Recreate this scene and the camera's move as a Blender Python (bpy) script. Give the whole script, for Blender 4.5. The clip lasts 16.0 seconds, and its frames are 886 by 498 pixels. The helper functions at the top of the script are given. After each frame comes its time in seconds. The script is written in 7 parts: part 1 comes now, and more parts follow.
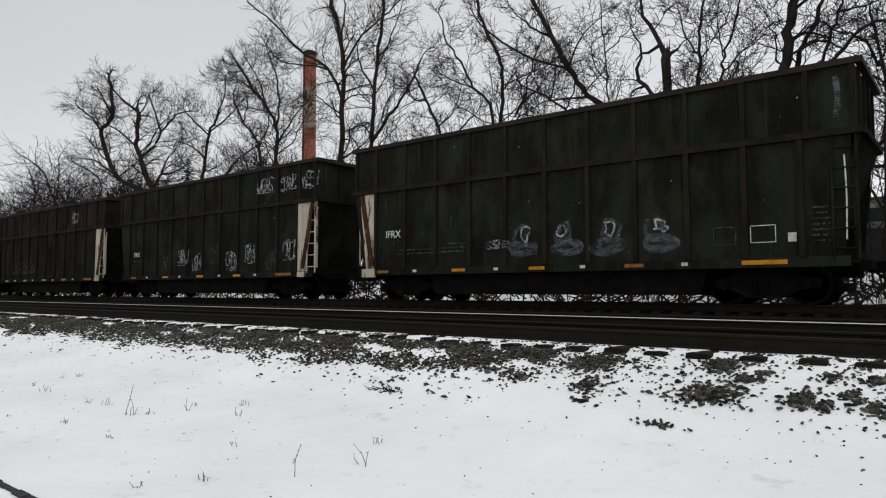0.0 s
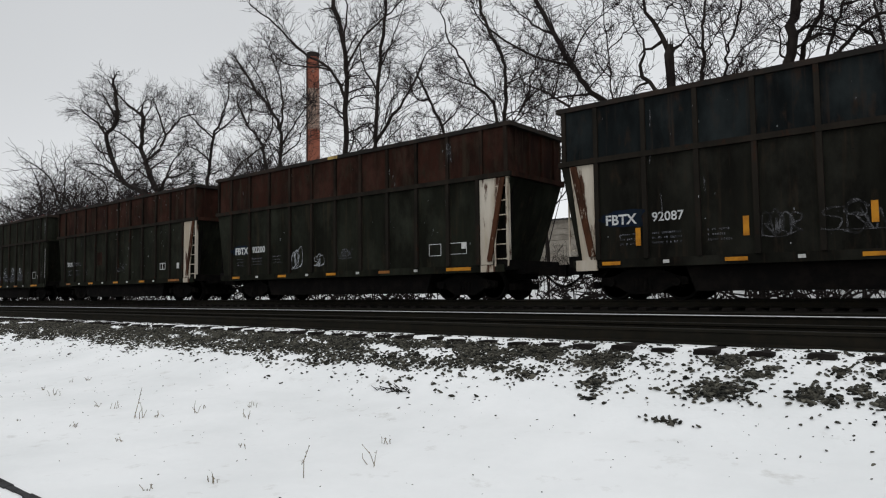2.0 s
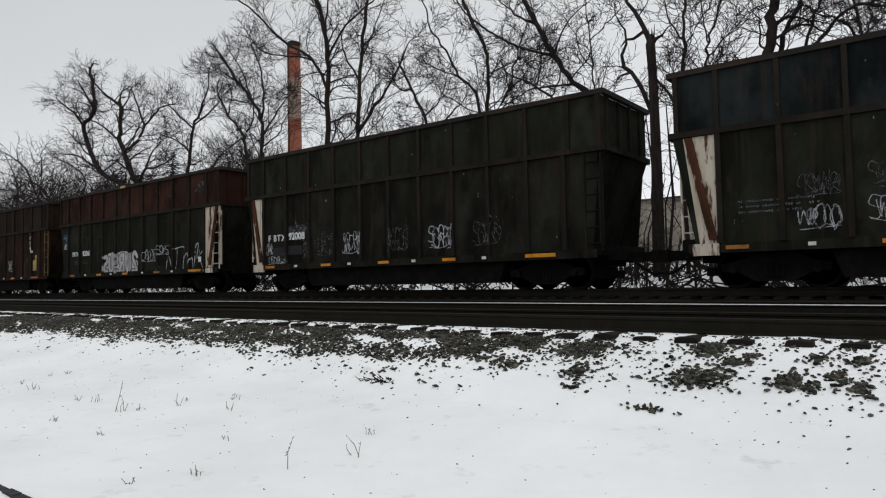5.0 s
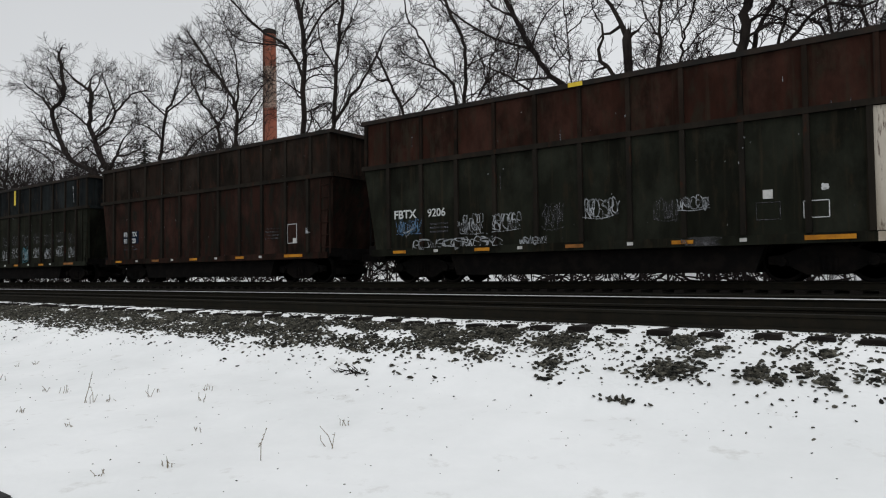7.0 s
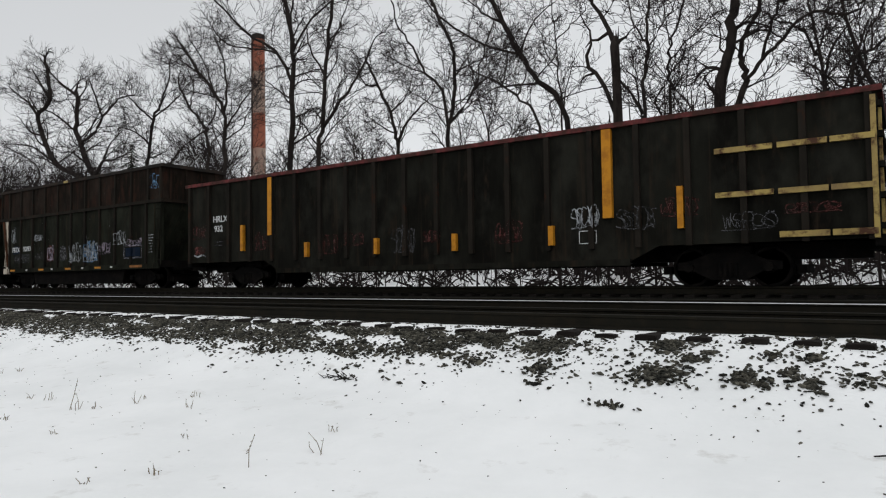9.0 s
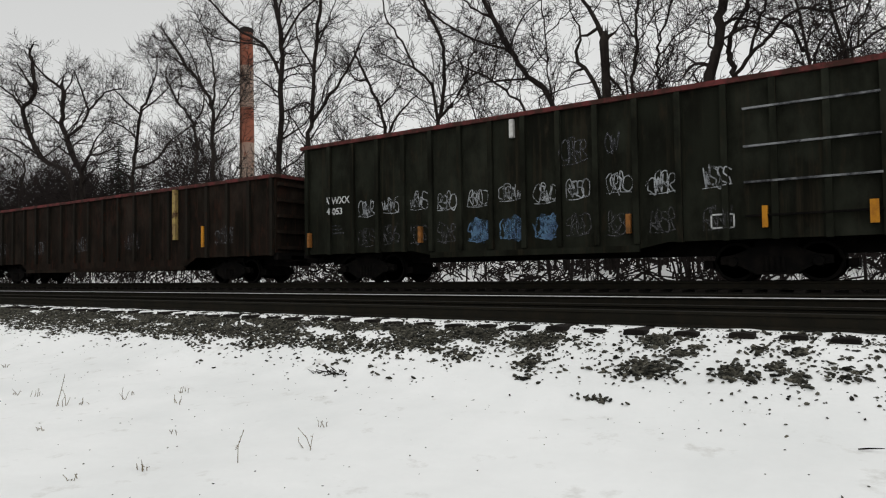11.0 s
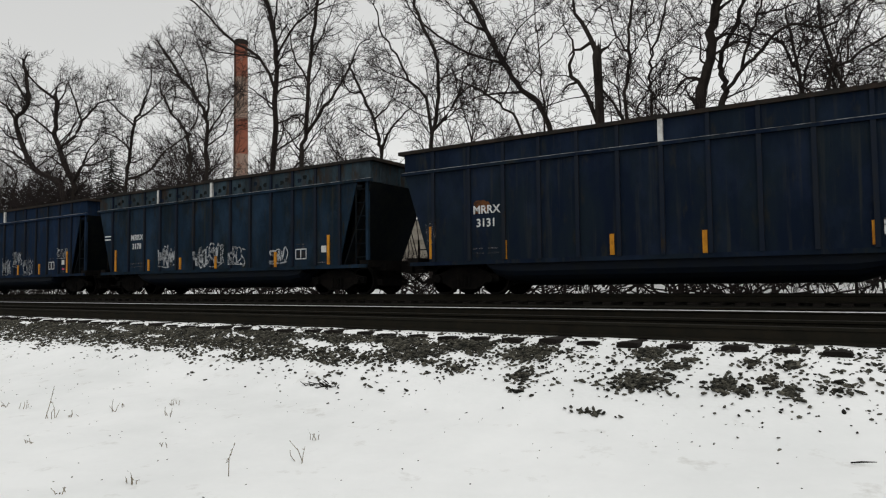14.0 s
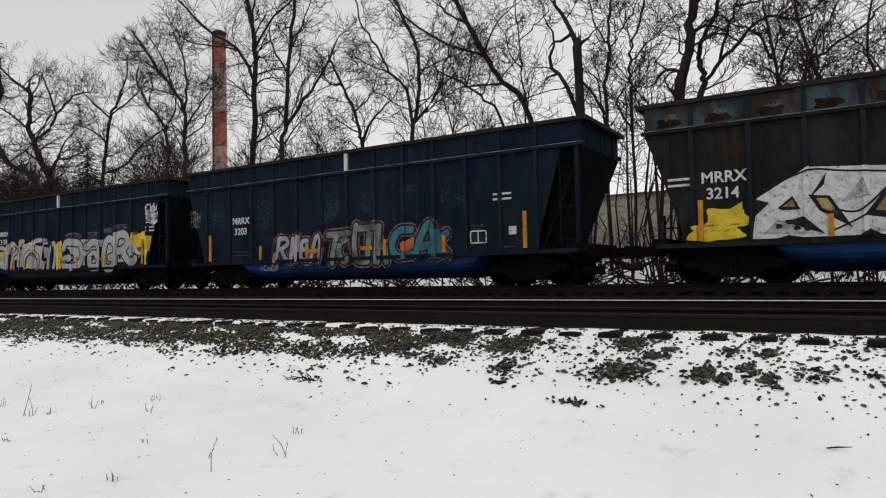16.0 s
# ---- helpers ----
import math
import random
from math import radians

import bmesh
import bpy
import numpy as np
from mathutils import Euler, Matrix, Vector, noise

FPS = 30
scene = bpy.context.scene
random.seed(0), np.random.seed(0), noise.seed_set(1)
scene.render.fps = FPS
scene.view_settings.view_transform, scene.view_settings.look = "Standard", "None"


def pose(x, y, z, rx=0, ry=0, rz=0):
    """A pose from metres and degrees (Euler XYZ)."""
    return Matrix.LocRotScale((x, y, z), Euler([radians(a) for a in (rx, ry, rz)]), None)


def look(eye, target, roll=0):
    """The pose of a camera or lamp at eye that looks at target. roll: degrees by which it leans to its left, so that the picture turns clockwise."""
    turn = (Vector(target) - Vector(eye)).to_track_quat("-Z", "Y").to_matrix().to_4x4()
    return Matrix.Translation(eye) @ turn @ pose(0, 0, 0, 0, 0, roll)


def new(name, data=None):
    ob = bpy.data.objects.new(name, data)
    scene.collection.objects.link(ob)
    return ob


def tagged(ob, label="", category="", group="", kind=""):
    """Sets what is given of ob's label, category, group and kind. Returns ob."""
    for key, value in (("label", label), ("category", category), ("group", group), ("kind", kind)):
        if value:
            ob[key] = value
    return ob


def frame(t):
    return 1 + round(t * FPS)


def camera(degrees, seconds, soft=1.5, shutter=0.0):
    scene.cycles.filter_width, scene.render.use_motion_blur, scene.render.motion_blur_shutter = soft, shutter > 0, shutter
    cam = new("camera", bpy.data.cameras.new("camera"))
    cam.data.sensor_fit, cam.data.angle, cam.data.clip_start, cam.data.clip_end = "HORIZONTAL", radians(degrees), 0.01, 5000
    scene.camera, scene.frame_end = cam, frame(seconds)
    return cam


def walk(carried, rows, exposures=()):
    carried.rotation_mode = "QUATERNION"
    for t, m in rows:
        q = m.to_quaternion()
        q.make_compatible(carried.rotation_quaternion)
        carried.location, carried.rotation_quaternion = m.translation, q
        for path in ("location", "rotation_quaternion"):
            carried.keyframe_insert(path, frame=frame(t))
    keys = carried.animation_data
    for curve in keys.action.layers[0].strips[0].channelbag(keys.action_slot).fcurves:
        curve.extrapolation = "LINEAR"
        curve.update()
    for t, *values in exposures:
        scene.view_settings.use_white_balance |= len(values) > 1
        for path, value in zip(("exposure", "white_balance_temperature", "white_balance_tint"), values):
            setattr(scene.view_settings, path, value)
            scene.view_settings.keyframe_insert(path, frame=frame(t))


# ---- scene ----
# ---- camera ----
EYE = 0.47            # eye above the railhead of the nearest track, which is z = 0
cam = camera(67.0, 16.0, 1.15)
walk(cam, [
    (0.0, pose(0, 0, EYE, 93.58, 0.00, 38.80)),
    (0.5, pose(0, 0, EYE, 93.76, -0.05, 38.72)),
    (1.0, pose(0, 0, EYE, 93.96, -0.02, 38.99)),
    (1.5, pose(0, 0, EYE, 93.81, 0.27, 38.16)),
    (2.0, pose(0, 0, EYE, 93.53, 0.77, 39.31)),
    (2.5, pose(0, 0, EYE, 93.46, 0.25, 38.96)),
    (3.0, pose(0, 0, EYE, 93.21, 1.23, 39.14)),
    (3.5, pose(0, 0, EYE, 92.68, 0.90, 38.74)),
    (4.0, pose(0, 0, EYE, 93.25, 1.06, 38.49)),
    (6.5, pose(0, 0, EYE, 91.48, 0.61, 36.51)),
    (7.0, pose(0, 0, EYE, 91.96, 0.69, 35.80)),
    (7.5, pose(0, 0, EYE, 92.69, 0.47, 35.67)),
    (8.0, pose(0, 0, EYE, 93.02, -0.05, 34.95)),
    (8.5, pose(0, 0, EYE, 92.76, 0.59, 34.68)),
    (9.0, pose(0, 0, EYE, 92.39, 0.76, 34.87)),
    (11.5, pose(0, 0, EYE, 91.94, 0.79, 33.88)),
    (12.0, pose(0, 0, EYE, 92.75, 0.67, 34.29)),
    (12.5, pose(0, 0, EYE, 92.80, 0.70, 34.72)),
    (13.0, pose(0, 0, EYE, 92.36, 0.48, 34.41)),
    (13.5, pose(0, 0, EYE, 92.55, 0.50, 33.77)),
    (14.0, pose(0, 0, EYE, 92.99, 0.61, 33.41)),
    (14.5, pose(0, 0, EYE, 92.72, 0.52, 32.58)),
    (15.0, pose(0, 0, EYE, 92.53, 0.66, 32.47)),
    (15.5, pose(0, 0, EYE, 92.36, 0.84, 31.94)),
    (16.0, pose(0, 0, EYE, 92.31, 1.11, 31.89)),
], [(0.0, 0.0, 6420, 10), (9.0, 0.0, 6440, 10), (11.5, 0.0, 6700, 9), (16.0, 0.0, 6700, 9)])

# ---- world and sun: an even overcast winter sky ----
world = bpy.data.worlds.new("overcast_sky")
scene.world = world
world.use_nodes = True
wn, wl = world.node_tree.nodes, world.node_tree.links
wn.clear()
w_out = wn.new("ShaderNodeOutputWorld")
w_bg = wn.new("ShaderNodeBackground")
w_sky = wn.new("ShaderNodeTexSky")
w_sky.sky_type = "NISHITA"
w_sky.sun_disc = False
w_sky.sun_elevation, w_sky.sun_rotation = radians(38), radians(150)
w_bw = wn.new("ShaderNodeRGBToBW")
w_co = wn.new("ShaderNodeTexCoord")
w_sep = wn.new("ShaderNodeSeparateXYZ")
w_ramp = wn.new("ShaderNodeValToRGB")          # overcast: zenith brighter than horizon
w_ramp.color_ramp.elements[0].position, w_ramp.color_ramp.elements[0].color = 0.0, (0.53, 0.55, 0.565, 1)
w_ramp.color_ramp.elements[1].position, w_ramp.color_ramp.elements[1].color = 1.0, (1.0, 1.01, 1.03, 1)
w_mid = w_ramp.color_ramp.elements.new(0.42)
w_mid.color = (0.57, 0.585, 0.60, 1)
w_noise = wn.new("ShaderNodeTexNoise")
w_noise.inputs["Scale"].default_value = 1.6
w_noise.inputs["Detail"].default_value = 3
w_mul = wn.new("ShaderNodeMapRange")
w_mul.inputs["To Min"].default_value, w_mul.inputs["To Max"].default_value = 0.86, 1.14
w_mix = wn.new("ShaderNodeMix")
w_mix.data_type, w_mix.blend_type = "RGBA", "MULTIPLY"
w_mix.inputs["Factor"].default_value = 1.0
w_mix2 = wn.new("ShaderNodeMix")
w_mix2.data_type = "RGBA"
w_mix2.inputs["Factor"].default_value = 0.06
w_dot = wn.new("ShaderNodeVectorMath")          # brighter towards the veiled sun
w_dot.operation = "DOT_PRODUCT"
w_dot.inputs[1].default_value = (0.398, 0.597, 0.696)
w_glow = wn.new("ShaderNodeMapRange")
w_glow.inputs["From Min"].default_value, w_glow.inputs["From Max"].default_value = -0.2, 1.0
w_glow.inputs["To Min"].default_value, w_glow.inputs["To Max"].default_value = 0.84, 1.08
w_times = wn.new("ShaderNodeMath")
w_times.operation = "MULTIPLY"
wl.new(w_co.outputs["Generated"], w_dot.inputs[0])
wl.new(w_dot.outputs["Value"], w_glow.inputs["Value"])
wl.new(w_glow.outputs["Result"], w_times.inputs[0])
wl.new(w_mul.outputs["Result"], w_times.inputs[1])
wl.new(w_co.outputs["Generated"], w_sep.inputs[0])
wl.new(w_sep.outputs["Z"], w_ramp.inputs["Fac"])
wl.new(w_co.outputs["Generated"], w_noise.inputs["Vector"])
wl.new(w_noise.outputs["Fac"], w_mul.inputs["Value"])
wl.new(w_ramp.outputs["Color"], w_mix.inputs["A"])
wl.new(w_times.outputs["Value"], w_mix.inputs["B"])
wl.new(w_sky.outputs["Color"], w_bw.inputs["Color"])
wl.new(w_mix.outputs["Result"], w_mix2.inputs["A"])
wl.new(w_bw.outputs["Val"], w_mix2.inputs["B"])
wl.new(w_mix2.outputs["Result"], w_bg.inputs["Color"])
w_bg.inputs["Strength"].default_value = 1.0
wl.new(w_bg.outputs["Background"], w_out.inputs["Surface"])

sun_data = bpy.data.lights.new("sun", "SUN")
sun_data.energy, sun_data.angle, sun_data.color = 0.3, radians(25), (1.0, 0.97, 0.93)
sun = new("sun", sun_data)
sun.matrix_world = look((40, 60, 70), (0, 0, 0))

# ---- materials ----
MATS = {}


def material(name, colour, colour2=None, scale=3.0, rough=0.8, metal=0.0, bump=0.0, bump_scale=40.0, stretch=(1, 1, 1),
             low=0.45, high=0.62, colour3=None, scale3=22.0, low3=0.55, high3=0.68, island=0.0, spec=0.15, runs=None, fade=None, worn=None):
    """Two colours mixed by a large noise, a third by a fine one, and a bump."""
    if name in MATS:
        return MATS[name]
    m = bpy.data.materials.new(name)
    m.use_nodes = True
    n, l = m.node_tree.nodes, m.node_tree.links
    b = n["Principled BSDF"]
    b.inputs["Roughness"].default_value, b.inputs["Metallic"].default_value = rough, metal
    b.inputs["Specular IOR Level"].default_value = spec
    co = n.new("ShaderNodeTexCoord")
    mp = n.new("ShaderNodeMapping")
    mp.inputs["Scale"].default_value = stretch
    oi = n.new("ShaderNodeObjectInfo")
    add = n.new("ShaderNodeVectorMath")
    add.operation = "ADD"
    mulr = n.new("ShaderNodeMath")
    mulr.operation = "MULTIPLY"
    mulr.inputs[1].default_value = 37.0
    l.new(oi.outputs["Random"], mulr.inputs[0])
    l.new(co.outputs["Object"], mp.inputs["Vector"])
    l.new(mp.outputs["Vector"], add.inputs[0])
    l.new(mulr.outputs["Value"], add.inputs[1])

    def layer(prev, col, sc, lo, hi, squeeze=None, amount=1.0):
        tex = n.new("ShaderNodeTexNoise")
        tex.inputs["Scale"].default_value, tex.inputs["Detail"].default_value, tex.inputs["Roughness"].default_value = sc, 6, 0.65
        mr = n.new("ShaderNodeMapRange")
        mr.inputs["From Min"].default_value, mr.inputs["From Max"].default_value, mr.inputs["To Max"].default_value = lo, hi, amount
        mx = n.new("ShaderNodeMix")
        mx.data_type = "RGBA"
        if squeeze:
            sq = n.new("ShaderNodeMapping")
            sq.inputs["Scale"].default_value = squeeze
            l.new(add.outputs["Vector"], sq.inputs["Vector"])
            l.new(sq.outputs["Vector"], tex.inputs["Vector"])
        else:
            l.new(add.outputs["Vector"], tex.inputs["Vector"])
        l.new(tex.outputs["Fac"], mr.inputs["Value"])
        l.new(mr.outputs["Result"], mx.inputs["Factor"])
        if isinstance(prev, tuple):
            mx.inputs["A"].default_value = (*prev, 1)
        else:
            l.new(prev, mx.inputs["A"])
        mx.inputs["B"].default_value = (*col, 1)
        return mx.outputs["Result"]

    out = layer(colour, colour2 or tuple(c * 0.7 for c in colour), scale, low, high)
    if colour3:
        out = layer(out, colour3, scale3, low3, high3)
    if fade:          # cloudy chalking of old paint
        out = layer(out, fade, 0.9, 0.48, 0.72, (1, 1, 2.2), 0.85)
    if runs:          # long thin runs of rust and dirt
        out = layer(out, runs, 5.0, 0.56, 0.70, (1, 1, .16), 0.8)
    if island:
        geo = n.new("ShaderNodeNewGeometry")
        mr = n.new("ShaderNodeMapRange")
        mr.inputs["To Min"].default_value, mr.inputs["To Max"].default_value = 1 - island, 1 + island
        mx = n.new("ShaderNodeMix")
        mx.data_type, mx.blend_type = "RGBA", "MULTIPLY"
        mx.inputs["Factor"].default_value = 1.0
        l.new(geo.outputs["Random Per Island"], mr.inputs["Value"])
        l.new(out, mx.inputs["A"])
        l.new(mr.outputs["Result"], mx.inputs["B"])
        out = mx.outputs["Result"]
    l.new(out, b.inputs["Base Color"])
    if worn:          # thin paint that has flaked and faded through in places
        lo, hi, sc = worn
        tex = n.new("ShaderNodeTexNoise")
        tex.inputs["Scale"].default_value, tex.inputs["Detail"].default_value, tex.inputs["Roughness"].default_value = sc, 5, 0.7
        mr = n.new("ShaderNodeMapRange")
        mr.inputs["From Min"].default_value, mr.inputs["From Max"].default_value = lo, hi
        mr.inputs["To Min"].default_value, mr.inputs["To Max"].default_value = 0.12, 1.0
        l.new(add.outputs["Vector"], tex.inputs["Vector"])
        l.new(tex.outputs["Fac"], mr.inputs["Value"])
        l.new(mr.outputs["Result"], b.inputs["Alpha"])
    if bump:
        tex = n.new("ShaderNodeTexNoise")
        tex.inputs["Scale"].default_value, tex.inputs["Detail"].default_value = bump_scale, 5
        bp = n.new("ShaderNodeBump")
        bp.inputs["Strength"].default_value, bp.inputs["Distance"].default_value = min(1.0, bump * 20), 0.05 * bump * 4
        l.new(co.outputs["Object"], tex.inputs["Vector"])
        l.new(tex.outputs["Fac"], bp.inputs["Height"])
        l.new(bp.outputs["Normal"], b.inputs["Normal"])
    MATS[name] = m
    return m


STREAK = (1.0, 1.0, 0.28)     # paint weathers in upright streaks


def paint(name, base, dirt, rust, rust_low=0.58):
    return material(name, base, tuple(d * 0.72 for d in dirt), 1.3, 0.92, 0.0, 0.02, 14.0, STREAK, 0.40, 0.60, rust, 4.0, rust_low - 0.03, rust_low + 0.09, spec=0.03, runs=tuple(r * 1.35 for r in rust), fade=tuple(c * 1.75 + .003 for c in base))


M_SNOW = material("snow", (0.825, 0.835, 0.83), (0.725, 0.74, 0.735), 0.35, 0.75, 0, 0.06, 6.0, (1, 1, 1), 0.40, 0.7,
                  (0.56, 0.555, 0.53), 2.6, 0.60, 0.80)
# Near-black bed colour, much darker than the loose stones.
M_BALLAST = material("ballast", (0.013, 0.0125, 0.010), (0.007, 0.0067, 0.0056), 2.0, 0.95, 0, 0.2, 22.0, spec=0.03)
M_STONE = material("stone", (0.070, 0.066, 0.053), (0.018, 0.0185, 0.0155), 9.0, 0.9, 0, 0.06, 60.0, island=0.75, spec=0.1)
M_TIE = material("tie_wood", (0.016, 0.0135, 0.012), (0.009, 0.0078, 0.007), 3.0, 0.9, 0, 0.05, 30.0, (0.3, 3, 3), spec=0.08)
M_RAILSIDE = material("rusty_rail", (0.0125, 0.0118, 0.0092), (0.017, 0.0145, 0.0105), 5.0, 0.9, 0.0, 0.03, 60.0, spec=0.05)
M_RAILTOP = material("worn_railhead", (0.55, 0.55, 0.56), (0.42, 0.42, 0.42), 6.0, 0.35, 1.0)
M_RAILDULL = material("dull_railhead", (0.022, 0.021, 0.018), (0.015, 0.014, 0.012), 6.0, 0.85, 0.0, spec=0.05)
M_ASPHALT = material("asphalt", (0.045, 0.045, 0.047), (0.03, 0.03, 0.03), 8.0, 0.9, 0, 0.05, 80.0)
M_BARK = material("bark", (0.030, 0.025, 0.022), (0.016, 0.013, 0.012), 2.0, 0.95, 0, 0.1, 18.0, (2, 2, 0.5), spec=0.05)
M_TWIG = material("twig_bark", (0.026, 0.021, 0.020), (0.015, 0.012, 0.011), 1.0, 0.95, spec=0.05)
M_NEEDLE = material("spruce_needles", (0.022, 0.03, 0.022), (0.012, 0.018, 0.012), 3.0, 0.9)
M_STRAW = material("dry_straw", (0.20, 0.165, 0.11), (0.11, 0.09, 0.07), 6.0, 0.9)
M_RED = material("red_chimney_paint", (0.215, 0.070, 0.042), (0.17, 0.072, 0.05), 0.25, 0.85, 0, 0, 1, (1, 1, .4), 0.4, 0.65, (0.20, 0.15, 0.13), 0.9, 0.58, 0.72)
M_WHITE_OLD = material("faded_white_chimney_paint", (0.275, 0.215, 0.175), (0.22, 0.14, 0.11), 0.25, 0.85, 0, 0, 1, (1, 1, .4), 0.4, 0.65, (0.20, 0.085, 0.055), 0.9, 0.54, 0.66)
M_SIDING = material("pale_siding", (0.36, 0.325, 0.275), (0.23, 0.205, 0.17), 0.6, 0.85)
M_ROOF = material("dark_roofing", (0.06, 0.055, 0.055), (0.10, 0.10, 0.10), 1.0, 0.9)
M_AWNING = material("dark_green_awning", (0.012, 0.022, 0.018), (0.008, 0.012, 0.010), 1.0, 0.8)
M_SNOWLINE = material("thin_snow_on_ledge", (0.24, 0.25, 0.26), (0.035, 0.036, 0.04), 2.2, 0.8, 0, 0, 1, (1, 1, 1), 0.44, 0.62)
M_GREYGREEN = material("grey_green_spray_paint", (0.22, 0.24, 0.22), (0.06, 0.08, 0.075), 2.0, 0.6)
M_DOORDARK = material("dark_doorway_inside", (0.02, 0.022, 0.025), (0.03, 0.03, 0.03), 1.0, 0.15)

M_BLACK = paint("black_car_paint", (0.0135, 0.0135, 0.0105), (0.009, 0.0088, 0.0072), (0.021, 0.0155, 0.011), 0.60)
M_GREENBLK = paint("greenish_black_car_paint", (0.0150, 0.0165, 0.0118), (0.0115, 0.0120, 0.0088), (0.022, 0.018, 0.012), 0.60)
M_MAROON = paint("maroon_car_paint", (0.029, 0.0135, 0.0102), (0.015, 0.0108, 0.0084), (0.013, 0.0128, 0.0100), 0.52)
M_RUSTUP = paint("rusty_extension_steel", (0.029, 0.0122, 0.0085), (0.019, 0.0105, 0.0080), (0.022, 0.0165, 0.0115), 0.53)
M_DARKBRN = paint("dark_brown_car_paint", (0.0175, 0.0128, 0.0098), (0.0118, 0.0102, 0.0080), (0.027, 0.0135, 0.0095), 0.56)
M_SLATE = paint("slate_grey_car_paint", (0.0115, 0.0145, 0.0150), (0.0075, 0.009, 0.0095), (0.024, 0.017, 0.013), 0.58)
M_BLUE = paint("blue_car_paint", (0.0085, 0.0185, 0.041), (0.0135, 0.0235, 0.039), (0.019, 0.019, 0.020), 0.58)
M_BLUE2 = paint("slate_blue_car_paint", (0.0105, 0.0225, 0.0400), (0.0125, 0.0215, 0.0290), (0.018, 0.020, 0.019), 0.58)
M_NAVY = paint("navy_car_paint", (0.0065, 0.0115, 0.024), (0.0145, 0.0235, 0.034), (0.019, 0.021, 0.022), 0.60)
M_TEAL = paint("weathered_teal_car_paint", (0.028, 0.047, 0.060), (0.026, 0.032, 0.037), (0.030, 0.024, 0.020), 0.52)
# Dusty, rusty ribs, lighter than the sheets to paint in their highlights.
M_RIB = material("dusty_edge_lit_rib_steel", (0.024, 0.020, 0.016), (0.013, 0.012, 0.010), 1.6, 0.92, 0, 0, 1, (1, 1, .4), 0.36, 0.64, (0.035, 0.017, 0.011), 4.0, 0.58, 0.7, spec=0.03)
M_BLUERIB = material("dusty_blue_rib", (0.011, 0.017, 0.031), (0.018, 0.021, 0.026), 1.6, 0.92, 0, 0, 1, (1, 1, .4), 0.36, 0.64, (0.026, 0.022, 0.019), 4.0, 0.58, 0.7, spec=0.03)
M_RUSTYELLOW = material("rusty_yellow_ladder_paint", (0.13, 0.085, 0.03), (0.05, 0.028, 0.016), 3.0, 0.85)
M_RIMRED = material("reddish_rim_with_net_fibres", (0.05, 0.022, 0.018), (0.14, 0.035, 0.035), 2.5, 0.9)
M_GHOST = material("hazy_white_spray", (0.17, 0.175, 0.20), (0.05, 0.052, 0.058), 5.0, 0.8, 0, 0, 1, (1, 1, 1), 0.38, 0.62, worn=(0.36, 0.78, 4.0))
# Grimy steel kept near black: shade under the cars is in the colour.
M_STEEL = material("shaded_grimy_steel", (0.0048, 0.0045, 0.0043), (0.0095, 0.008, 0.007), 3.0, 0.9, 0.0, 0.03, 30.0, spec=0.05)
M_RIM = material("grimy_rim_steel", (0.020, 0.0185, 0.017), (0.034, 0.025, 0.020), 1.2, 0.85, 0.0, spec=0.05)
M_WHITE = material("rust_streaked_white_paint", (0.56, 0.51, 0.43), (0.40, 0.34, 0.26), 1.0, 0.75, 0, 0, 1, (1.6, 1.6, 0.30), 0.4, 0.62, (0.060, 0.026, 0.015), 2.4, 0.53, 0.60)
M_RUSTBRACE = material("flaking_rust", (0.075, 0.032, 0.018), (0.035, 0.018, 0.012), 2.0, 0.95, 0, 0.03, 30.0, (1, 1, .4), 0.4, 0.6, (0.30, 0.26, 0.21), 5.0, 0.60, 0.66, spec=0.03)
M_LETTER = material("worn_white_lettering", (0.62, 0.63, 0.63), (0.40, 0.41, 0.41), 4.0, 0.7, 0, 0, 1, (1, 1, 1), 0.45, 0.75, worn=(0.30, 0.46, 9.0))
M_SPRAY = material("white_spray_paint", (0.40, 0.42, 0.44), (0.20, 0.21, 0.22), 2.4, 0.7, worn=(0.38, 0.56, 5.0))
M_SPRAYDIM = material("dim_white_spray_paint", (0.095, 0.095, 0.10), (0.04, 0.04, 0.042), 3.0, 0.7, worn=(0.40, 0.62, 5.0))
M_SPRAYRED = material("dull_red_spray_paint", (0.085, 0.027, 0.023), (0.04, 0.019, 0.016), 3.0, 0.7, worn=(0.40, 0.60, 5.0))
M_SPRAYBLUE = material("pale_blue_spray_paint", (0.10, 0.19, 0.30), (0.06, 0.10, 0.18), 3.0, 0.7, worn=(0.40, 0.58, 4.0))
M_SILVER = material("silver_spray_paint", (0.42, 0.41, 0.42), (0.30, 0.29, 0.30), 1.2, 0.6)
M_OUTLINE = material("black_spray_paint", (0.010, 0.010, 0.012), (0.016, 0.016, 0.018), 3.0, 0.6)
M_YSPRAY = material("yellow_spray_paint", (0.70, 0.52, 0.05), (0.52, 0.36, 0.03), 2.0, 0.6)
M_ORANGE = material("orange_spray_paint", (0.45, 0.13, 0.06), (0.30, 0.09, 0.05), 2.0, 0.6)
M_CYAN = material("turquoise_spray_paint", (0.045, 0.17, 0.21), (0.03, 0.10, 0.13), 2.0, 0.6)
M_PINK = material("greyish_lilac_spray_paint", (0.27, 0.23, 0.27), (0.14, 0.12, 0.16), 2.4, 0.6, worn=(0.38, 0.56, 4.0))
M_LILAC = material("pale_lilac_spray_paint", (0.36, 0.34, 0.40), (0.24, 0.23, 0.29), 1.6, 0.6)
M_PINKLINE = material("thin_pink_spray_paint", (0.26, 0.12, 0.11), (0.10, 0.05, 0.06), 3.0, 0.7, worn=(.36, .58, 4.0))
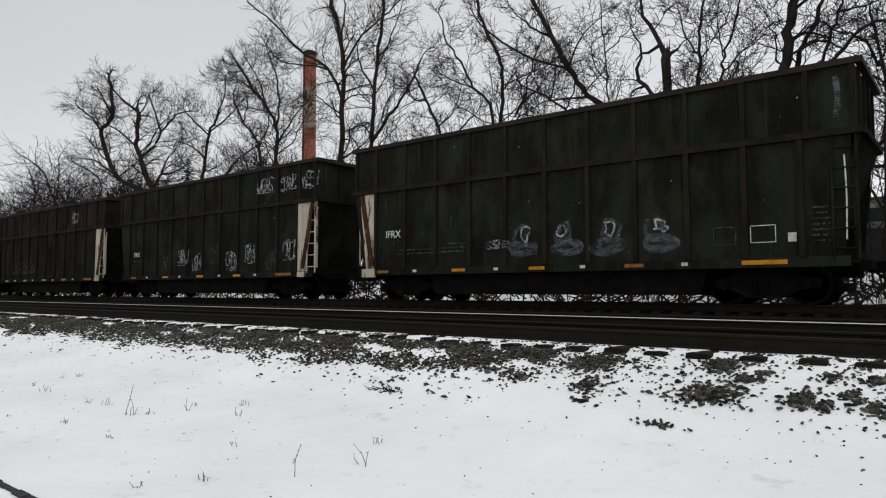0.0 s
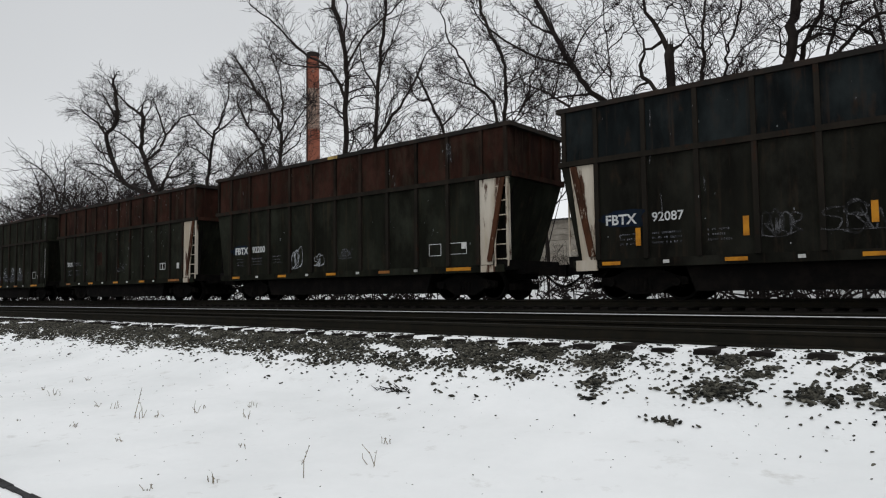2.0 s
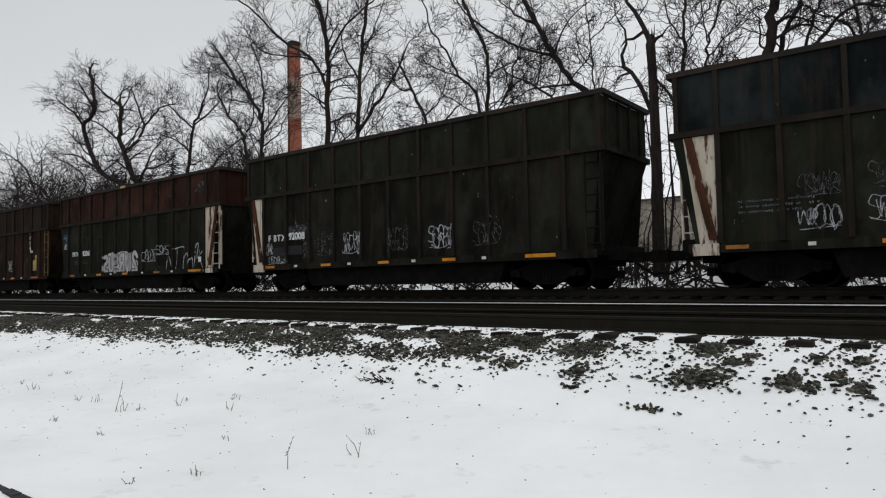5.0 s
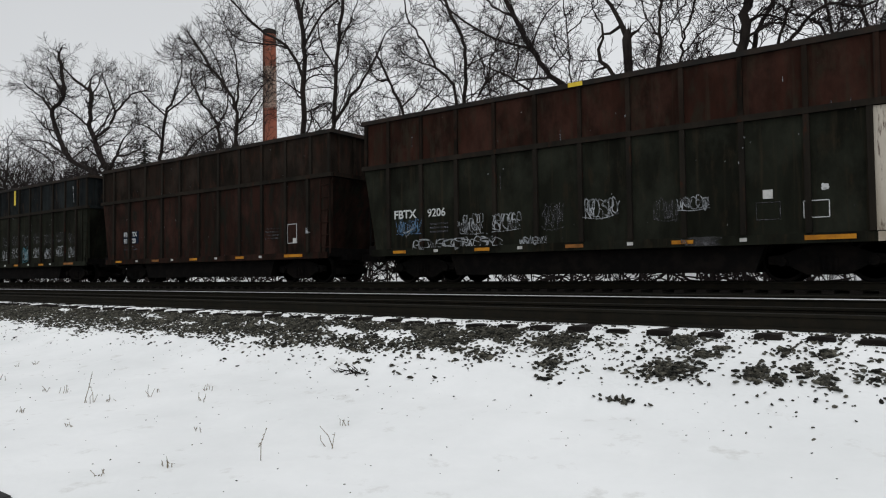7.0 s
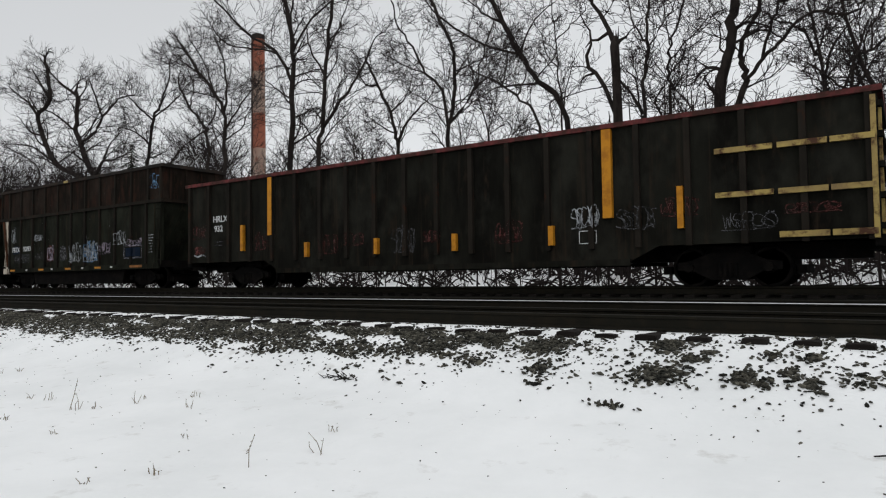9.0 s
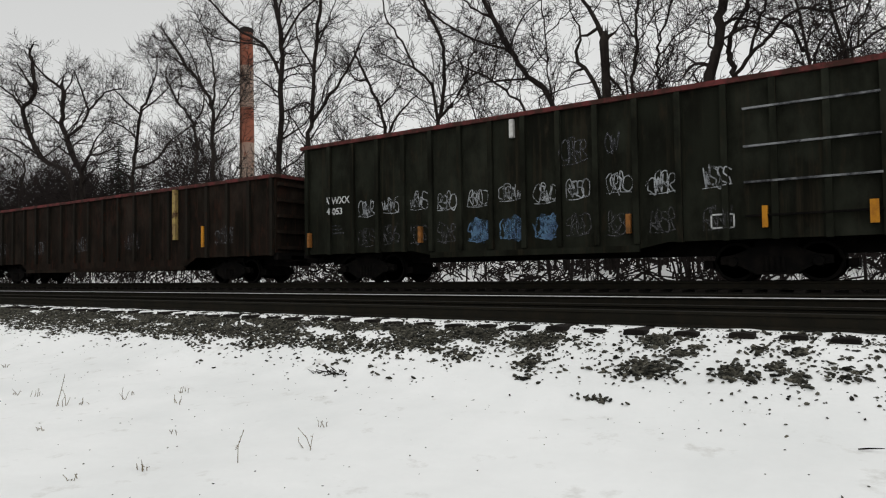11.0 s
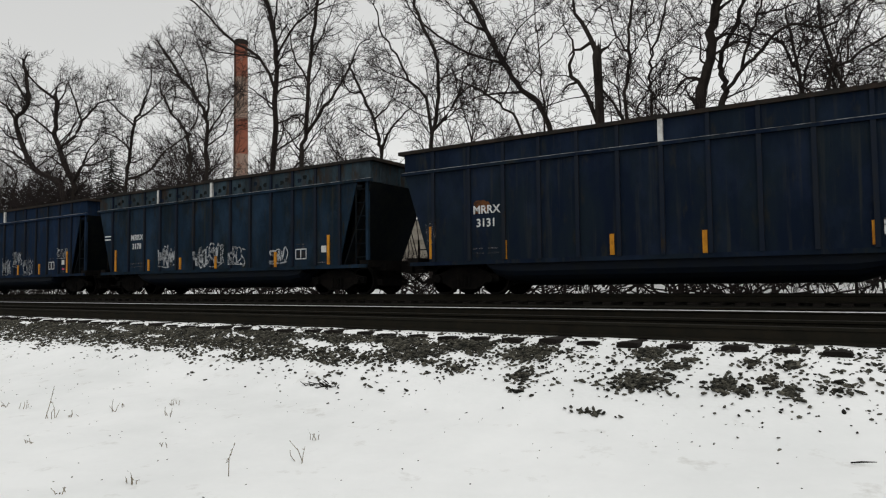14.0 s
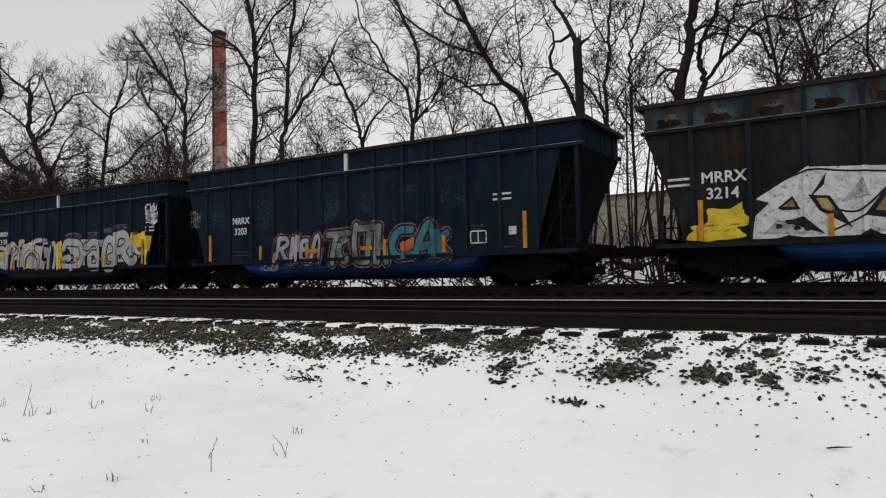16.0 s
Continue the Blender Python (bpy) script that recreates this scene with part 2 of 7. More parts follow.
M_BUFF = material("chalky_blue_paint", (0.034, 0.052, 0.085), (0.022, 0.034, 0.06), 1.5, 0.9, spec=0.03, worn=(.40, .80, 1.6))
M_REFLECT = material("amber_reflector", (0.55, 0.23, 0.015), (0.38, 0.145, 0.012), 3.0, 0.5)
M_REFLECTOR_DULL = material("dull_amber_reflector", (0.30, 0.12, 0.03), (0.16, 0.07, 0.02), 4.0, 0.6)
M_YBAR = material("dirty_yellow_bar", (0.42, 0.31, 0.10), (0.22, 0.15, 0.07), 1.5, 0.7, 0, 0, 1, (1, 1, 1), 0.4, 0.65, (0.07, 0.032, 0.018), 2.6, 0.50, 0.62)
M_WHITETAB = material("white_reflector_tab", (0.6, 0.6, 0.58), (0.45, 0.44, 0.42), 6.0, 0.6)
M_TEALRUST = paint("peeling_teal_car_paint", (0.034, 0.066, 0.085), (0.028, 0.034, 0.038), (0.040, 0.021, 0.014), 0.49)
M_SLATERUST = paint("rust_streaked_slate_car_paint", (0.0125, 0.0168, 0.0168), (0.0155, 0.0158, 0.0142), (0.030, 0.018, 0.013), 0.58)
# Plain dark blue for the rounded bellies.
M_BELLY = material("dark_blue_belly_paint", (0.006, 0.010, 0.018), (0.009, 0.012, 0.015), 1.5, 0.6, spec=0.12)
M_RUSTTINT = material("orange_rust_stain", (0.12, 0.05, 0.022), (0.035, 0.022, 0.018), 7.0, 0.9, spec=0.03)
M_PINKTAB = material("pink_sticker", (0.45, 0.06, 0.12), (0.35, 0.05, 0.09), 6.0, 0.6)
M_RUSTSPOT = material("rust_bloom", (0.030, 0.016, 0.011), (0.017, 0.015, 0.013), 5.0, 0.9, spec=0.03)
# Blue-black for the sloping end sheets and end ladders.
M_ENDDARK = material("blue_black_end_paint", (0.0055, 0.0075, 0.0100), (0.009, 0.011, 0.011), 2.0, 0.92, spec=0.03)
M_DEEPBLUE = material("bright_blue_belly_paint", (0.010, 0.048, 0.16), (0.008, 0.030, 0.095), 1.0, 0.6)
M_LOAD = material("refuse_load", (0.06, 0.05, 0.045), (0.10, 0.03, 0.025), 2.0, 0.95, 0, 0.2, 8.0)
M_REDNET = material("red_load_netting", (0.22, 0.03, 0.03), (0.09, 0.02, 0.02), 1.5, 0.9)


# ---- mesh helpers ----
class MB:
    """Collects boxes, prisms and tubes into one mesh."""

    def __init__(self):
        self.v, self.f = [], []

    def add(self, verts, faces):
        o = len(self.v)
        self.v += verts
        self.f += [tuple(i + o for i in f) for f in faces]
        return self

    def box(self, x0, x1, y0, y1, z0, z1):
        return self.add([(x, y, z) for z in (z0, z1) for y in (y0, y1) for x in (x0, x1)],
                        [(0, 2, 3, 1), (4, 5, 7, 6), (0, 1, 5, 4), (2, 6, 7, 3), (0, 4, 6, 2), (1, 3, 7, 5)])

    def prism(self, outline, y0, y1):
        """An outline of (x, z), counter-clockwise seen from -y, pulled from y0 to y1."""
        k = len(outline)
        vs = [(x, y0, z) for x, z in outline] + [(x, y1, z) for x, z in outline]
        fs = [tuple(range(k)), tuple(range(2 * k - 1, k - 1, -1))]
        fs += [(i, i + k, (i + 1) % k + k, (i + 1) % k) for i in range(k)]
        return self.add(vs, fs)

    def slab(self, a, b, c, d, thick):
        """A plate with corners a b c d, thickened along its normal."""
        a, b, c, d = map(Vector, (a, b, c, d))
        n = (b - a).cross(d - a).normalized() * thick
        vs = [tuple(p) for p in (a, b, c, d)] + [tuple(p - n) for p in (a, b, c, d)]
        return self.add(vs, [(0, 1, 2, 3), (7, 6, 5, 4), (0, 4, 5, 1), (1, 5, 6, 2), (2, 6, 7, 3), (3, 7, 4, 0)])

    def tube(self, pts, radii, n=6, cap=True):
        k = len(pts)
        vs, fs = [], []
        ref = Vector((0.31, 0.17, 0.93))
        for i in range(k):
            p = Vector(pts[i])
            d = (Vector(pts[min(i + 1, k - 1)]) - Vector(pts[max(i - 1, 0)]))
            if d.length < 1e-6:
                d = Vector((0, 0, 1))
            d.normalize()
            if abs(d.dot(ref)) > 0.95:
                ref = Vector((1, 0.1, 0))
            u = d.cross(ref).normalized()
            w = d.cross(u)
            for j in range(n):
                a = 2 * math.pi * j / n
                vs.append(tuple(p + (u * math.cos(a) + w * math.sin(a)) * radii[i]))
        for i in range(k - 1):
            for j in range(n):
                j2 = (j + 1) % n
                fs.append((i * n + j, i * n + j2, i * n + n + j2, i * n + n + j))
        if cap:
            fs.append(tuple(range(n - 1, -1, -1)))
            fs.append(tuple(range((k - 1) * n, k * n)))
        return self.add(vs, fs)

    def mesh(self, name, smooth=False):
        me = bpy.data.meshes.new(name)
        me.from_pydata(self.v, [], self.f)
        if smooth:
            me.polygons.foreach_set("use_smooth", [True] * len(me.polygons))
        me.update()
        return me


def curve_pts(ctrl, n=6):
    """A smooth line through control points."""
    out = []
    k = len(ctrl)
    for i in range(k - 1):
        p0, p1, p2, p3 = ctrl[max(i - 1, 0)], ctrl[i], ctrl[i + 1], ctrl[min(i + 2, k - 1)]
        for j in range(n):
            t = j / n
            out.append(tuple(0.5 * (2 * b + (c - a) * t + (2 * a - 5 * b + 4 * c - d) * t * t + (3 * b - a - 3 * c + d) * t ** 3) for a, b, c, d in zip(p0, p1, p2, p3)))
    out.append(ctrl[-1])
    return out


def thing(name, m, label, category, group=""):
    ob = new(name)
    ob.matrix_basis = m
    return tagged(ob, label, category, group)


def part(name, me, mat, parent, label="", m=None):
    """Links a mesh as one object under a thing or part; the material sits on the object, so meshes can be shared."""
    if isinstance(me, MB):
        me = me.mesh(name)
    ob = new(name, me)
    if not me.materials:
        me.materials.append(mat)
    ob.material_slots[0].link = "OBJECT"
    ob.material_slots[0].material = mat
    ob.parent = parent
    if m is not None:
        ob.matrix_basis = m
    if label:
        ob["label"] = label
    return ob


def solid(name, me, mat, label, category="", kind="", group="", smooth=False):
    if isinstance(me, MB):
        me = me.mesh(name, smooth)
    me.materials.append(mat)
    return tagged(new(name, me), label, category, group, kind)


# ---- ground, tracks ----
GY = [-5.0, 3.5, 4.5, 6.2, 7.9, 8.08, 8.16, 8.5, 8.8, 20.5, 21.5, 23.0, 27.0, 36.0, 60.0]
GZ = [-1.12, -1.12, -1.10, -0.92, -0.330, -0.300, -0.258, -0.250, -0.40, -0.40, -0.25, -0.45, 0.1, 1.25, 1.6]


def ground_z(x, y):
    z = float(np.interp(y, GY, GZ))
    if 8.1 < y < 8.5:
        z += 0.02 * noise.noise((x * 3.1, y * 4.0, 7.0))
    elif y <= 8.1:
        fade = min(1.0, max(0.0, (8.2 - y) / 1.0))
        z += fade * (0.05 * noise.noise((x * 0.35, y * 0.5, 1.0)) + 0.018 * noise.noise((x * 1.6, y * 1.9, 5.0)))
    elif y > 23:
        z += min(1.0, (y - 23) / 4) * 0.25 * noise.noise((x * 0.12, y * 0.12, 2.0))
    return z


def build_ground():
    xs = list(np.concatenate([np.linspace(-1500, -130, 12), np.linspace(-120, -34, 60), np.linspace(-33, 8, 280), np.linspace(9, 60, 30), np.linspace(80, 1500, 12)]))
    ys = list(np.concatenate([np.linspace(-1500, -60, 8), np.linspace(-50, -2, 12), np.linspace(-1.5, 7.8, 80), (7.9, 7.98, 8.04, 8.08, 8.12, 8.16, 8.3, 8.46, 8.52), np.linspace(9, 24, 26), np.linspace(25, 70, 40), np.linspace(80, 1500, 14)]))
    vs = [(float(x), float(y), ground_z(x, y)) for y in ys for x in xs]
    k = len(xs)
    fs = [(j * k + i, j * k + i + 1, (j + 1) * k + i + 1, (j + 1) * k + i) for j in range(len(ys) - 1) for i in range(k - 1)]
    me = bpy.data.meshes.new("ground")
    me.from_pydata(vs, [], fs)
    me.polygons.foreach_set("use_smooth", [True] * len(me.polygons))
    solid("ground", me, M_SNOW, "thin white snow over level ground beside the railway", "", "structure")


TRACKS = [(9.27, -0.055), (13.50, -0.055), (17.72, 0.15)]     # centre line, railhead height
LOWX, HIGHX = -400.0, 260.0


def rail_profile(z):
    """Half of a rail's section, as (y, z) going round it."""
    h = [(-0.075, -0.185), (0.075, -0.185), (0.075, -0.172), (0.012, -0.155), (0.010, -0.05), (0.036, -0.036), (0.036, -0.006),
         (0.028, 0.0), (-0.028, 0.0), (-0.036, -0.006), (-0.036, -0.036), (-0.010, -0.05), (-0.012, -0.155), (-0.075, -0.172)]
    return [(y, zz + z) for y, zz in h]


def build_tracks():
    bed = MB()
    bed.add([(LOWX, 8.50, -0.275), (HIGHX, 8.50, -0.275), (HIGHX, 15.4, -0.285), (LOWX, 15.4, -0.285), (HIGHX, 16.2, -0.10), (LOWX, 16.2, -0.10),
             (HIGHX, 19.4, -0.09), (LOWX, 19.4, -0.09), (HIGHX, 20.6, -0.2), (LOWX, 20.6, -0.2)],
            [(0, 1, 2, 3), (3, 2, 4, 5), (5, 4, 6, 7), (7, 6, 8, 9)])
    solid("ballast_bed", bed, M_BALLAST, "near-black ballast bed under three parallel tracks", "", "structure")
    for c, z in TRACKS:
        for side in (-0.7175, 0.7175):
            prof = rail_profile(z)
            k = len(prof)
            mb = MB()
            mb.add([(x, c + side + y, zz) for x in (LOWX, HIGHX) for y, zz in prof],
                   [(i, i + k, (i + 1) % k + k, (i + 1) % k) for i in range(k)])
            rail = solid("rail", mb, M_RAILSIDE, "long rusty brown steel rail with a worn head", "rail", "", "rails of three tracks")
            shiny = 12 < c + side < 13
            band = ([(-.0368, z - .013)] if shiny else []) + [(-.036, z - .006), (-.028, z + .0012), (-.012, z + .0025), (.012, z + .0025), (.028, z + .0012)]
            k2 = len(band)
            top = MB().add([(x, c + side + y, zz) for x in (LOWX, HIGHX) for y, zz in band], [(i, i + k2, i + 1 + k2, i + 1) for i in range(k2 - 1)])
            part("running_surface", top, M_RAILTOP if shiny else M_RAILDULL, rail, "worn steel running surface")
    # ties of the nearest track, near part one by one
    tie_me = MB()
    sec = [(-.135, -.18), (.135, -.18), (.138, -.04), (.128, -.008), (.03, .0), (-.05, -.004), (-.126, -.009), (-.137, -.045)]
    tie_me.add([(x * k + .004 * math.sin(9 * x + y), y, z) for y, k in ((-1.3, .93), (-1.27, 1.0), (1.3, 1.0)) for x, z in sec],
               [tuple(range(7, -1, -1)), tuple(range(16, 24))] + [(r * 8 + i, r * 8 + (i + 1) % 8, r * 8 + 8 + (i + 1) % 8, r * 8 + 8 + i) for r in (0, 1) for i in range(8)])
    tm = tie_me.mesh("tie")
    tm.materials.append(M_TIE)
    rng = random.Random(4)
    for i in range(130):
        x = 3.34 - i * 0.536
        ob = tagged(new("tie", tm), "weathered dark timber tie with its end bare of snow", "railway tie", "ties of the nearest track")
        ob.matrix_basis = pose(x + rng.uniform(-.05, .05), 9.27 + rng.uniform(-.05, .05), -0.252 + rng.uniform(-.02, .008), 0, 0, rng.uniform(-1.2, 1.2))
    far = MB()
    for c, z in TRACKS:
        for i in range(240):
            x = 30.0 - i * 0.52
            if c < 10 and -64.6 < x < 3.2:
                continue
            far.box(x - .115, x + .115, c - 1.3, c + 1.3, z - .37, z - .19)
    solid("distant_ties", far, M_TIE, "dark timber ties under the farther tracks", "railway ties", "stuff")


def ico():
    """Corners and faces of a twenty-sided pebble."""
    g = (1 + 5 ** .5) / 2
    vs = [Vector(v).normalized() for v in ((-1, g, 0), (1, g, 0), (-1, -g, 0), (1, -g, 0), (0, -1, g), (0, 1, g), (0, -1, -g), (0, 1, -g), (g, 0, -1), (g, 0, 1), (-g, 0, -1), (-g, 0, 1))]
    fs = [(0, 11, 5), (0, 5, 1), (0, 1, 7), (0, 7, 10), (0, 10, 11), (1, 5, 9), (5, 11, 4), (11, 10, 2), (10, 7, 6), (7, 1, 8), (3, 9, 4), (3, 4, 2), (3, 2, 6), (3, 6, 8), (3, 8, 9), (4, 9, 5), (2, 4, 11), (6, 2, 10), (8, 6, 7), (9, 8, 1)]
    return vs, fs


PEBBLES = []
for _seed in range(24):
    _rng = random.Random(_seed)
    _vs, _fs = ico()
    _sq = Vector((_rng.uniform(.9, 1.8), _rng.uniform(.6, 1.0), _rng.uniform(.35, .75)))
    _e = Euler((_rng.uniform(-.5, .5), _rng.uniform(-.5, .5), _rng.uniform(0, 6))).to_matrix()
    PEBBLES.append(([tuple(_e @ Vector([a * s for a, s in zip(v * _rng.uniform(.62, 1.25), _sq)])) for v in _vs], _fs))
CHIPS = []          # plainer pebbles for the far stretch
for _seed in range(24):
    _rng = random.Random(100 + _seed)
    _sq = (_rng.uniform(1.0, 2.0), _rng.uniform(.6, 1.1), _rng.uniform(.4, .8))
    _vs = [(1, 0, 0), (0, 1, 0), (-1, 0, 0), (0, -1, 0), (.2, .1, 1), (0, 0, -1)]
    CHIPS.append(([tuple(a * s * _rng.uniform(.8, 1.2) for a, s in zip(v, _sq)) for v in _vs], [(0, 1, 4), (1, 2, 4), (2, 3, 4), (3, 0, 4), (1, 0, 5), (2, 1, 5), (3, 2, 5), (0, 3, 5)]))


def rock(mb, x, y, z, s, rng):
    vs, fs = (PEBBLES if x > -11 else CHIPS)[rng.randrange(24)]
    a = rng.uniform(0, 6.283)
    ca, sa = math.cos(a) * s, math.sin(a) * s
    mb.add([(x + px * ca - py * sa, y + px * sa + py * ca, z + pz * s) for px, py, pz in vs], fs)


# bare patches on the shoulder: x, y, reach along, reach across, stones
PATCHES = [(-3.78, 7.66, 0.39, 0.27, 300), (-3.58, 7.08, 0.16, 0.17, 75), (-3.48, 6.73, 0.10, 0.06, 24), (-2.29, 7.81, 0.20, 0.21, 160), (-2.22, 7.12, 0.28, 0.19, 230), (-1.99, 7.50, 0.14, 0.10, 50), (-1.39, 7.13, 0.10, 0.17, 85), (-1.20, 7.10, 0.10, 0.12, 30), (-0.98, 7.33, 0.10, 0.14, 45), (-0.79, 7.13, 0.07, 0.11, 40), (-1.81, 7.65, 0.08, 0.08, 26), (-2.52, 6.45, 0.16, 0.05, 18), (-1.20, 7.69, 0.10, 0.09, 20), (-4.48, 7.11, 0.16, 0.09, 26), (-4.80, 7.86, 0.44, 0.24, 150), (-0.83, 7.67, 0.10, 0.09, 30), (-0.40, 7.3, .3, .22, 45), (0.35, 7.3, .4, .25, 80), (1.5, 7.4, .6, .3, 120)]


def build_stones():
    rng = random.Random(11)
    mb = MB()
    n = 0
    while n < 56000:        # dense band below the tie ends, thinning downhill
        x = -4.4 - 66 * rng.random() ** 1.35
        y = 8.0 - abs(rng.gauss(0, 0.60))
        if y < 6.1:
            continue
        streak = noise.noise((x * 1.1 + y * 2.2, y * 3.4 - x * .25, 8.0))      # snow lies in slanting streaks between the stones
        dens = 0.60 + 0.9 * noise.noise((x * 0.5, y * 1.4, 3.0)) + 1.5 * streak - (0.8 if y < 6.95 else 0.0) + (0.30 if x < -10 and y > 7.1 else 0.0)
        edge = max(0.0, min(1.0, (-4.2 - x) / 1.5))
        n += 1
        if rng.random() > dens * edge + 0.03 or (7.90 < y and rng.random() < .35):
            continue
        s = rng.uniform(0.014, 0.034) * (1.0 if x > -18 else 1.25)
        rock(mb, x, y, ground_z(x, y) + s * 0.3, s, rng)
    for px, py, rx, ry, count in PATCHES:
        for i in range(int(count * 1.9)):
            x, y = px + rng.gauss(0, rx * (.45 if i % 3 else .95)), py + rng.gauss(0, ry * (.45 if i % 3 else .8))
            if y > 7.95:
                continue
            s = 0.012 + 0.022 * rng.random() ** 1.4
            rock(mb, x, y, ground_z(x, y) + s * rng.uniform(0.1, 0.6), s, rng)
    for i in range(8000):       # strays poking through the snow
        x, y = 3.0 - 24 * rng.random() ** 1.5, 8.3 - abs(rng.gauss(0, 0.85))
        if y < 5.0 or noise.noise((x * 0.9, y * 1.3, 12.0)) + 0.45 < rng.random() * 0.8:
            continue
        s = (0.007 + 0.025 * rng.random() ** 2.0) * (1.0 if y > 6.6 else .6)
        rock(mb, x, y, ground_z(x, y) + s * 0.2, s, rng)
    for i in range(260):        # specks of litter farther down
        x, y = rng.uniform(-16, 2), rng.uniform(2.6, 6.2)
        s = rng.uniform(0.004, 0.010)
        rock(mb, x, y, ground_z(x, y) + s * 0.2, s, rng)
    solid("ballast_stones", mb, M_STONE, "loose grey ballast stones showing through the snow", "stones", "stuff")


# ---- trees ----
def grow(trunk, twigs, p, d, length, r, depth, rng, spread, droop, tips, fine=.013):
    """One winding limb and, out of it, thinner ones that bend upwards."""
    steps = (9, 7, 6, 4, 3)[min(depth, 4)]
    pts, rad = [Vector(p)], [r]
    d = Vector(d).normalized()
    end = r * (0.5 if depth < 2 else 0.42)
    wob = (0.05, 0.11, 0.16, 0.20, 0.22, 0.22)[depth]
    turn = Vector((rng.gauss(0, wob), rng.gauss(0, wob), rng.gauss(0, wob)))
    for i in range(steps):
        turn = turn * .6 + Vector((rng.gauss(0, wob), rng.gauss(0, wob), rng.gauss(0, wob)))
        d = (d + turn + Vector((0, 0, droop * (0.02, .06, .16, .22, .22, .22)[depth]))).normalized()
        pts.append(pts[-1] + d * (length / steps))
        rad.append(r + (end - r) * (i + 1) / steps)
    target = trunk if depth <= 1 else twigs
    target.tube([tuple(q) for q in pts], rad, 7 if depth == 0 else (5 if depth == 1 else 3), cap=depth == 0)
    if depth >= tips:
        return
    kids = (8, 6, 5, 3, 2)[depth] + rng.randint(0, 2)
    for k in range(kids):
        f = (0.22 if depth else 0.42) + (0.76 if depth else .56) * (k + rng.random()) / kids
        i = min(steps - 1, int(f * steps))
        q = pts[i].lerp(pts[i + 1], f * steps - i)
        base = (pts[i + 1] - pts[i]).normalized()
        side = base.orthogonal().normalized()
        side.rotate(Matrix.Rotation(2.4 * k + rng.uniform(-.7, .7), 3, base))
        ang = radians(rng.uniform(24, 50)) * spread
        dd = base * math.cos(ang) + side * math.sin(ang)
        if dd.z < -0.1:
            dd.z *= 0.3
        grow(trunk, twigs, q, dd, length * rng.uniform(0.42, 0.70) * (1.25 - 0.5 * f), max(fine, (r + (end - r) * f) * rng.uniform(0.42, 0.66)), depth + 1, rng, spread, droop, tips, fine)
    # the limb goes on as a thinner leader
    grow(trunk, twigs, pts[-1], d, length * 0.5, max(fine, end * 0.9), depth + 1, rng, spread, droop, tips, fine)


def tree(x, y, height, r, seed, lean=(0, 0), spread=1.0, droop=0.4, stems=((0.55, 0, 0),), tips=4, fine=.02, label="tall bare grey-brown tree in winter beyond the tracks"):
    rng = random.Random(seed)
    z = ground_z(x, y) - 0.1
    ob = thing("tree", pose(x, y, z), label, "tree", "bare trees beyond the railway")
    tr, tw = MB(), MB()
    for frac, lx, ly in stems:
        d = Vector((lean[0] + lx, lean[1] + ly, 1.0))
        grow(tr, tw, (lx * 0.3, ly * 0.3, 0), d, height * frac, r * (1.0 if len(stems) == 1 else 0.8), 0, rng, spread, droop, tips, fine)
    part("trunk", tr.mesh("trunk", True), M_BARK, ob)
    part("crown", tw.mesh("crown"), M_TWIG, ob, "crown of fine bare twigs")
    return ob


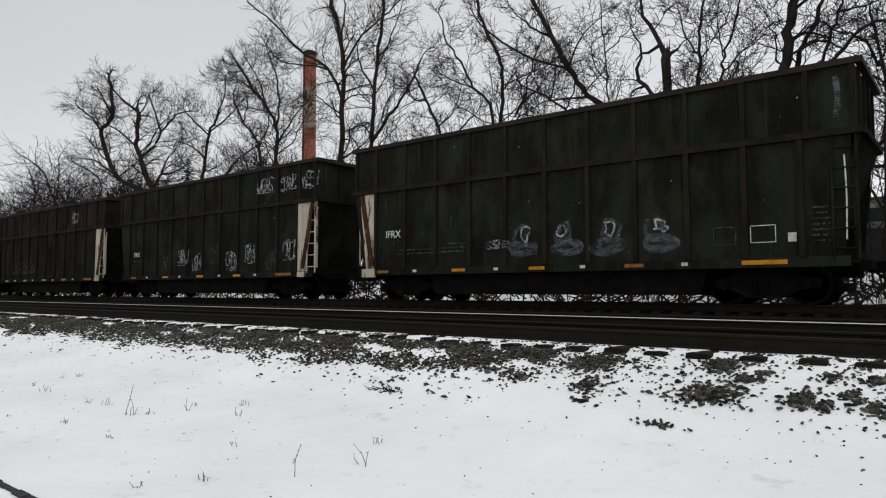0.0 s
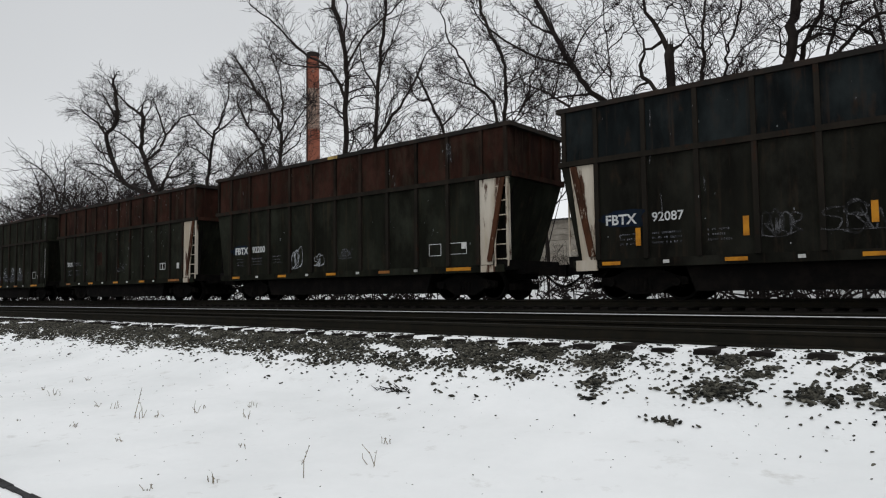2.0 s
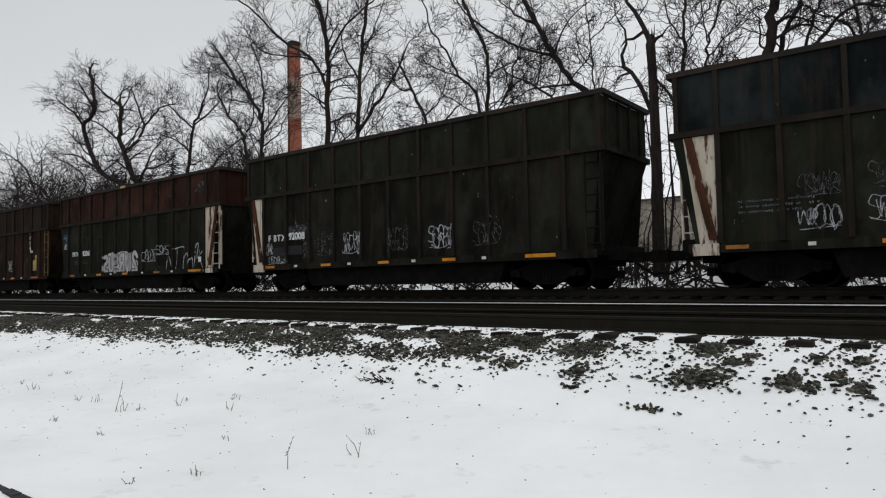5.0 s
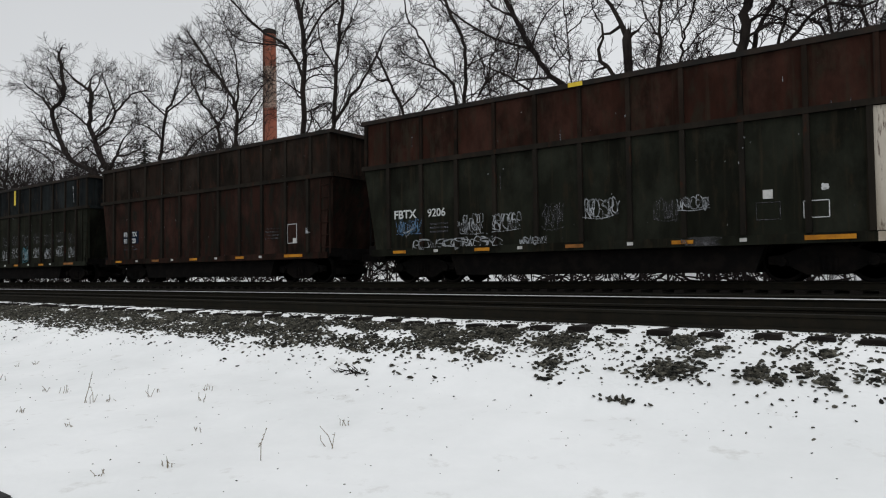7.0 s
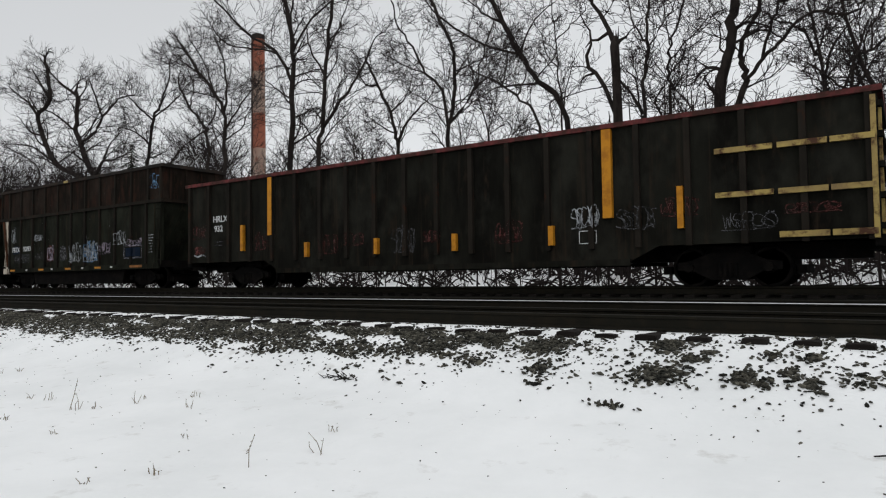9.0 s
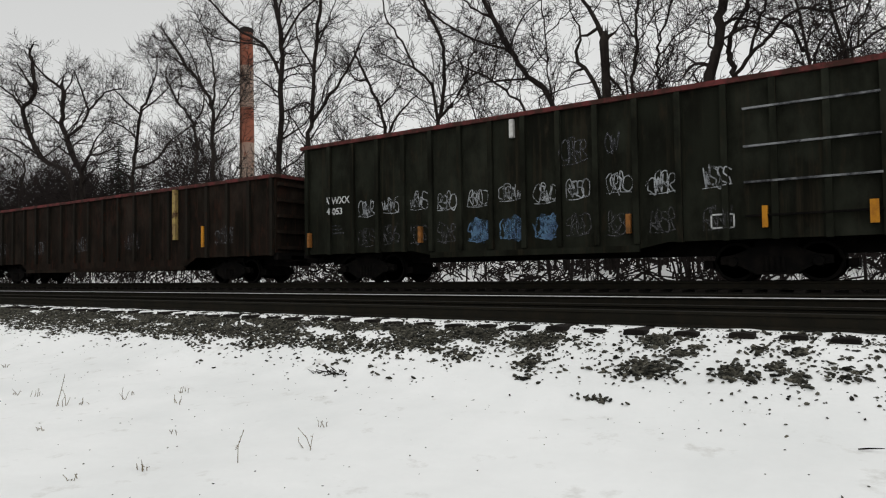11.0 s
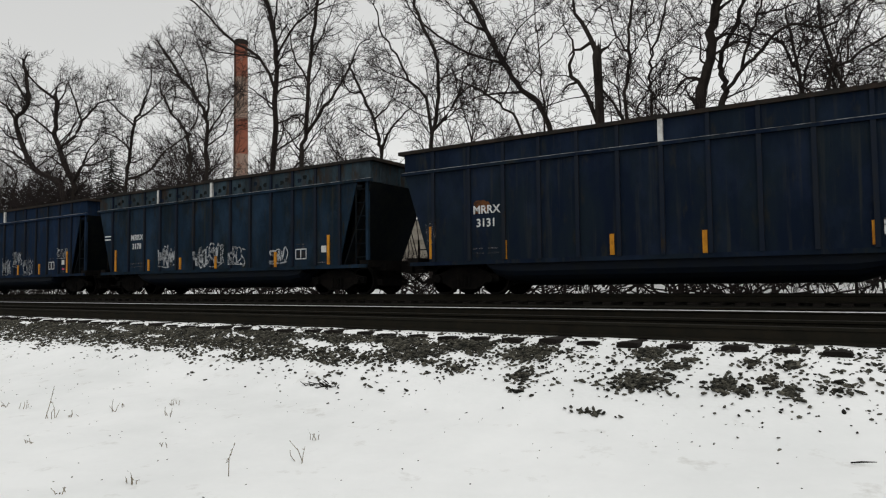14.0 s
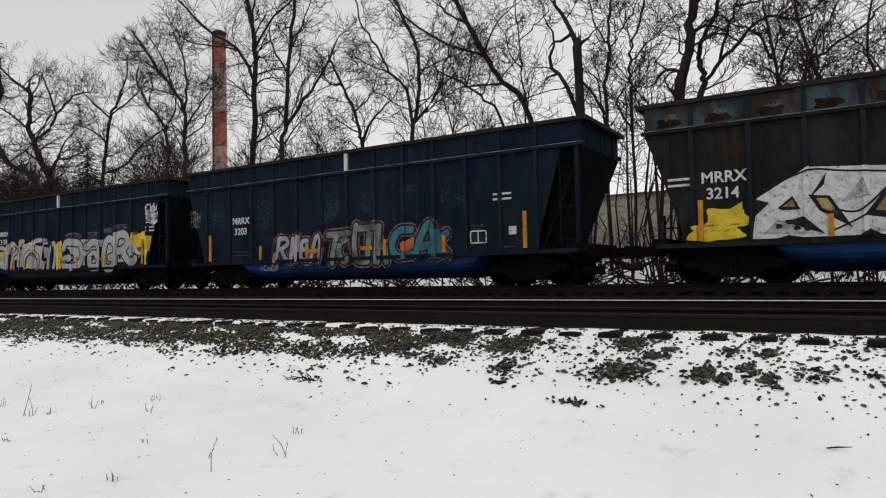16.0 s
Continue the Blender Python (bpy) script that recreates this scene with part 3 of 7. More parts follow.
def formed_tree(y, seed, bushy, *limbs):
    """A tree that stands out: how bushy, then limbs with their thickness at both ends and their bends as (x, z)."""
    rng = random.Random(500 + seed)
    x0 = limbs[0][2][0]
    z0 = ground_z(x0, y) - .1
    ob = thing("tree", pose(x0, y, z0), "tall bare winter tree with dark crooked limbs beyond the tracks", "tree", "bare trees beyond the railway")
    tr, tw = MB(), MB()
    wood = []
    far = 1.0 if x0 > -28 else 1.25
    slim = .8 if x0 < -8 else .9
    low = .93 if x0 < -38 else 1.0
    for n, (ra, rb, *bends) in enumerate(limbs):
        sway = rng.uniform(-1.2, 1.2) if n else 0.0
        k = len(bends)
        ctrl = [(px - x0, sway * i / max(1, k - 1), max(0.0, (pz - z0) * (1 - (1 - low) * max(0.0, min(1.0, (pz - 9) / 12))))) for i, (px, pz) in enumerate(bends)]
        if n:        # a limb springs from the wood that is there
            ctrl[0] = min(wood, key=lambda q: (Vector(q) - Vector(ctrl[0])).length)
        pts = curve_pts(ctrl, 4)
        m = len(pts)
        pts = [(p[0] + rng.gauss(0, .05), p[1] + rng.gauss(0, .05), p[2]) if 0 < i < m - 1 else p for i, p in enumerate(pts)]
        rad = [(ra + (rb - ra) * (i / (m - 1)) ** .8) * slim * rng.uniform(.94, 1.08) for i in range(m)]
        tr.tube(pts, rad, 8)
        wood += [tuple(Vector(a).lerp(Vector(b), f)) for a, b in zip(pts, pts[1:]) for f in (0, .25, .5, .75)]
        run = [0.0]
        for i in range(m - 1):
            run.append(run[-1] + (Vector(pts[i + 1]) - Vector(pts[i])).length)
        first = 4.2 if n == 0 else .3
        count = int((2 + max(0.0, run[-1] - first) * 1.3) * bushy)
        for q in range(count):
            at = first + (run[-1] - first) * (q + rng.random()) / count
            i = max(j for j in range(m - 1) if run[j] <= at)
            p = Vector(pts[i]).lerp(Vector(pts[i + 1]), (at - run[i]) / max(1e-6, run[i + 1] - run[i]))
            d = (Vector(pts[i + 1]) - Vector(pts[i])).normalized()
            side = d.orthogonal().normalized()
            side.rotate(Matrix.Rotation(2.4 * q + rng.uniform(-.8, .8), 3, d))
            a = radians(rng.uniform(32, 68))
            dd = d * math.cos(a) + side * math.sin(a)
            dd.z = abs(dd.z) * .8 + .05
            grow(tr, tw, p, dd, rng.uniform(1.5, 3.0) * far * (1.2 - .75 * at / run[-1]), max(.020, rad[i] * rng.uniform(.28, .5)), 2, rng, 1.0, .3, 4)
        d = Vector(pts[-1]) - Vector(pts[-2])
        grow(tr, tw, pts[-1], d, 1.0 * far, rb * slim, 2, rng, .9, .3, 4)
    part("trunk", tr.mesh("trunk", True), M_BARK, ob)
    part("crown", tw.mesh("crown"), M_TWIG, ob, "crown of fine bare twigs")


def build_trees():
    rng = random.Random(64)
    for i in range(17):      # young trees close behind the standing ones
        if i > 8 and i % 2:
            continue
        tree(-84 + 5.3 * i + rng.uniform(-2, 2), 35 + rng.uniform(-1.5, 3), rng.uniform(15, 18.0) - .25 * max(0, i - 8), .12, 30 + i, (rng.uniform(-.12, .12), 0), 1.05, .3, ((.5, 0, 0),), 3, .02)
    for i in range(18):      # a second row
        if i > 11:
            continue
        tree(-104 + 5.8 * i + rng.uniform(-2, 2), 43 + rng.uniform(-2, 4), rng.uniform(19, 23), .13, 80 + i, (rng.uniform(-.15, .15), 0), 1.15, .3, ((.44, 0, 0),), 3, .028)
    for i, (x, y, h) in enumerate(((-80, 36, 30), (-87, 36, 34), (-94, 36, 34), (-101, 36, 33), (-107, 37, 31), (-114, 38, 26), (-121, 38, 19), (-130, 40, 19), (-140, 42, 20), (-152, 44, 20), (-168, 46, 20))):      # the far end of the wood
        tree(x, y, h, .3, 120 + i, (rng.uniform(-.2, .2), 0), 1.3, .25, ((.34, 0, 0), (.30, -.25, 0)), 3, .026)
    for i, (x, y, h) in enumerate(((.8, 34, 16), (4.6, 33, 16))):      # young trees by the building
        tree(x, y, h, .12, 170 + i, (rng.uniform(-.15, .15), 0), 1.1, .3, ((.46, 0, 0),), 3, .012)
    for i in range(9):
        tree(-86 - 11 * i + rng.uniform(-3, 3), 50 + 1.5 * i, 22 - .8 * i, .24, 150 + i, (rng.uniform(-.2, .2), 0), 1.25, .3, ((.44, 0, 0),), 3, .045)
    formed_tree(30, 1, 0.9,
                (0.32, 0.19, (-57.5, 0.0), (-59.0, 8.7), (-64.0, 11.4), (-66.9, 14.7), (-67.9, 17.2), (-65.6, 18.5), (-65.9, 21.0), (-66.4, 22.7)),
                (0.19, 0.06, (-67.7, 17.0), (-70.0, 18.9), (-72.7, 20.5), (-76.2, 22.4)),
                (0.16, 0.06, (-65.8, 18.6), (-69.0, 21.6), (-71.4, 23.4)),
                (0.13, 0.06, (-64.2, 11.8), (-68.6, 13.8), (-72.7, 14.7)))
    formed_tree(31, 2, 1,
                (0.35, 0.21, (-58.9, 0.0), (-59.1, 8.6), (-59.8, 10.3), (-61.5, 12.7), (-61.7, 13.4), (-62.6, 14.7), (-62.5, 16.9), (-62.7, 19.0)),
                (0.18, 0.05, (-62.7, 18.6), (-65.7, 21.1), (-68.0, 23.7)),
                (0.20, 0.07, (-61.6, 13.4), (-59.8, 14.4), (-58.9, 15.9), (-56.8, 17.4), (-54.9, 17.5)),
                (0.12, 0.05, (-59.0, 16.0), (-60.6, 19.1), (-62.2, 20.8)),
                (0.13, 0.05, (-62.5, 17.2), (-62.1, 19.0), (-61.8, 20.6)),
                (0.20, 0.07, (-59.3, 9.6), (-57.9, 11.1), (-55.9, 11.0), (-53.2, 11.3)),
                (0.13, 0.06, (-62.6, 14.9), (-66.6, 17.3), (-70.0, 18.7)),
                (0.12, 0.05, (-57.5, 11.0), (-56.2, 12.4), (-54.1, 13.2)))
    formed_tree(30, 3, 1,
                (0.20, 0.11, (-49.8, 0.0), (-49.6, 8.1), (-49.0, 11.0), (-48.5, 13.6), (-47.5, 14.8)),
                (0.11, 0.04, (-47.5, 14.7), (-46.4, 16.2), (-45.8, 18.3)),
                (0.11, 0.05, (-48.5, 13.4), (-50.4, 14.8), (-52.3, 16.5)),
                (0.11, 0.05, (-49.0, 11.4), (-51.1, 12.7), (-54.0, 13.8)),
                (0.13, 0.06, (-49.4, 8.8), (-46.7, 9.5), (-45.0, 10.9), (-42.8, 11.8)),
                (0.09, 0.04, (-48.4, 13.6), (-45.8, 14.6), (-44.1, 15.6)))
    formed_tree(31, 4, 1,
                (0.17, 0.09, (-42.9, 0.0), (-42.9, 8.1), (-42.9, 10.4), (-43.7, 12.6), (-45.5, 14.4), (-46.7, 16.7)),
                (0.11, 0.04, (-43.4, 11.8), (-42.4, 13.4), (-42.6, 15.6)),
                (0.09, 0.04, (-45.4, 14.3), (-44.7, 15.9), (-45.6, 17.9)))
    formed_tree(30, 5, 1.1,
                (0.18, 0.13, (-39.7, 0.0), (-39.7, 7.8), (-39.7, 10.3), (-39.8, 12.8), (-40.7, 14.2), (-42.6, 16.5), (-44.9, 19.6)),
                (0.12, 0.04, (-39.8, 12.6), (-39.5, 14.8), (-40.0, 17.2), (-40.9, 19.4)),
                (0.10, 0.04, (-39.7, 11.4), (-38.5, 13.3), (-37.4, 15.0)),
                (0.08, 0.04, (-41.1, 14.6), (-41.4, 16.8), (-42.6, 19.1)),
                (0.08, 0.04, (-42.7, 16.6), (-44.8, 17.9), (-46.9, 19.6)),
                (0.08, 0.04, (-39.7, 10.5), (-38.1, 11.1), (-36.9, 12.7)))
    formed_tree(31, 6, 0.9,
                (0.25, 0.16, (-34.1, 0.0), (-34.0, 7.8), (-33.8, 11.9), (-33.8, 15.2), (-33.9, 17.5), (-34.9, 20.5), (-35.4, 22.6)),
                (0.15, 0.06, (-34.1, 13.7), (-35.2, 16.1), (-37.7, 17.8), (-40.7, 20.6), (-43.2, 22.6)),
                (0.11, 0.04, (-33.7, 15.6), (-32.1, 17.8), (-29.9, 18.9), (-28.6, 19.7)),
                (0.10, 0.04, (-33.9, 17.5), (-33.1, 19.3), (-32.9, 21.2)),
                (0.10, 0.04, (-33.8, 14.8), (-32.9, 15.0), (-31.6, 14.7)),
                (0.10, 0.04, (-35.2, 15.9), (-36.5, 16.5), (-40.2, 17.6), (-41.8, 19.3)),
                (0.08, 0.04, (-34.0, 12.5), (-35.9, 13.8), (-37.1, 14.6)))
    formed_tree(30, 7, 0.9,
                (0.20, 0.11, (-30.5, 0.0), (-30.4, 7.8), (-30.0, 10.2), (-29.8, 12.7), (-29.5, 15.2), (-29.0, 18.3), (-28.8, 20.1)),
                (0.16, 0.05, (-30.0, 9.9), (-28.1, 11.3), (-26.2, 12.8), (-25.0, 14.1)),
                (0.09, 0.04, (-29.7, 13.1), (-30.8, 15.1), (-31.0, 16.6)),
                (0.07, 0.03, (-29.6, 14.5), (-28.3, 16.0), (-27.2, 17.5)),
                (0.07, 0.04, (-30.2, 8.8), (-31.3, 10.0), (-32.1, 11.1)))
    formed_tree(31, 8, 1,
                (0.15, 0.09, (-24.7, 0.0), (-24.7, 7.7), (-24.9, 9.0), (-25.4, 10.5), (-26.3, 12.3), (-27.2, 13.9)),
                (0.12, 0.05, (-24.6, 8.4), (-23.6, 9.5), (-21.8, 10.3)),
                (0.08, 0.03, (-25.3, 10.4), (-24.1, 11.2), (-23.6, 12.5)),
                (0.09, 0.04, (-26.3, 12.2), (-27.6, 12.6), (-28.8, 13.9)),
                (0.07, 0.03, (-24.9, 9.1), (-25.8, 9.5), (-27.1, 10.4)))
    formed_tree(30, 9, 1.1,
                (0.15, 0.10, (-20.5, 0.0), (-20.4, 8.0), (-20.1, 9.6), (-19.9, 11.9), (-20.2, 13.3), (-21.1, 15.1), (-21.6, 16.8)),
                (0.12, 0.05, (-20.4, 8.6), (-20.9, 10.8), (-22.1, 12.0), (-23.2, 13.8), (-24.4, 15.5), (-24.9, 17.0)),
                (0.11, 0.03, (-20.1, 8.7), (-18.9, 10.5), (-18.5, 12.3), (-17.8, 14.4)),
                (0.06, 0.03, (-22.1, 12.0), (-23.3, 12.6), (-24.5, 13.3)),
                (0.06, 0.03, (-19.9, 11.6), (-19.1, 12.1), (-18.0, 12.5)),
                (0.06, 0.03, (-18.9, 10.5), (-17.8, 11.0), (-17.0, 10.5)))
    formed_tree(31, 10, 0.9,
                (0.19, 0.13, (-13.5, 0.0), (-13.9, 8.3), (-15.4, 10.5), (-16.5, 12.2), (-17.5, 14.3), (-18.5, 16.1), (-19.1, 17.5)),
                (0.10, 0.05, (-16.5, 12.1), (-18.6, 13.1), (-21.1, 14.9), (-22.4, 16.4)),
                (0.09, 0.03, (-17.4, 14.1), (-18.7, 14.9), (-19.8, 16.1)),
                (0.07, 0.03, (-16.5, 12.1), (-15.8, 13.6), (-14.6, 14.5)),
                (0.09, 0.03, (-15.4, 10.4), (-16.9, 10.5), (-17.9, 10.4), (-19.2, 9.7)))
    formed_tree(30, 11, 0.9,
                (0.10, 0.06, (-14.5, 0.0), (-14.9, 7.9), (-16.0, 9.4), (-17.0, 10.4), (-18.4, 11.2)),
                (0.06, 0.03, (-17.0, 10.3), (-17.0, 11.7), (-17.4, 13.0)),
                (0.06, 0.03, (-16.2, 9.7), (-15.5, 10.6), (-15.6, 11.5)))
    formed_tree(31, 12, 0.9,
                (0.07, 0.03, (-14.1, 0.0), (-14.2, 8.6), (-14.3, 11.2), (-14.5, 13.3), (-14.6, 15.1)),
                (0.04, 0.03, (-14.3, 10.9), (-15.2, 12.1), (-15.6, 13.5)),
                (0.04, 0.03, (-14.4, 12.4), (-13.7, 13.3), (-13.2, 14.2)),
                (0.04, 0.03, (-14.2, 9.4), (-13.0, 9.7), (-12.0, 9.8)))
    formed_tree(30, 13, 1,
                (0.12, 0.06, (-9.6, 0.0), (-9.6, 8.0), (-9.6, 9.5), (-9.4, 10.8), (-9.4, 12.1), (-9.2, 13.4), (-9.1, 14.4)),
                (0.08, 0.03, (-9.7, 6.9), (-9.9, 8.1), (-10.2, 9.4), (-10.8, 10.3)),
                (0.06, 0.03, (-9.5, 11.0), (-10.0, 12.0), (-10.4, 13.4)),
                (0.05, 0.03, (-9.4, 10.7), (-8.7, 11.7), (-8.2, 12.6)))
    formed_tree(31, 14, 1,
                (0.10, 0.05, (-8.7, 0.0), (-8.7, 8.3), (-8.8, 9.4), (-8.7, 10.7), (-8.3, 12.0), (-7.9, 13.5)),
                (0.08, 0.03, (-8.8, 7.2), (-9.4, 8.4), (-9.1, 9.2), (-8.8, 9.6)),
                (0.05, 0.03, (-8.7, 10.2), (-8.0, 10.8), (-7.2, 11.2)),
                (0.05, 0.03, (-8.6, 10.9), (-9.0, 12.1), (-9.2, 13.2)))
    formed_tree(30, 15, 0.7,
                (0.27, 0.18, (-6.5, 0.0), (-6.4, 7.9), (-6.0, 9.6), (-5.8, 11.1), (-5.5, 12.5), (-5.4, 13.7)),
                (0.17, 0.08, (-6.0, 6.2), (-5.5, 8.0), (-5.4, 9.0), (-5.6, 9.8), (-5.4, 10.7), (-4.9, 11.9), (-4.6, 13.0)),
                (0.10, 0.05, (-5.3, 8.4), (-4.6, 9.3), (-3.9, 9.8), (-3.4, 10.3), (-2.7, 10.6), (-1.6, 10.2), (-0.8, 10.7)),
                (0.08, 0.03, (-5.0, 9.7), (-4.3, 10.7), (-3.8, 11.6), (-3.4, 12.3)),
                (0.07, 0.03, (-5.4, 10.1), (-4.8, 10.5), (-4.2, 10.2), (-3.8, 9.8)),
                (0.06, 0.02, (-6.0, 9.7), (-6.3, 10.1), (-6.3, 11.1), (-6.6, 11.6)),
                (0.07, 0.02, (-3.9, 11.4), (-3.2, 11.5), (-2.1, 11.7)),
                (0.06, 0.02, (-5.6, 12.0), (-5.1, 12.9), (-4.4, 13.4)),
                (0.17, 0.06, (-6.6, 3.6), (-5.6, 4.3), (-4.9, 4.8), (-3.6, 5.4), (-2.9, 6.0), (-2.1, 6.9), (-1.2, 8.0)),
                (0.10, 0.04, (-3.6, 5.4), (-2.6, 5.2), (-1.4, 5.9)))
    formed_tree(31, 16, 1.1,
                (0.08, 0.05, (-2.5, 0.0), (-2.6, 8.3), (-2.9, 9.5), (-3.4, 10.6), (-4.1, 11.0)),
                (0.06, 0.02, (-2.6, 8.5), (-2.1, 9.8), (-1.3, 10.8), (-0.9, 11.7)),
                (0.05, 0.02, (-2.8, 9.4), (-2.5, 10.4), (-2.5, 11.6)))
    formed_tree(30, 17, 1.1,
                (0.09, 0.04, (-1.9, 0.0), (-1.6, 8.0), (-0.9, 8.9), (0.3, 9.6), (1.0, 10.3)),
                (0.05, 0.02, (-0.9, 8.9), (-0.7, 10.0), (-0.1, 10.9)),
                (0.04, 0.02, (-1.4, 8.3), (-1.6, 9.3), (-2.0, 10.0)))
    formed_tree(29.5, 18, .9,
                (.12, .05, (-2.8, 0), (-2.7, 3.0), (-2.6, 5.8), (-2.5, 8.0), (-2.9, 11)),
                (.07, .03, (-2.6, 6.0), (-1.6, 8.0), (-1.0, 10.0)),
                (.06, .03, (-2.7, 3.4), (-3.6, 5.2), (-4.0, 6.6)))
    formed_tree(30, 19, .9,
                (.16, .06, (.4, 0), (.2, 4.0), (-.4, 6.4), (-1.2, 8.4), (-1.8, 11)),
                (.10, .03, (.1, 4.6), (.8, 6.6), (.6, 9.0), (1.0, 11.5)),
                (.08, .03, (-.6, 6.8), (-1.9, 7.6), (-3.0, 8.6)))


def broken_tree(x, y):
    """A tall dead trunk, snapped off, with crooked limbs."""
    rng = random.Random(5)
    ob = thing("broken_tree", pose(x, y, ground_z(x, y) - .1), "dead tree trunk snapped off with jagged top and crooked limbs", "tree", "bare trees beyond the railway")
    tr, tw = MB(), MB()
    tr.tube([(0, 0, 0), (.05, 0, 5), (.03, 0, 8.0), (.0, 0, 9.6), (-.05, 0, 10.8), (-.03, 0, 11.25)], [.30, .25, .215, .20, .22, .10], 9)
    for a, l, r in ((.2, .7, .05), (1.4, .45, .06), (2.6, .6, .05), (4.0, .35, .06), (5.2, .5, .05)):      # splintered top
        tr.tube([(.10 * math.cos(a), .10 * math.sin(a), 10.8), (.16 * math.cos(a), .14 * math.sin(a), 11.0 + l)], [r, .012], 5)
    tr.tube([(-.05, 0, 10.7), (.2, 0, 11.0), (.5, 0, 11.1), (.75, 0, 11.4)], [.13, .09, .05, .02], 6)
    tr.tube([(-.05, 0, 10.9), (-.35, 0, 11.7), (-.8, .1, 12.6), (-1.15, .1, 13.1), (-1.25, .1, 14.2), (-1.7, .1, 15.2)], [.15, .12, .10, .08, .06, .03], 6)
    tr.tube([(-.3, 0, 11.5), (-.85, 0, 11.25), (-1.2, 0, 11.3), (-1.5, 0, 11.0)], [.09, .07, .06, .02], 5)
    tr.tube([(-.02, 0, 7.4), (-.55, 0, 8.9), (-1.0, 0, 9.7), (-1.35, 0, 10.0), (-1.45, 0, 10.6), (-1.2, 0, 11.1), (-1.25, 0, 11.8), (-1.6, 0, 12.3)], [.12, .11, .10, .10, .08, .06, .05, .03], 6)
    tr.tube([(-1.0, 0, 9.7), (-1.5, 0, 9.65), (-1.8, 0, 9.4)], [.07, .05, .02], 5)
    tr.tube([(.1, 0, 9.2), (.7, 0, 8.4), (1.2, 0, 7.4)], [.05, .06, .08], 5)
    for q, d, l in [((-1.7, .1, 15.1), (-.2, .2, 1), 1.8), ((-1.2, .1, 13.2), (-.8, 0, .6), 1.4), ((-1.5, 0, 12.2), (-.4, 0, 1), 1.4), ((-1.4, 0, 10.0), (-.9, 0, .3), 1.1), ((.7, 0, 11.35), (.5, 0, .6), .7), ((.05, 0, 8.0), (.8, 0, .4), 1.5), ((0, 0, 6.5), (-.8, 0, .5), 2),
                    ((-1.25, .1, 14.2), (.5, .1, .8), 1.3), ((-.6, 0, 12.2), (.3, 0, 1), 1.4)]:
        grow(tr, tw, q, d, l, .035, 2, rng, 1.0, .3, 4)
    part("trunk", tr.mesh("trunk", True), M_BARK, ob)
    part("crown", tw.mesh("crown"), M_TWIG, ob, "crown of fine bare twigs")


def spruce(x, y, top):
    ob = thing("spruce", pose(x, y, ground_z(x, y)), "dark green spruce with drooping boughs behind bare trees", "tree")
    rng = random.Random(9)
    part("trunk", MB().tube([(0, 0, 0), (0, 0, top)], [.22, .02], 6), M_BARK, ob)
    mb = MB()
    for i in range(240):
        z = top * (0.12 + 0.87 * i / 240)
        reach = (top - z) * 0.36 + 0.15
        a = i * 2.4
        for k in range(5):
            f = (k + 1) / 5
            b = a + rng.uniform(-.25, .25)
            p = Vector((math.cos(a) * reach * f, math.sin(a) * reach * f, z - .25 * reach * f))
            w = .16 * reach + .08
            mb.add([tuple(p + Vector((math.cos(b) * w, math.sin(b) * w, -.12))), tuple(p + Vector((-math.sin(b) * w * .5, math.cos(b) * w * .5, -.05))),
                    tuple(p - Vector((math.cos(b) * w * .8, math.sin(b) * w * .8, -.1))), tuple(p + Vector((math.sin(b) * w * .5, -math.cos(b) * w * .5, -.08)))], [(0, 1, 2, 3)])
    part("foliage", mb, M_NEEDLE, ob, "dark needle boughs")


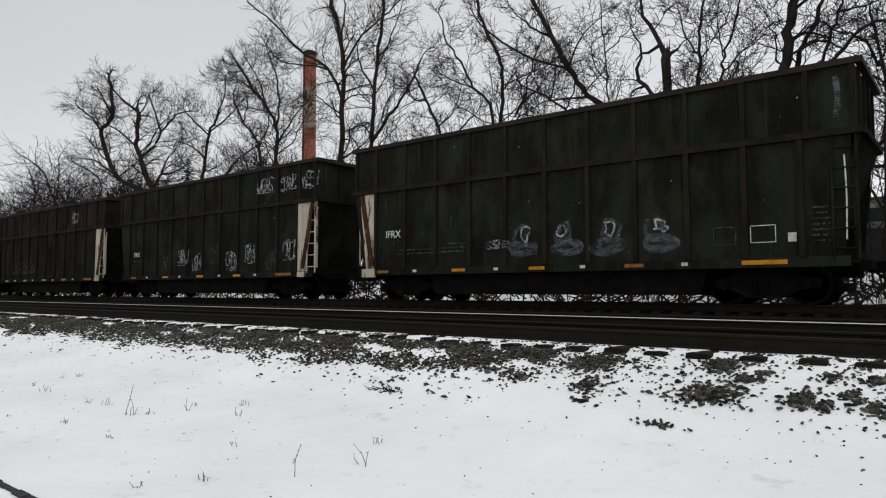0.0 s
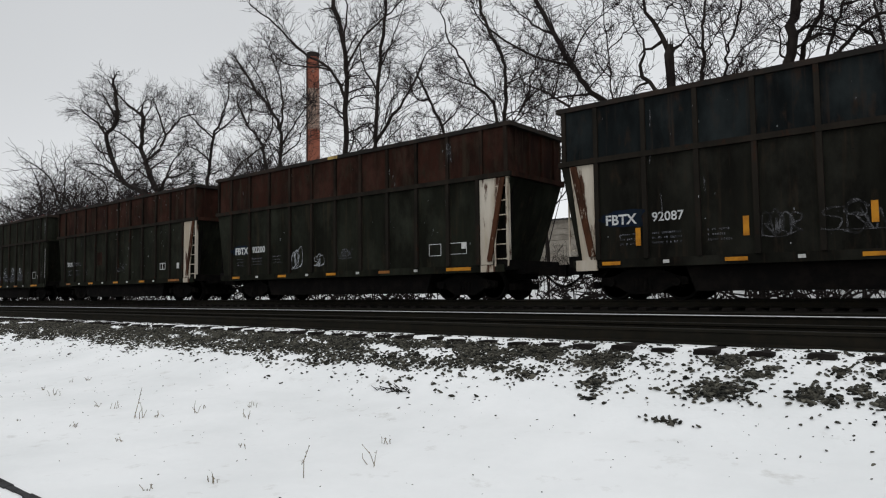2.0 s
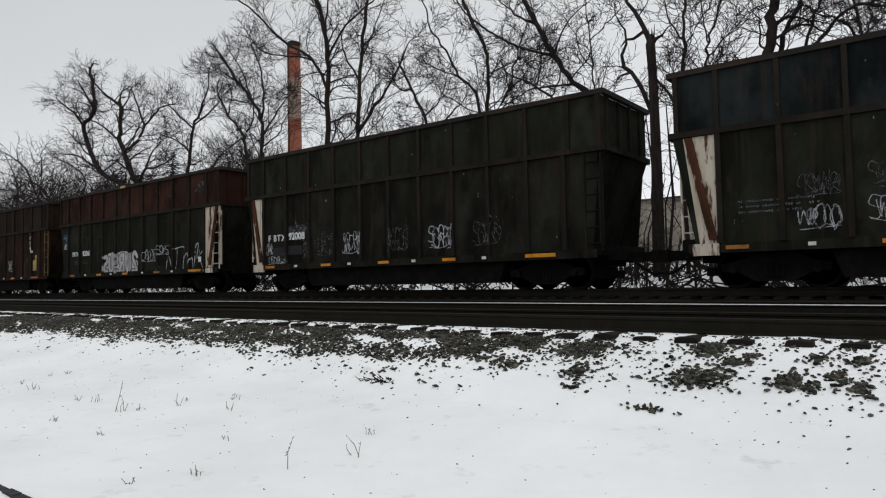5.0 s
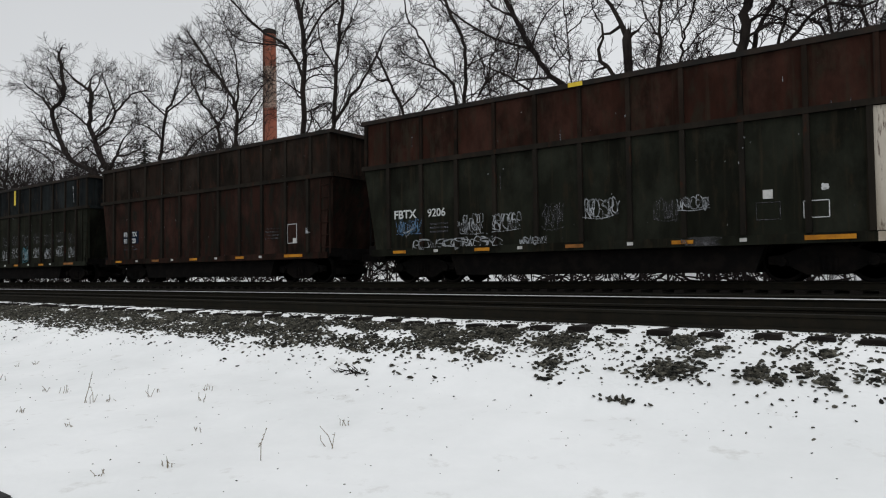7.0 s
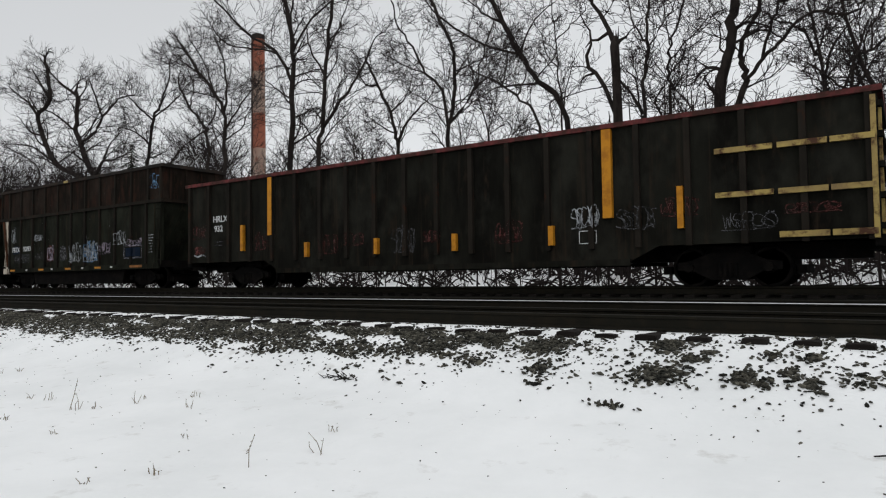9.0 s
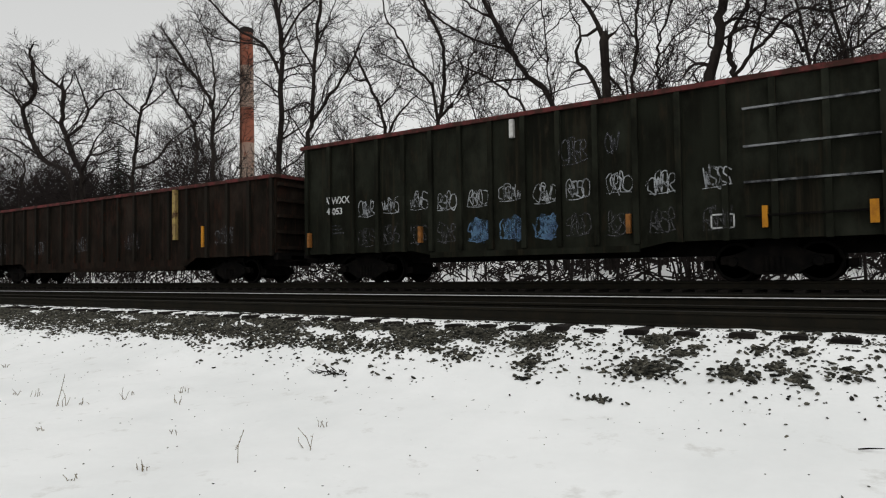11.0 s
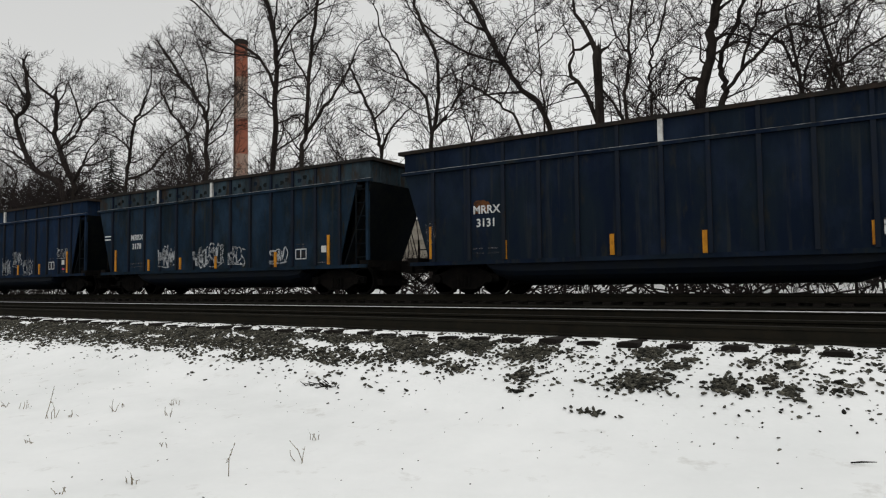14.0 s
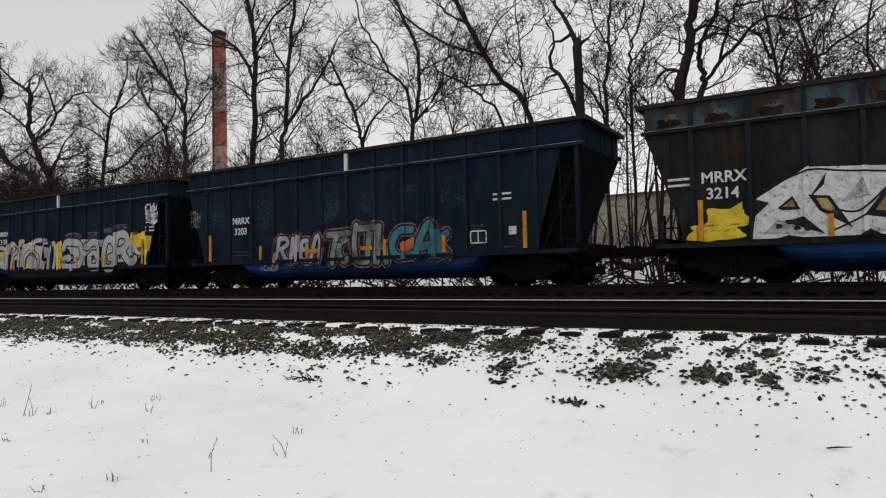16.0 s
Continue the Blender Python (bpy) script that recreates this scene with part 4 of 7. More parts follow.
def build_brush():
    """Low bare scrub along the far side of the tracks."""
    rng = random.Random(77)
    mb = MB()
    for i in range(1500):
        x, y = 9 - 104 * rng.random() ** 1.1, rng.uniform(22.5, 44)
        z = ground_z(x, y)
        h = rng.uniform(.4, 2.4)
        p = Vector((x, y, z))
        d = Vector((rng.gauss(0, .35), rng.gauss(0, .3), 1))
        for k in range(rng.randint(2, 5)):
            e = p + Vector((d.x + rng.gauss(0, .3), d.y + rng.gauss(0, .3), 1)) * h * rng.uniform(.6, 1)
            mid = p.lerp(e, .5) + Vector((rng.gauss(0, .1), 0, 0))
            mb.tube([tuple(p), tuple(mid), tuple(e)], [.016, .011, .004], 3, cap=False)
            for j in range(3):
                q = mid.lerp(e, rng.random())
                mb.tube([tuple(q), tuple(q + Vector((rng.gauss(0, .3), rng.gauss(0, .2), rng.uniform(.1, .4))))], [.007, .003], 3, cap=False)
    for i in range(7000):     # thick low undergrowth at the foot of the trees
        x, y = 12 - 112 * rng.random() ** 1.15, rng.uniform(23.5, 34)
        if noise.noise((x * .42, y * .3, 21.0)) < rng.uniform(-.3, .32):
            continue
        z = ground_z(x, y)
        h = rng.uniform(.12, .55) * rng.uniform(.6, 1.2)
        lx = rng.gauss(0, 2.0) * h
        mb.tube([(x, y, z), (x + lx * .4, y, z + h * .6), (x + lx, y, z + h)], [.05, .042, .018], 3, cap=False)
    for i in range(34):        # saplings with side twigs
        x, y = 9 - 24 * rng.random(), rng.uniform(25, 30)
        z = ground_z(x, y)
        h = rng.uniform(2.5, 6.5)
        top = (x + rng.gauss(0, .5), y, z + h)
        mb.tube([(x, y, z), (x + rng.gauss(0, .15), y, z + h * .5), top], [.045, .032, .008], 4, cap=False)
        for j in range(16):
            f = rng.uniform(.2, 1)
            q = Vector((x, y, z)).lerp(Vector(top), f)
            e = q + Vector((rng.gauss(0, .6), rng.gauss(0, .4), rng.uniform(.2, 1.0)))
            mb.tube([tuple(q), tuple(q.lerp(e, .5) + Vector((0, 0, -.06))), tuple(e)], [.016, .011, .004], 3, cap=False)
            for u in range(3):
                g = q.lerp(e, rng.uniform(.3, 1))
                mb.tube([tuple(g), tuple(g + Vector((rng.gauss(0, .3), rng.gauss(0, .2), rng.uniform(0, .45))))], [.008, .004], 3, cap=False)
    for i in range(12):        # thin poles by the building
        x, y = rng.uniform(-11.5, -5.5), rng.uniform(24, 29)
        z = ground_z(x, y)
        mb.tube([(x, y, z), (x + rng.gauss(0, .2), y, z + 3.5), (x + rng.gauss(0, .4), y, z + rng.uniform(6, 8))], [.07, .055, .02], 5, cap=False)
    for i in range(140):       # fallen sticks and thin saplings
        x, y = rng.uniform(-80, 9), rng.uniform(23, 30)
        z = ground_z(x, y)
        mb.tube([(x, y, z), (x + rng.gauss(0, .3), y, z + 2), (x + rng.gauss(0, .6), y, z + rng.uniform(3, 7))], [.04, .028, .008], 4, cap=False)
    solid("scrub", mb, M_TWIG, "tangled bare scrub and saplings growing beyond the tracks", "scrub", "stuff")


# ---- far buildings ----
def build_chimney():
    x, y, top, r = -144.3, 120.0, 66.8, 1.7
    ob = thing("factory_chimney", pose(x, y, 0), "tall factory chimney with faded red and white bands", "chimney")
    levels = [(0, M_RED), (22, M_WHITE_OLD), (36, M_RED), (45.5, M_WHITE_OLD), (57, M_RED), (top, None)]
    for (z0, m), (z1, _) in zip(levels, levels[1:]):
        part("band", MB().tube([(0, 0, z0), (0, 0, z1)], [r * (1.30 - .30 * z0 / top), r * (1.30 - .30 * z1 / top)], 24).mesh("band"), m, ob, "red painted band" if m == M_RED else "faded whitish band")
    part("rim", MB().tube([(0, 0, top - .8), (0, 0, top + .5)], [r * 1.05, r * 1.05], 24), M_RIM, ob)
    ladder = MB().box(-.25, -.2, -r * 1.3, -r * 1.2, 2, top).box(.2, .25, -r * 1.3, -r * 1.2, 2, top)
    part("ladder", ladder, M_STEEL, ob)


def build_building():
    ob = thing("trackside_building", pose(-9, 46, 0.2), "long pale sided industrial building with a dark green canopy", "building")
    wall = MB().box(-27, 9, 0, 12, 0, 5.6)
    part("wall", wall, M_SIDING, ob)
    for i in range(12):
        part("siding_course", MB().box(-27.02, 7.4, -.05, -.002, .2 + i * .43, .2 + i * .43 + .38), M_SIDING, ob)
    part("roof", MB().box(-27.4, 7.6, -.25, 12.4, 5.6, 5.72), M_ROOF, ob, "flat dark roof edge")
    tall = MB().box(7.4, 22, -.4, 14, 0, 6.6)
    part("wing", tall, M_SIDING, ob, "taller pale wing")
    part("wing_roof", MB().prism([(7.0, 6.6), (22.4, 6.6), (14.5, 9.4)], -.8, 14.4), M_ROOF, ob)
    part("awning", MB().prism([(3.6, 4.3), (6.4, 4.3), (6.4, 5.0), (3.6, 5.0)], -1.0, -.06), M_AWNING, ob, "dark green canopy over an opening")
    part("awning", MB().prism([(5.6, 4.1), (7.2, 4.1), (6.9, 4.9), (5.9, 4.9)], -1.4, -.45), M_AWNING, ob, "dark green canopy over an opening")
    # Dark slab on the wall stands in for the unlit inside.
    part("doorway", MB().box(3.7, 6.0, -.12, -.055, .3, 3.9), M_DOORDARK, ob, "dark open doorway")


# ---- weeds and road edge ----
WEEDS = [(-8.52, 4.17, 0.39), (-9.89, 4.34, 0.10), (-9.56, 4.43, 0.13), (-8.44, 4.24, 0.19), (-8.29, 4.35, 0.10), (-7.99, 4.70, 0.16), (-8.10, 4.89, 0.07), (-7.12, 4.87, 0.11), (-7.53, 5.21, 0.09), (-4.58, 3.70, 0.27), (-4.33, 4.30, 0.19), (-5.37, 2.76, 0.06), (-5.13, 3.20, 0.09), (-12.73, 5.11, 0.08), (-12.58, 5.31, 0.08), (-8.72, 3.54, 0.07), (-5.94, 4.06, 0.06), (-4.74, 4.83, 0.08), (-7.36, 3.46, 0.05), (-9.86, 3.29, 0.04), (-11.69, 4.43, 0.13), (-12.38, 4.51, 0.09)]


def build_weeds():
    rng = random.Random(3)
    for x, y, h in WEEDS:
        z = ground_z(x, y) - .01
        ob = thing("dry_weed", pose(x, y, z), "dry straw-coloured weed stalk poking through snow" if h > .15 else "low dry tuft of weed stems poking through snow", "weed", "dry weeds in the snow")
        tall = h > .24
        tops = []
        for k in range(1 if tall else rng.randint(3, 6)):
            mb = MB()
            foot = Vector((0, 0, 0)) if k == 0 else Vector((rng.gauss(0, .05), rng.gauss(0, .03), 0))
            top = foot + Vector((rng.gauss(0, .03 if tall else .35 * h), rng.gauss(0, .2 * h), h * (1 if k == 0 else rng.uniform(.35, .9))))
            mid = foot.lerp(top, .5) + Vector((rng.gauss(0, .06 * h), rng.gauss(0, .06 * h), .06 * h))
            mb.tube([tuple(foot), tuple(mid), tuple(top)], [.0045, .0035, .0018], 4)
            part("stalk", mb, M_STRAW, ob)
            tops.append((mid, top))
        side = MB()
        for k in range(14 if tall else 5):       # dry leaf scraps and seed knots along the stems
            mid, top = tops[k % len(tops)]
            q = mid.lerp(top, rng.uniform(-.6 if tall else .2, 1))
            side.tube([tuple(q), tuple(q + Vector((rng.gauss(0, .012), rng.gauss(0, .01), rng.uniform(-.012, .016))))], [.0045, .002], 3)
        part("seed_head", side, M_STRAW, ob)
    mb = MB()
    for k in range(26):
        x, y = -6.15 + rng.gauss(0, .14), 6.45 + rng.gauss(0, .05)
        z = ground_z(x, y)
        mb.tube([(x, y, z), (x + rng.gauss(0, .1), y + rng.gauss(0, .04), z + rng.uniform(.01, .06))], [.008, .003], 4)
    solid("dead_tuft", mb, M_TIE, "dark flattened tuft of dead stems on the snow", "tuft")
    x, y = -0.25, 6.05
    z = ground_z(x, y)
    st = MB().tube([(x - .02, y - .02, z + .01), (x + .05, y, z + .02), (x + .15, y + .01, z + .03)], [.006, .007, .003], 5)
    solid("stick", st, M_TIE, "short dark stick lying on snow", "stick")
    mb = MB()
    for i in range(70):      # broken strip of bare asphalt at the road's edge
        x = -14 + i * .2
        w = .035 + .02 * noise.noise((x * 2, 0, 0))
        y = 2.09 + .03 * noise.noise((x * .8, 1, 0))
        z = ground_z(x, y) + .012
        mb.box(x, x + .2, y - w, y + w, z - .03, z + .006 * rng.random())
    solid("road_edge", mb, M_ASPHALT, "dark bare strip of asphalt at the road's snowy edge", "", "structure")


exec_order = [build_ground, build_tracks, build_stones, build_trees, build_brush, build_chimney, build_building, build_weeds]
for fn in exec_order:
    fn()
broken_tree(-10.9, 30.0)
spruce(-74, 43, 15.3)


# ---- freight cars ----
SPEED = 21.22              # metres a second, towards -x
HALF = 1.52                # half a car's width
WHEEL_R = 0.457
CARS = []
WHEELSETS = []
SHARED = {}


def shared(key, build):
    if key not in SHARED:
        SHARED[key] = build()
    return SHARED[key]


def text_mesh(s, size, fat=0.0, wide=1.0, shear=0.0):
    cu = bpy.data.curves.new("lettering", "FONT")
    cu.body, cu.size, cu.extrude, cu.offset, cu.shear, cu.resolution_u = s, size, 0.002, fat, shear, 3
    tmp = bpy.data.objects.new("lettering", cu)
    me = bpy.data.meshes.new_from_object(tmp)
    bpy.data.objects.remove(tmp)
    bpy.data.curves.remove(cu)
    # stand upright, facing -y
    me.transform(Matrix(((wide, 0, 0, 0), (0, 0, -1, 0), (0, 1, 0, 0), (0, 0, 0, 1))))
    return me


RIBS = {}


def drape(me, car):
    """Lets paint run over the ribs: cut at each rib's edges, and bring the strip on the rib forward."""
    ribs, depth = RIBS.get(car.name, ((), 0))
    xs = [v.co.x for v in me.vertices]
    if not xs:
        return me
    lo, hi = min(xs), max(xs)
    hit = [r for r in ribs if lo - .06 < r < hi + .06]
    if not hit:
        return me
    bm = bmesh.new()
    bm.from_mesh(me)
    for r in hit:
        for e in (r - .064, r - .062, r + .062, r + .064):
            bmesh.ops.bisect_plane(bm, geom=bm.verts[:] + bm.edges[:] + bm.faces[:], plane_co=(e, 0, 0), plane_no=(1, 0, 0), dist=1e-5)
    for v in bm.verts:
        if any(abs(v.co.x - r) < .0625 for r in hit):
            v.co.y -= depth + .001
    bm.to_mesh(me)
    bm.free()
    return me


def paint_part(name, me, mat, car, label="", m=None):
    if isinstance(me, MB):
        me = me.mesh(name)
    if m is not None:
        me.transform(m)
    return part(name, drape(me, car), mat, car, label)


def poly(car, pts, mat, y=0.0, name="paint_shape", label="flat sprayed shape"):
    k = len(pts)
    mb = MB().add([(x, -HALF - .009 - y, z) for x, z in pts], [tuple(range(k))])
    paint_part(name, mb, mat, car, label)


def lettering(car, s, x, z, size, mat=None, fat=0.004, wide=1.0, y=0.0, name="lettering", shear=0.0):
    paint_part(name, text_mesh(s, size, fat, wide, shear), mat or M_LETTER, car, "", pose(x, -HALF - 0.008 - y, z))


def bars(car, x, z, w, lines, mat=None, size=0.05, gap=0.12):
    """Small print too far off to be read."""
    rng = random.Random(int(x * 100 + z * 7))
    mb = MB()
    for i in range(lines):
        q = x
        end = x + w * rng.uniform(.7, 1)
        while q < end:
            l = rng.uniform(.022, .04)
            mb.box(q, q + l, -HALF - .011, -HALF - .006, z - i * gap, z - i * gap + size)
            q += l + (.02 if rng.random() < .8 else .07)
    ob = part("small_print", mb, mat or M_GHOST, car, "rows of small worn stencilling")
    ob["kind"] = "stuff"


def ribbon(mb, pts, width, y=0.0):
    """A flat stroke along points (x, z) on the car's side."""
    k = len(pts)
    vs, fs = [], []
    for i, (x, z) in enumerate(pts):
        x0, z0 = pts[max(i - 1, 0)]
        x1, z1 = pts[min(i + 1, k - 1)]
        dx, dz = x1 - x0, z1 - z0
        d = math.hypot(dx, dz) or 1.0
        nx, nz = -dz / d * width / 2, dx / d * width / 2
        vs += [(x + nx, -HALF - .009 - y, z + nz), (x - nx, -HALF - .009 - y, z - nz)]
    for i in range(k - 1):
        fs.append((2 * i, 2 * i + 1, 2 * i + 3, 2 * i + 2))
    mb.add(vs, fs)


def scrawl(car, x, z, w, h, seed, mat, width=0.04, loops=5, name="graffiti", y=0.0):
    """A quick unreadable tag: round loops, hooks and zigzags run together."""
    rng = random.Random(seed)
    mb = MB()
    loops = int(loops * 1.2) + 1
    width = width * .66
    cell = w / loops
    for k in [*range(loops), *range(1, loops, 3)]:
        cx, cz = x + cell * (k + .5), z + h * rng.uniform(.42, .58)
        rx, rz = cell * rng.uniform(.5, .85), h * rng.uniform(.36, .5)
        kind = rng.randint(0, 3)
        if kind == 0:          # a loop
            a0 = rng.uniform(0, 6.28)
            pts = [(cx + rx * math.cos(a0 + a * .85), cz + rz * math.sin(a0 + a * .85)) for a in range(9)]
        elif kind == 1:        # an s-hook
            pts = [(cx + rx, cz + rz * .8), (cx - rx * .3, cz + rz), (cx - rx * .8, cz + rz * .3), (cx + rx * .6, cz - rz * .2), (cx + rx * .4, cz - rz), (cx - rx, cz - rz * .8)]
        elif kind == 2:        # a zigzag
            pts = [(cx - rx, cz + rz * .7), (cx - rx * .4, cz - rz), (cx, cz + rz * .5), (cx + rx * .4, cz - rz * .8), (cx + rx, cz + rz)]
        else:                  # a stem with a bow
            pts = [(cx - rx * .6, cz - rz), (cx - rx * .5, cz + rz * .9), (cx + rx * .5, cz + rz), (cx + rx * .6, cz + rz * .1), (cx - rx * .4, cz), (cx + rx, cz - rz)]
        pts = [(a + rng.gauss(0, .012 + rx * .08), b + rng.gauss(0, .012 + rz * .08)) for a, b in pts]
        ribbon(mb, curve_pts(pts), width * rng.uniform(.7, 1.15), y + .0004 * k)
    if loops > 2:
        ribbon(mb, curve_pts([(x - .02, z + h * rng.uniform(-.05, .1)), (x + w * .5, z + h * rng.uniform(-.1, .05)), (x + w * 1.02, z + h * rng.uniform(-.02, .2))]), width * .7, y + .003)
    paint_part(name, mb, mat, car, "unreadable spray-painted tag")["kind"] = "stuff"


def stroke(car, ctrl, width, mat, name="graffiti", label="spray-painted line", y=0.0, smooth=True):
    mb = MB()
    ribbon(mb, curve_pts(ctrl) if smooth else ctrl, width, y)
    paint_part(name, mb, mat, car, label)


def bubble(car, lines, width, fill, edge=None, halo=None, rim=.07, label="spray-painted bubble letters with dark outlines", y=0.0):
    """Fat round letters: broad strokes with round ends, an outline behind them and a thin halo behind that."""
    layers = [("letter_outline", edge or M_OUTLINE, width + 2 * rim, .006), ("letter_fill", fill, width, .011)]
    if halo:
        layers.insert(0, ("letter_halo", halo, width + 2 * rim + .09, .002))
    for nm, mat, w, dy in layers:
        mb = MB()
        for k, ctrl in enumerate(lines):
            pts = curve_pts(ctrl, 5)
            lift = y + dy + .00035 * k
            ribbon(mb, pts, w, lift)
            for x, z in (pts[0], pts[-1]):
                mb.add([(x + w / 2 * math.cos(a * .5236), -HALF - .0092 - lift, z + w / 2 * math.sin(a * .5236)) for a in range(12)], [tuple(range(12))])
        paint_part(nm, mb, mat, car, label if nm == "letter_fill" else "")


def blob(car, x, z, w, h, mat, seed, y=0.002, name="paint_patch", label="uneven patch of spray paint"):
    rng = random.Random(seed)
    n = 40
    ph = [rng.uniform(0, 6.28) for _ in range(3)]
    vs = [(x + w / 2, -HALF - .008 - y, z + h / 2)]
    for i in range(n):
        a = 2 * math.pi * i / n
        r = 1 + .10 * math.sin(3 * a + ph[0]) + .07 * math.sin(5 * a + ph[1]) + .05 * math.sin(9 * a + ph[2])
        c, s = math.cos(a), math.sin(a)
        q = (abs(c) ** 4 + abs(s) ** 4) ** -.25
        vs.append((x + w / 2 + w / 2.3 * r * c * q, -HALF - .008 - y, z + h / 2 + h / 2.3 * r * s * q))
    mb = MB().add(vs, [(0, 1 + i, 1 + (i + 1) % n) for i in range(n)])
    paint_part(name, mb, mat, car, label)


def plate(car, x, z, w, h, mat, name="reflector", label="", y=0.0):
    part(name, MB().box(x, x + w, -HALF - .016 - y, -HALF - .001, z, z + h), mat, car, label)


def frame_box(car, x, z, w, h, mat=None, t=.02, name="stencil_box"):
    mb = MB()
    for a in ((x, x + w, z, z + t), (x, x + w, z + h - t, z + h), (x, x + t, z, z + h), (x + w - t, x + w, z, z + h)):
        mb.box(a[0], a[1], -HALF - .011, -HALF - .006, a[2], a[3])
    part(name, mb, mat or M_LETTER, car, "white stencilled box")


def wheelset_mesh():
    mb = MB()
    for s in (-1, 1):
        y = s * .7175
        prof = [(0, .10, .12), (.02, .12, .14), (.02, .30, .10), (.035, .40, .10), (.065, .40, .12), (.065, .457, .12)]
        mb.tube([(0, y - .07 * s, 0), (0, y - .06 * s, 0), (0, y - .06 * s, 0), (0, y - .02 * s, 0), (0, y + .07 * s, 0), (0, y + .07 * s, 0), (0, y + .035 * s, 0), (0, y + .045 * s, 0), (0, y + .12 * s, 0), (0, y + .12 * s, 0)],
                [.02, .485, .485, .457, .455, .39, .34, .16, .13, .02], 24)
        for a in range(3):      # chalk marks on the wheel's face
            c, d = math.cos(a * 2.1), math.sin(a * 2.1)
            mb.box(.28 * c - .02, .28 * c + .02, y + .05 * s - .004, y + .05 * s + .004, .28 * d - .02, .28 * d + .02)
    mb.tube([(0, -.9, 0), (0, .9, 0)], [.08, .08], 10)
    return mb.mesh("wheelset")


def side_frame_mesh():
    mb = MB()
    for s in (-1, 1):
        y0, y1 = (s * 1.0 - .08, s * 1.0 + .08)
        mb.prism([(-1.15, .40), (-.75, .36), (-.38, .16), (.38, .16), (.75, .36), (1.15, .40), (1.15, .58), (.85, .62), (.4, .80), (-.4, .80), (-.85, .62), (-1.15, .58)], y0, y1)
        for wx in (-.875, .875):
            mb.tube([(wx, s * 1.0, .457), (wx, s * 1.17, .457)], [.13, .11], 10)
        for wx in (-.18, -.06, .06, .18):
            mb.tube([(wx, s * 1.08, .24), (wx, s * 1.08, .56)], [.05, .05], 8)
    mb.box(-.2, .2, -1.05, 1.05, .40, .72)
    return mb.mesh("side_frame")


def coupler_mesh():
    mb = MB()
    mb.box(-.75, .05, -.11, .11, .72, .98)
    mb.prism([(-.98, .68), (-.72, .68), (-.72, 1.02), (-.98, 1.02)], -.2, .16)
    mb.tube([(.1, -.45, .85), (-.25, -.45, .55), (-.6, -.42, .38), (-.95, -.4, .42)], [.03, .03, .03, .03], 6)
    mb.box(-.1, .25, -.9, .9, .78, .98)
    return mb.mesh("coupler")


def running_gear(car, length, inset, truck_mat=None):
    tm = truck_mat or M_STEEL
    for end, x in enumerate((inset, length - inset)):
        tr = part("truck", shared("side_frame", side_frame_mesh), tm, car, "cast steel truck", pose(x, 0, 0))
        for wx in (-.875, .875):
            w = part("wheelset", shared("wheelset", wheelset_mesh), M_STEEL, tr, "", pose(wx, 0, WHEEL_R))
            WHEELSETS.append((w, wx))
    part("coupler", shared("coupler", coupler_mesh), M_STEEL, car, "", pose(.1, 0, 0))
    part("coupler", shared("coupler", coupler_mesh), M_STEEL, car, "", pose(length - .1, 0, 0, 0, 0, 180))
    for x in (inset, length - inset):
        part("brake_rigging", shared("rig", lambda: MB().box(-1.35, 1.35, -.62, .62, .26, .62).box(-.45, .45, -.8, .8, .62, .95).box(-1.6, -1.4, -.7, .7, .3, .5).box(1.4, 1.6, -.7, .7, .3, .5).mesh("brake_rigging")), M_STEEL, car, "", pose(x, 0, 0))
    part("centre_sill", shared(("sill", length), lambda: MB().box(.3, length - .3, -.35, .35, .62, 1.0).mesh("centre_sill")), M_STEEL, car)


def ladder_mesh(z0, z1, w, n):
    mb = MB()
    for x in (0, w):
        mb.tube([(x, 0, z0), (x, 0, z1)], [.03, .03], 6)
    for i in range(n):
        z = z0 + (z1 - z0) * (i + .5) / n
        mb.tube([(0, 0, z), (w, 0, z)], [.018, .018], 5)
    return mb.mesh("ladder")


def ladder(car, x, z0, z1, w, n, mat, y=-HALF + .05):
    part("ladder", shared(("lad", z0, z1, w, n), lambda: ladder_mesh(z0, z1, w, n)), mat, car, "", pose(x, y, 0))


def new_car(x0, label, name="hopper_car", group="cars of the passing freight train"):
    car = thing(name, pose(x0, 17.72, .15), label, "freight car", group)
    CARS.append((car, x0))
    return car


def load(car, length, z, mat):
    def build():
        rng = random.Random(8)
        mb = MB()
        n, k = 26, 6
        vs = [(.25 + (length - .5) * i / n, -HALF + .12 + (2 * HALF - .24) * j / k, z - .18 + (.30 * math.sin(math.pi * j / k) + rng.uniform(-.06, .1)) * (1 if 0 < i < n else .2)) for i in range(n + 1) for j in range(k + 1)]
        fs = [(i * (k + 1) + j, (i + 1) * (k + 1) + j, (i + 1) * (k + 1) + j + 1, i * (k + 1) + j + 1) for i in range(n) for j in range(k)]
        return mb.add(vs, fs).mesh("load")
    part("load", shared(("load", length, z), build), mat, car, "heaped refuse load just below the rim")


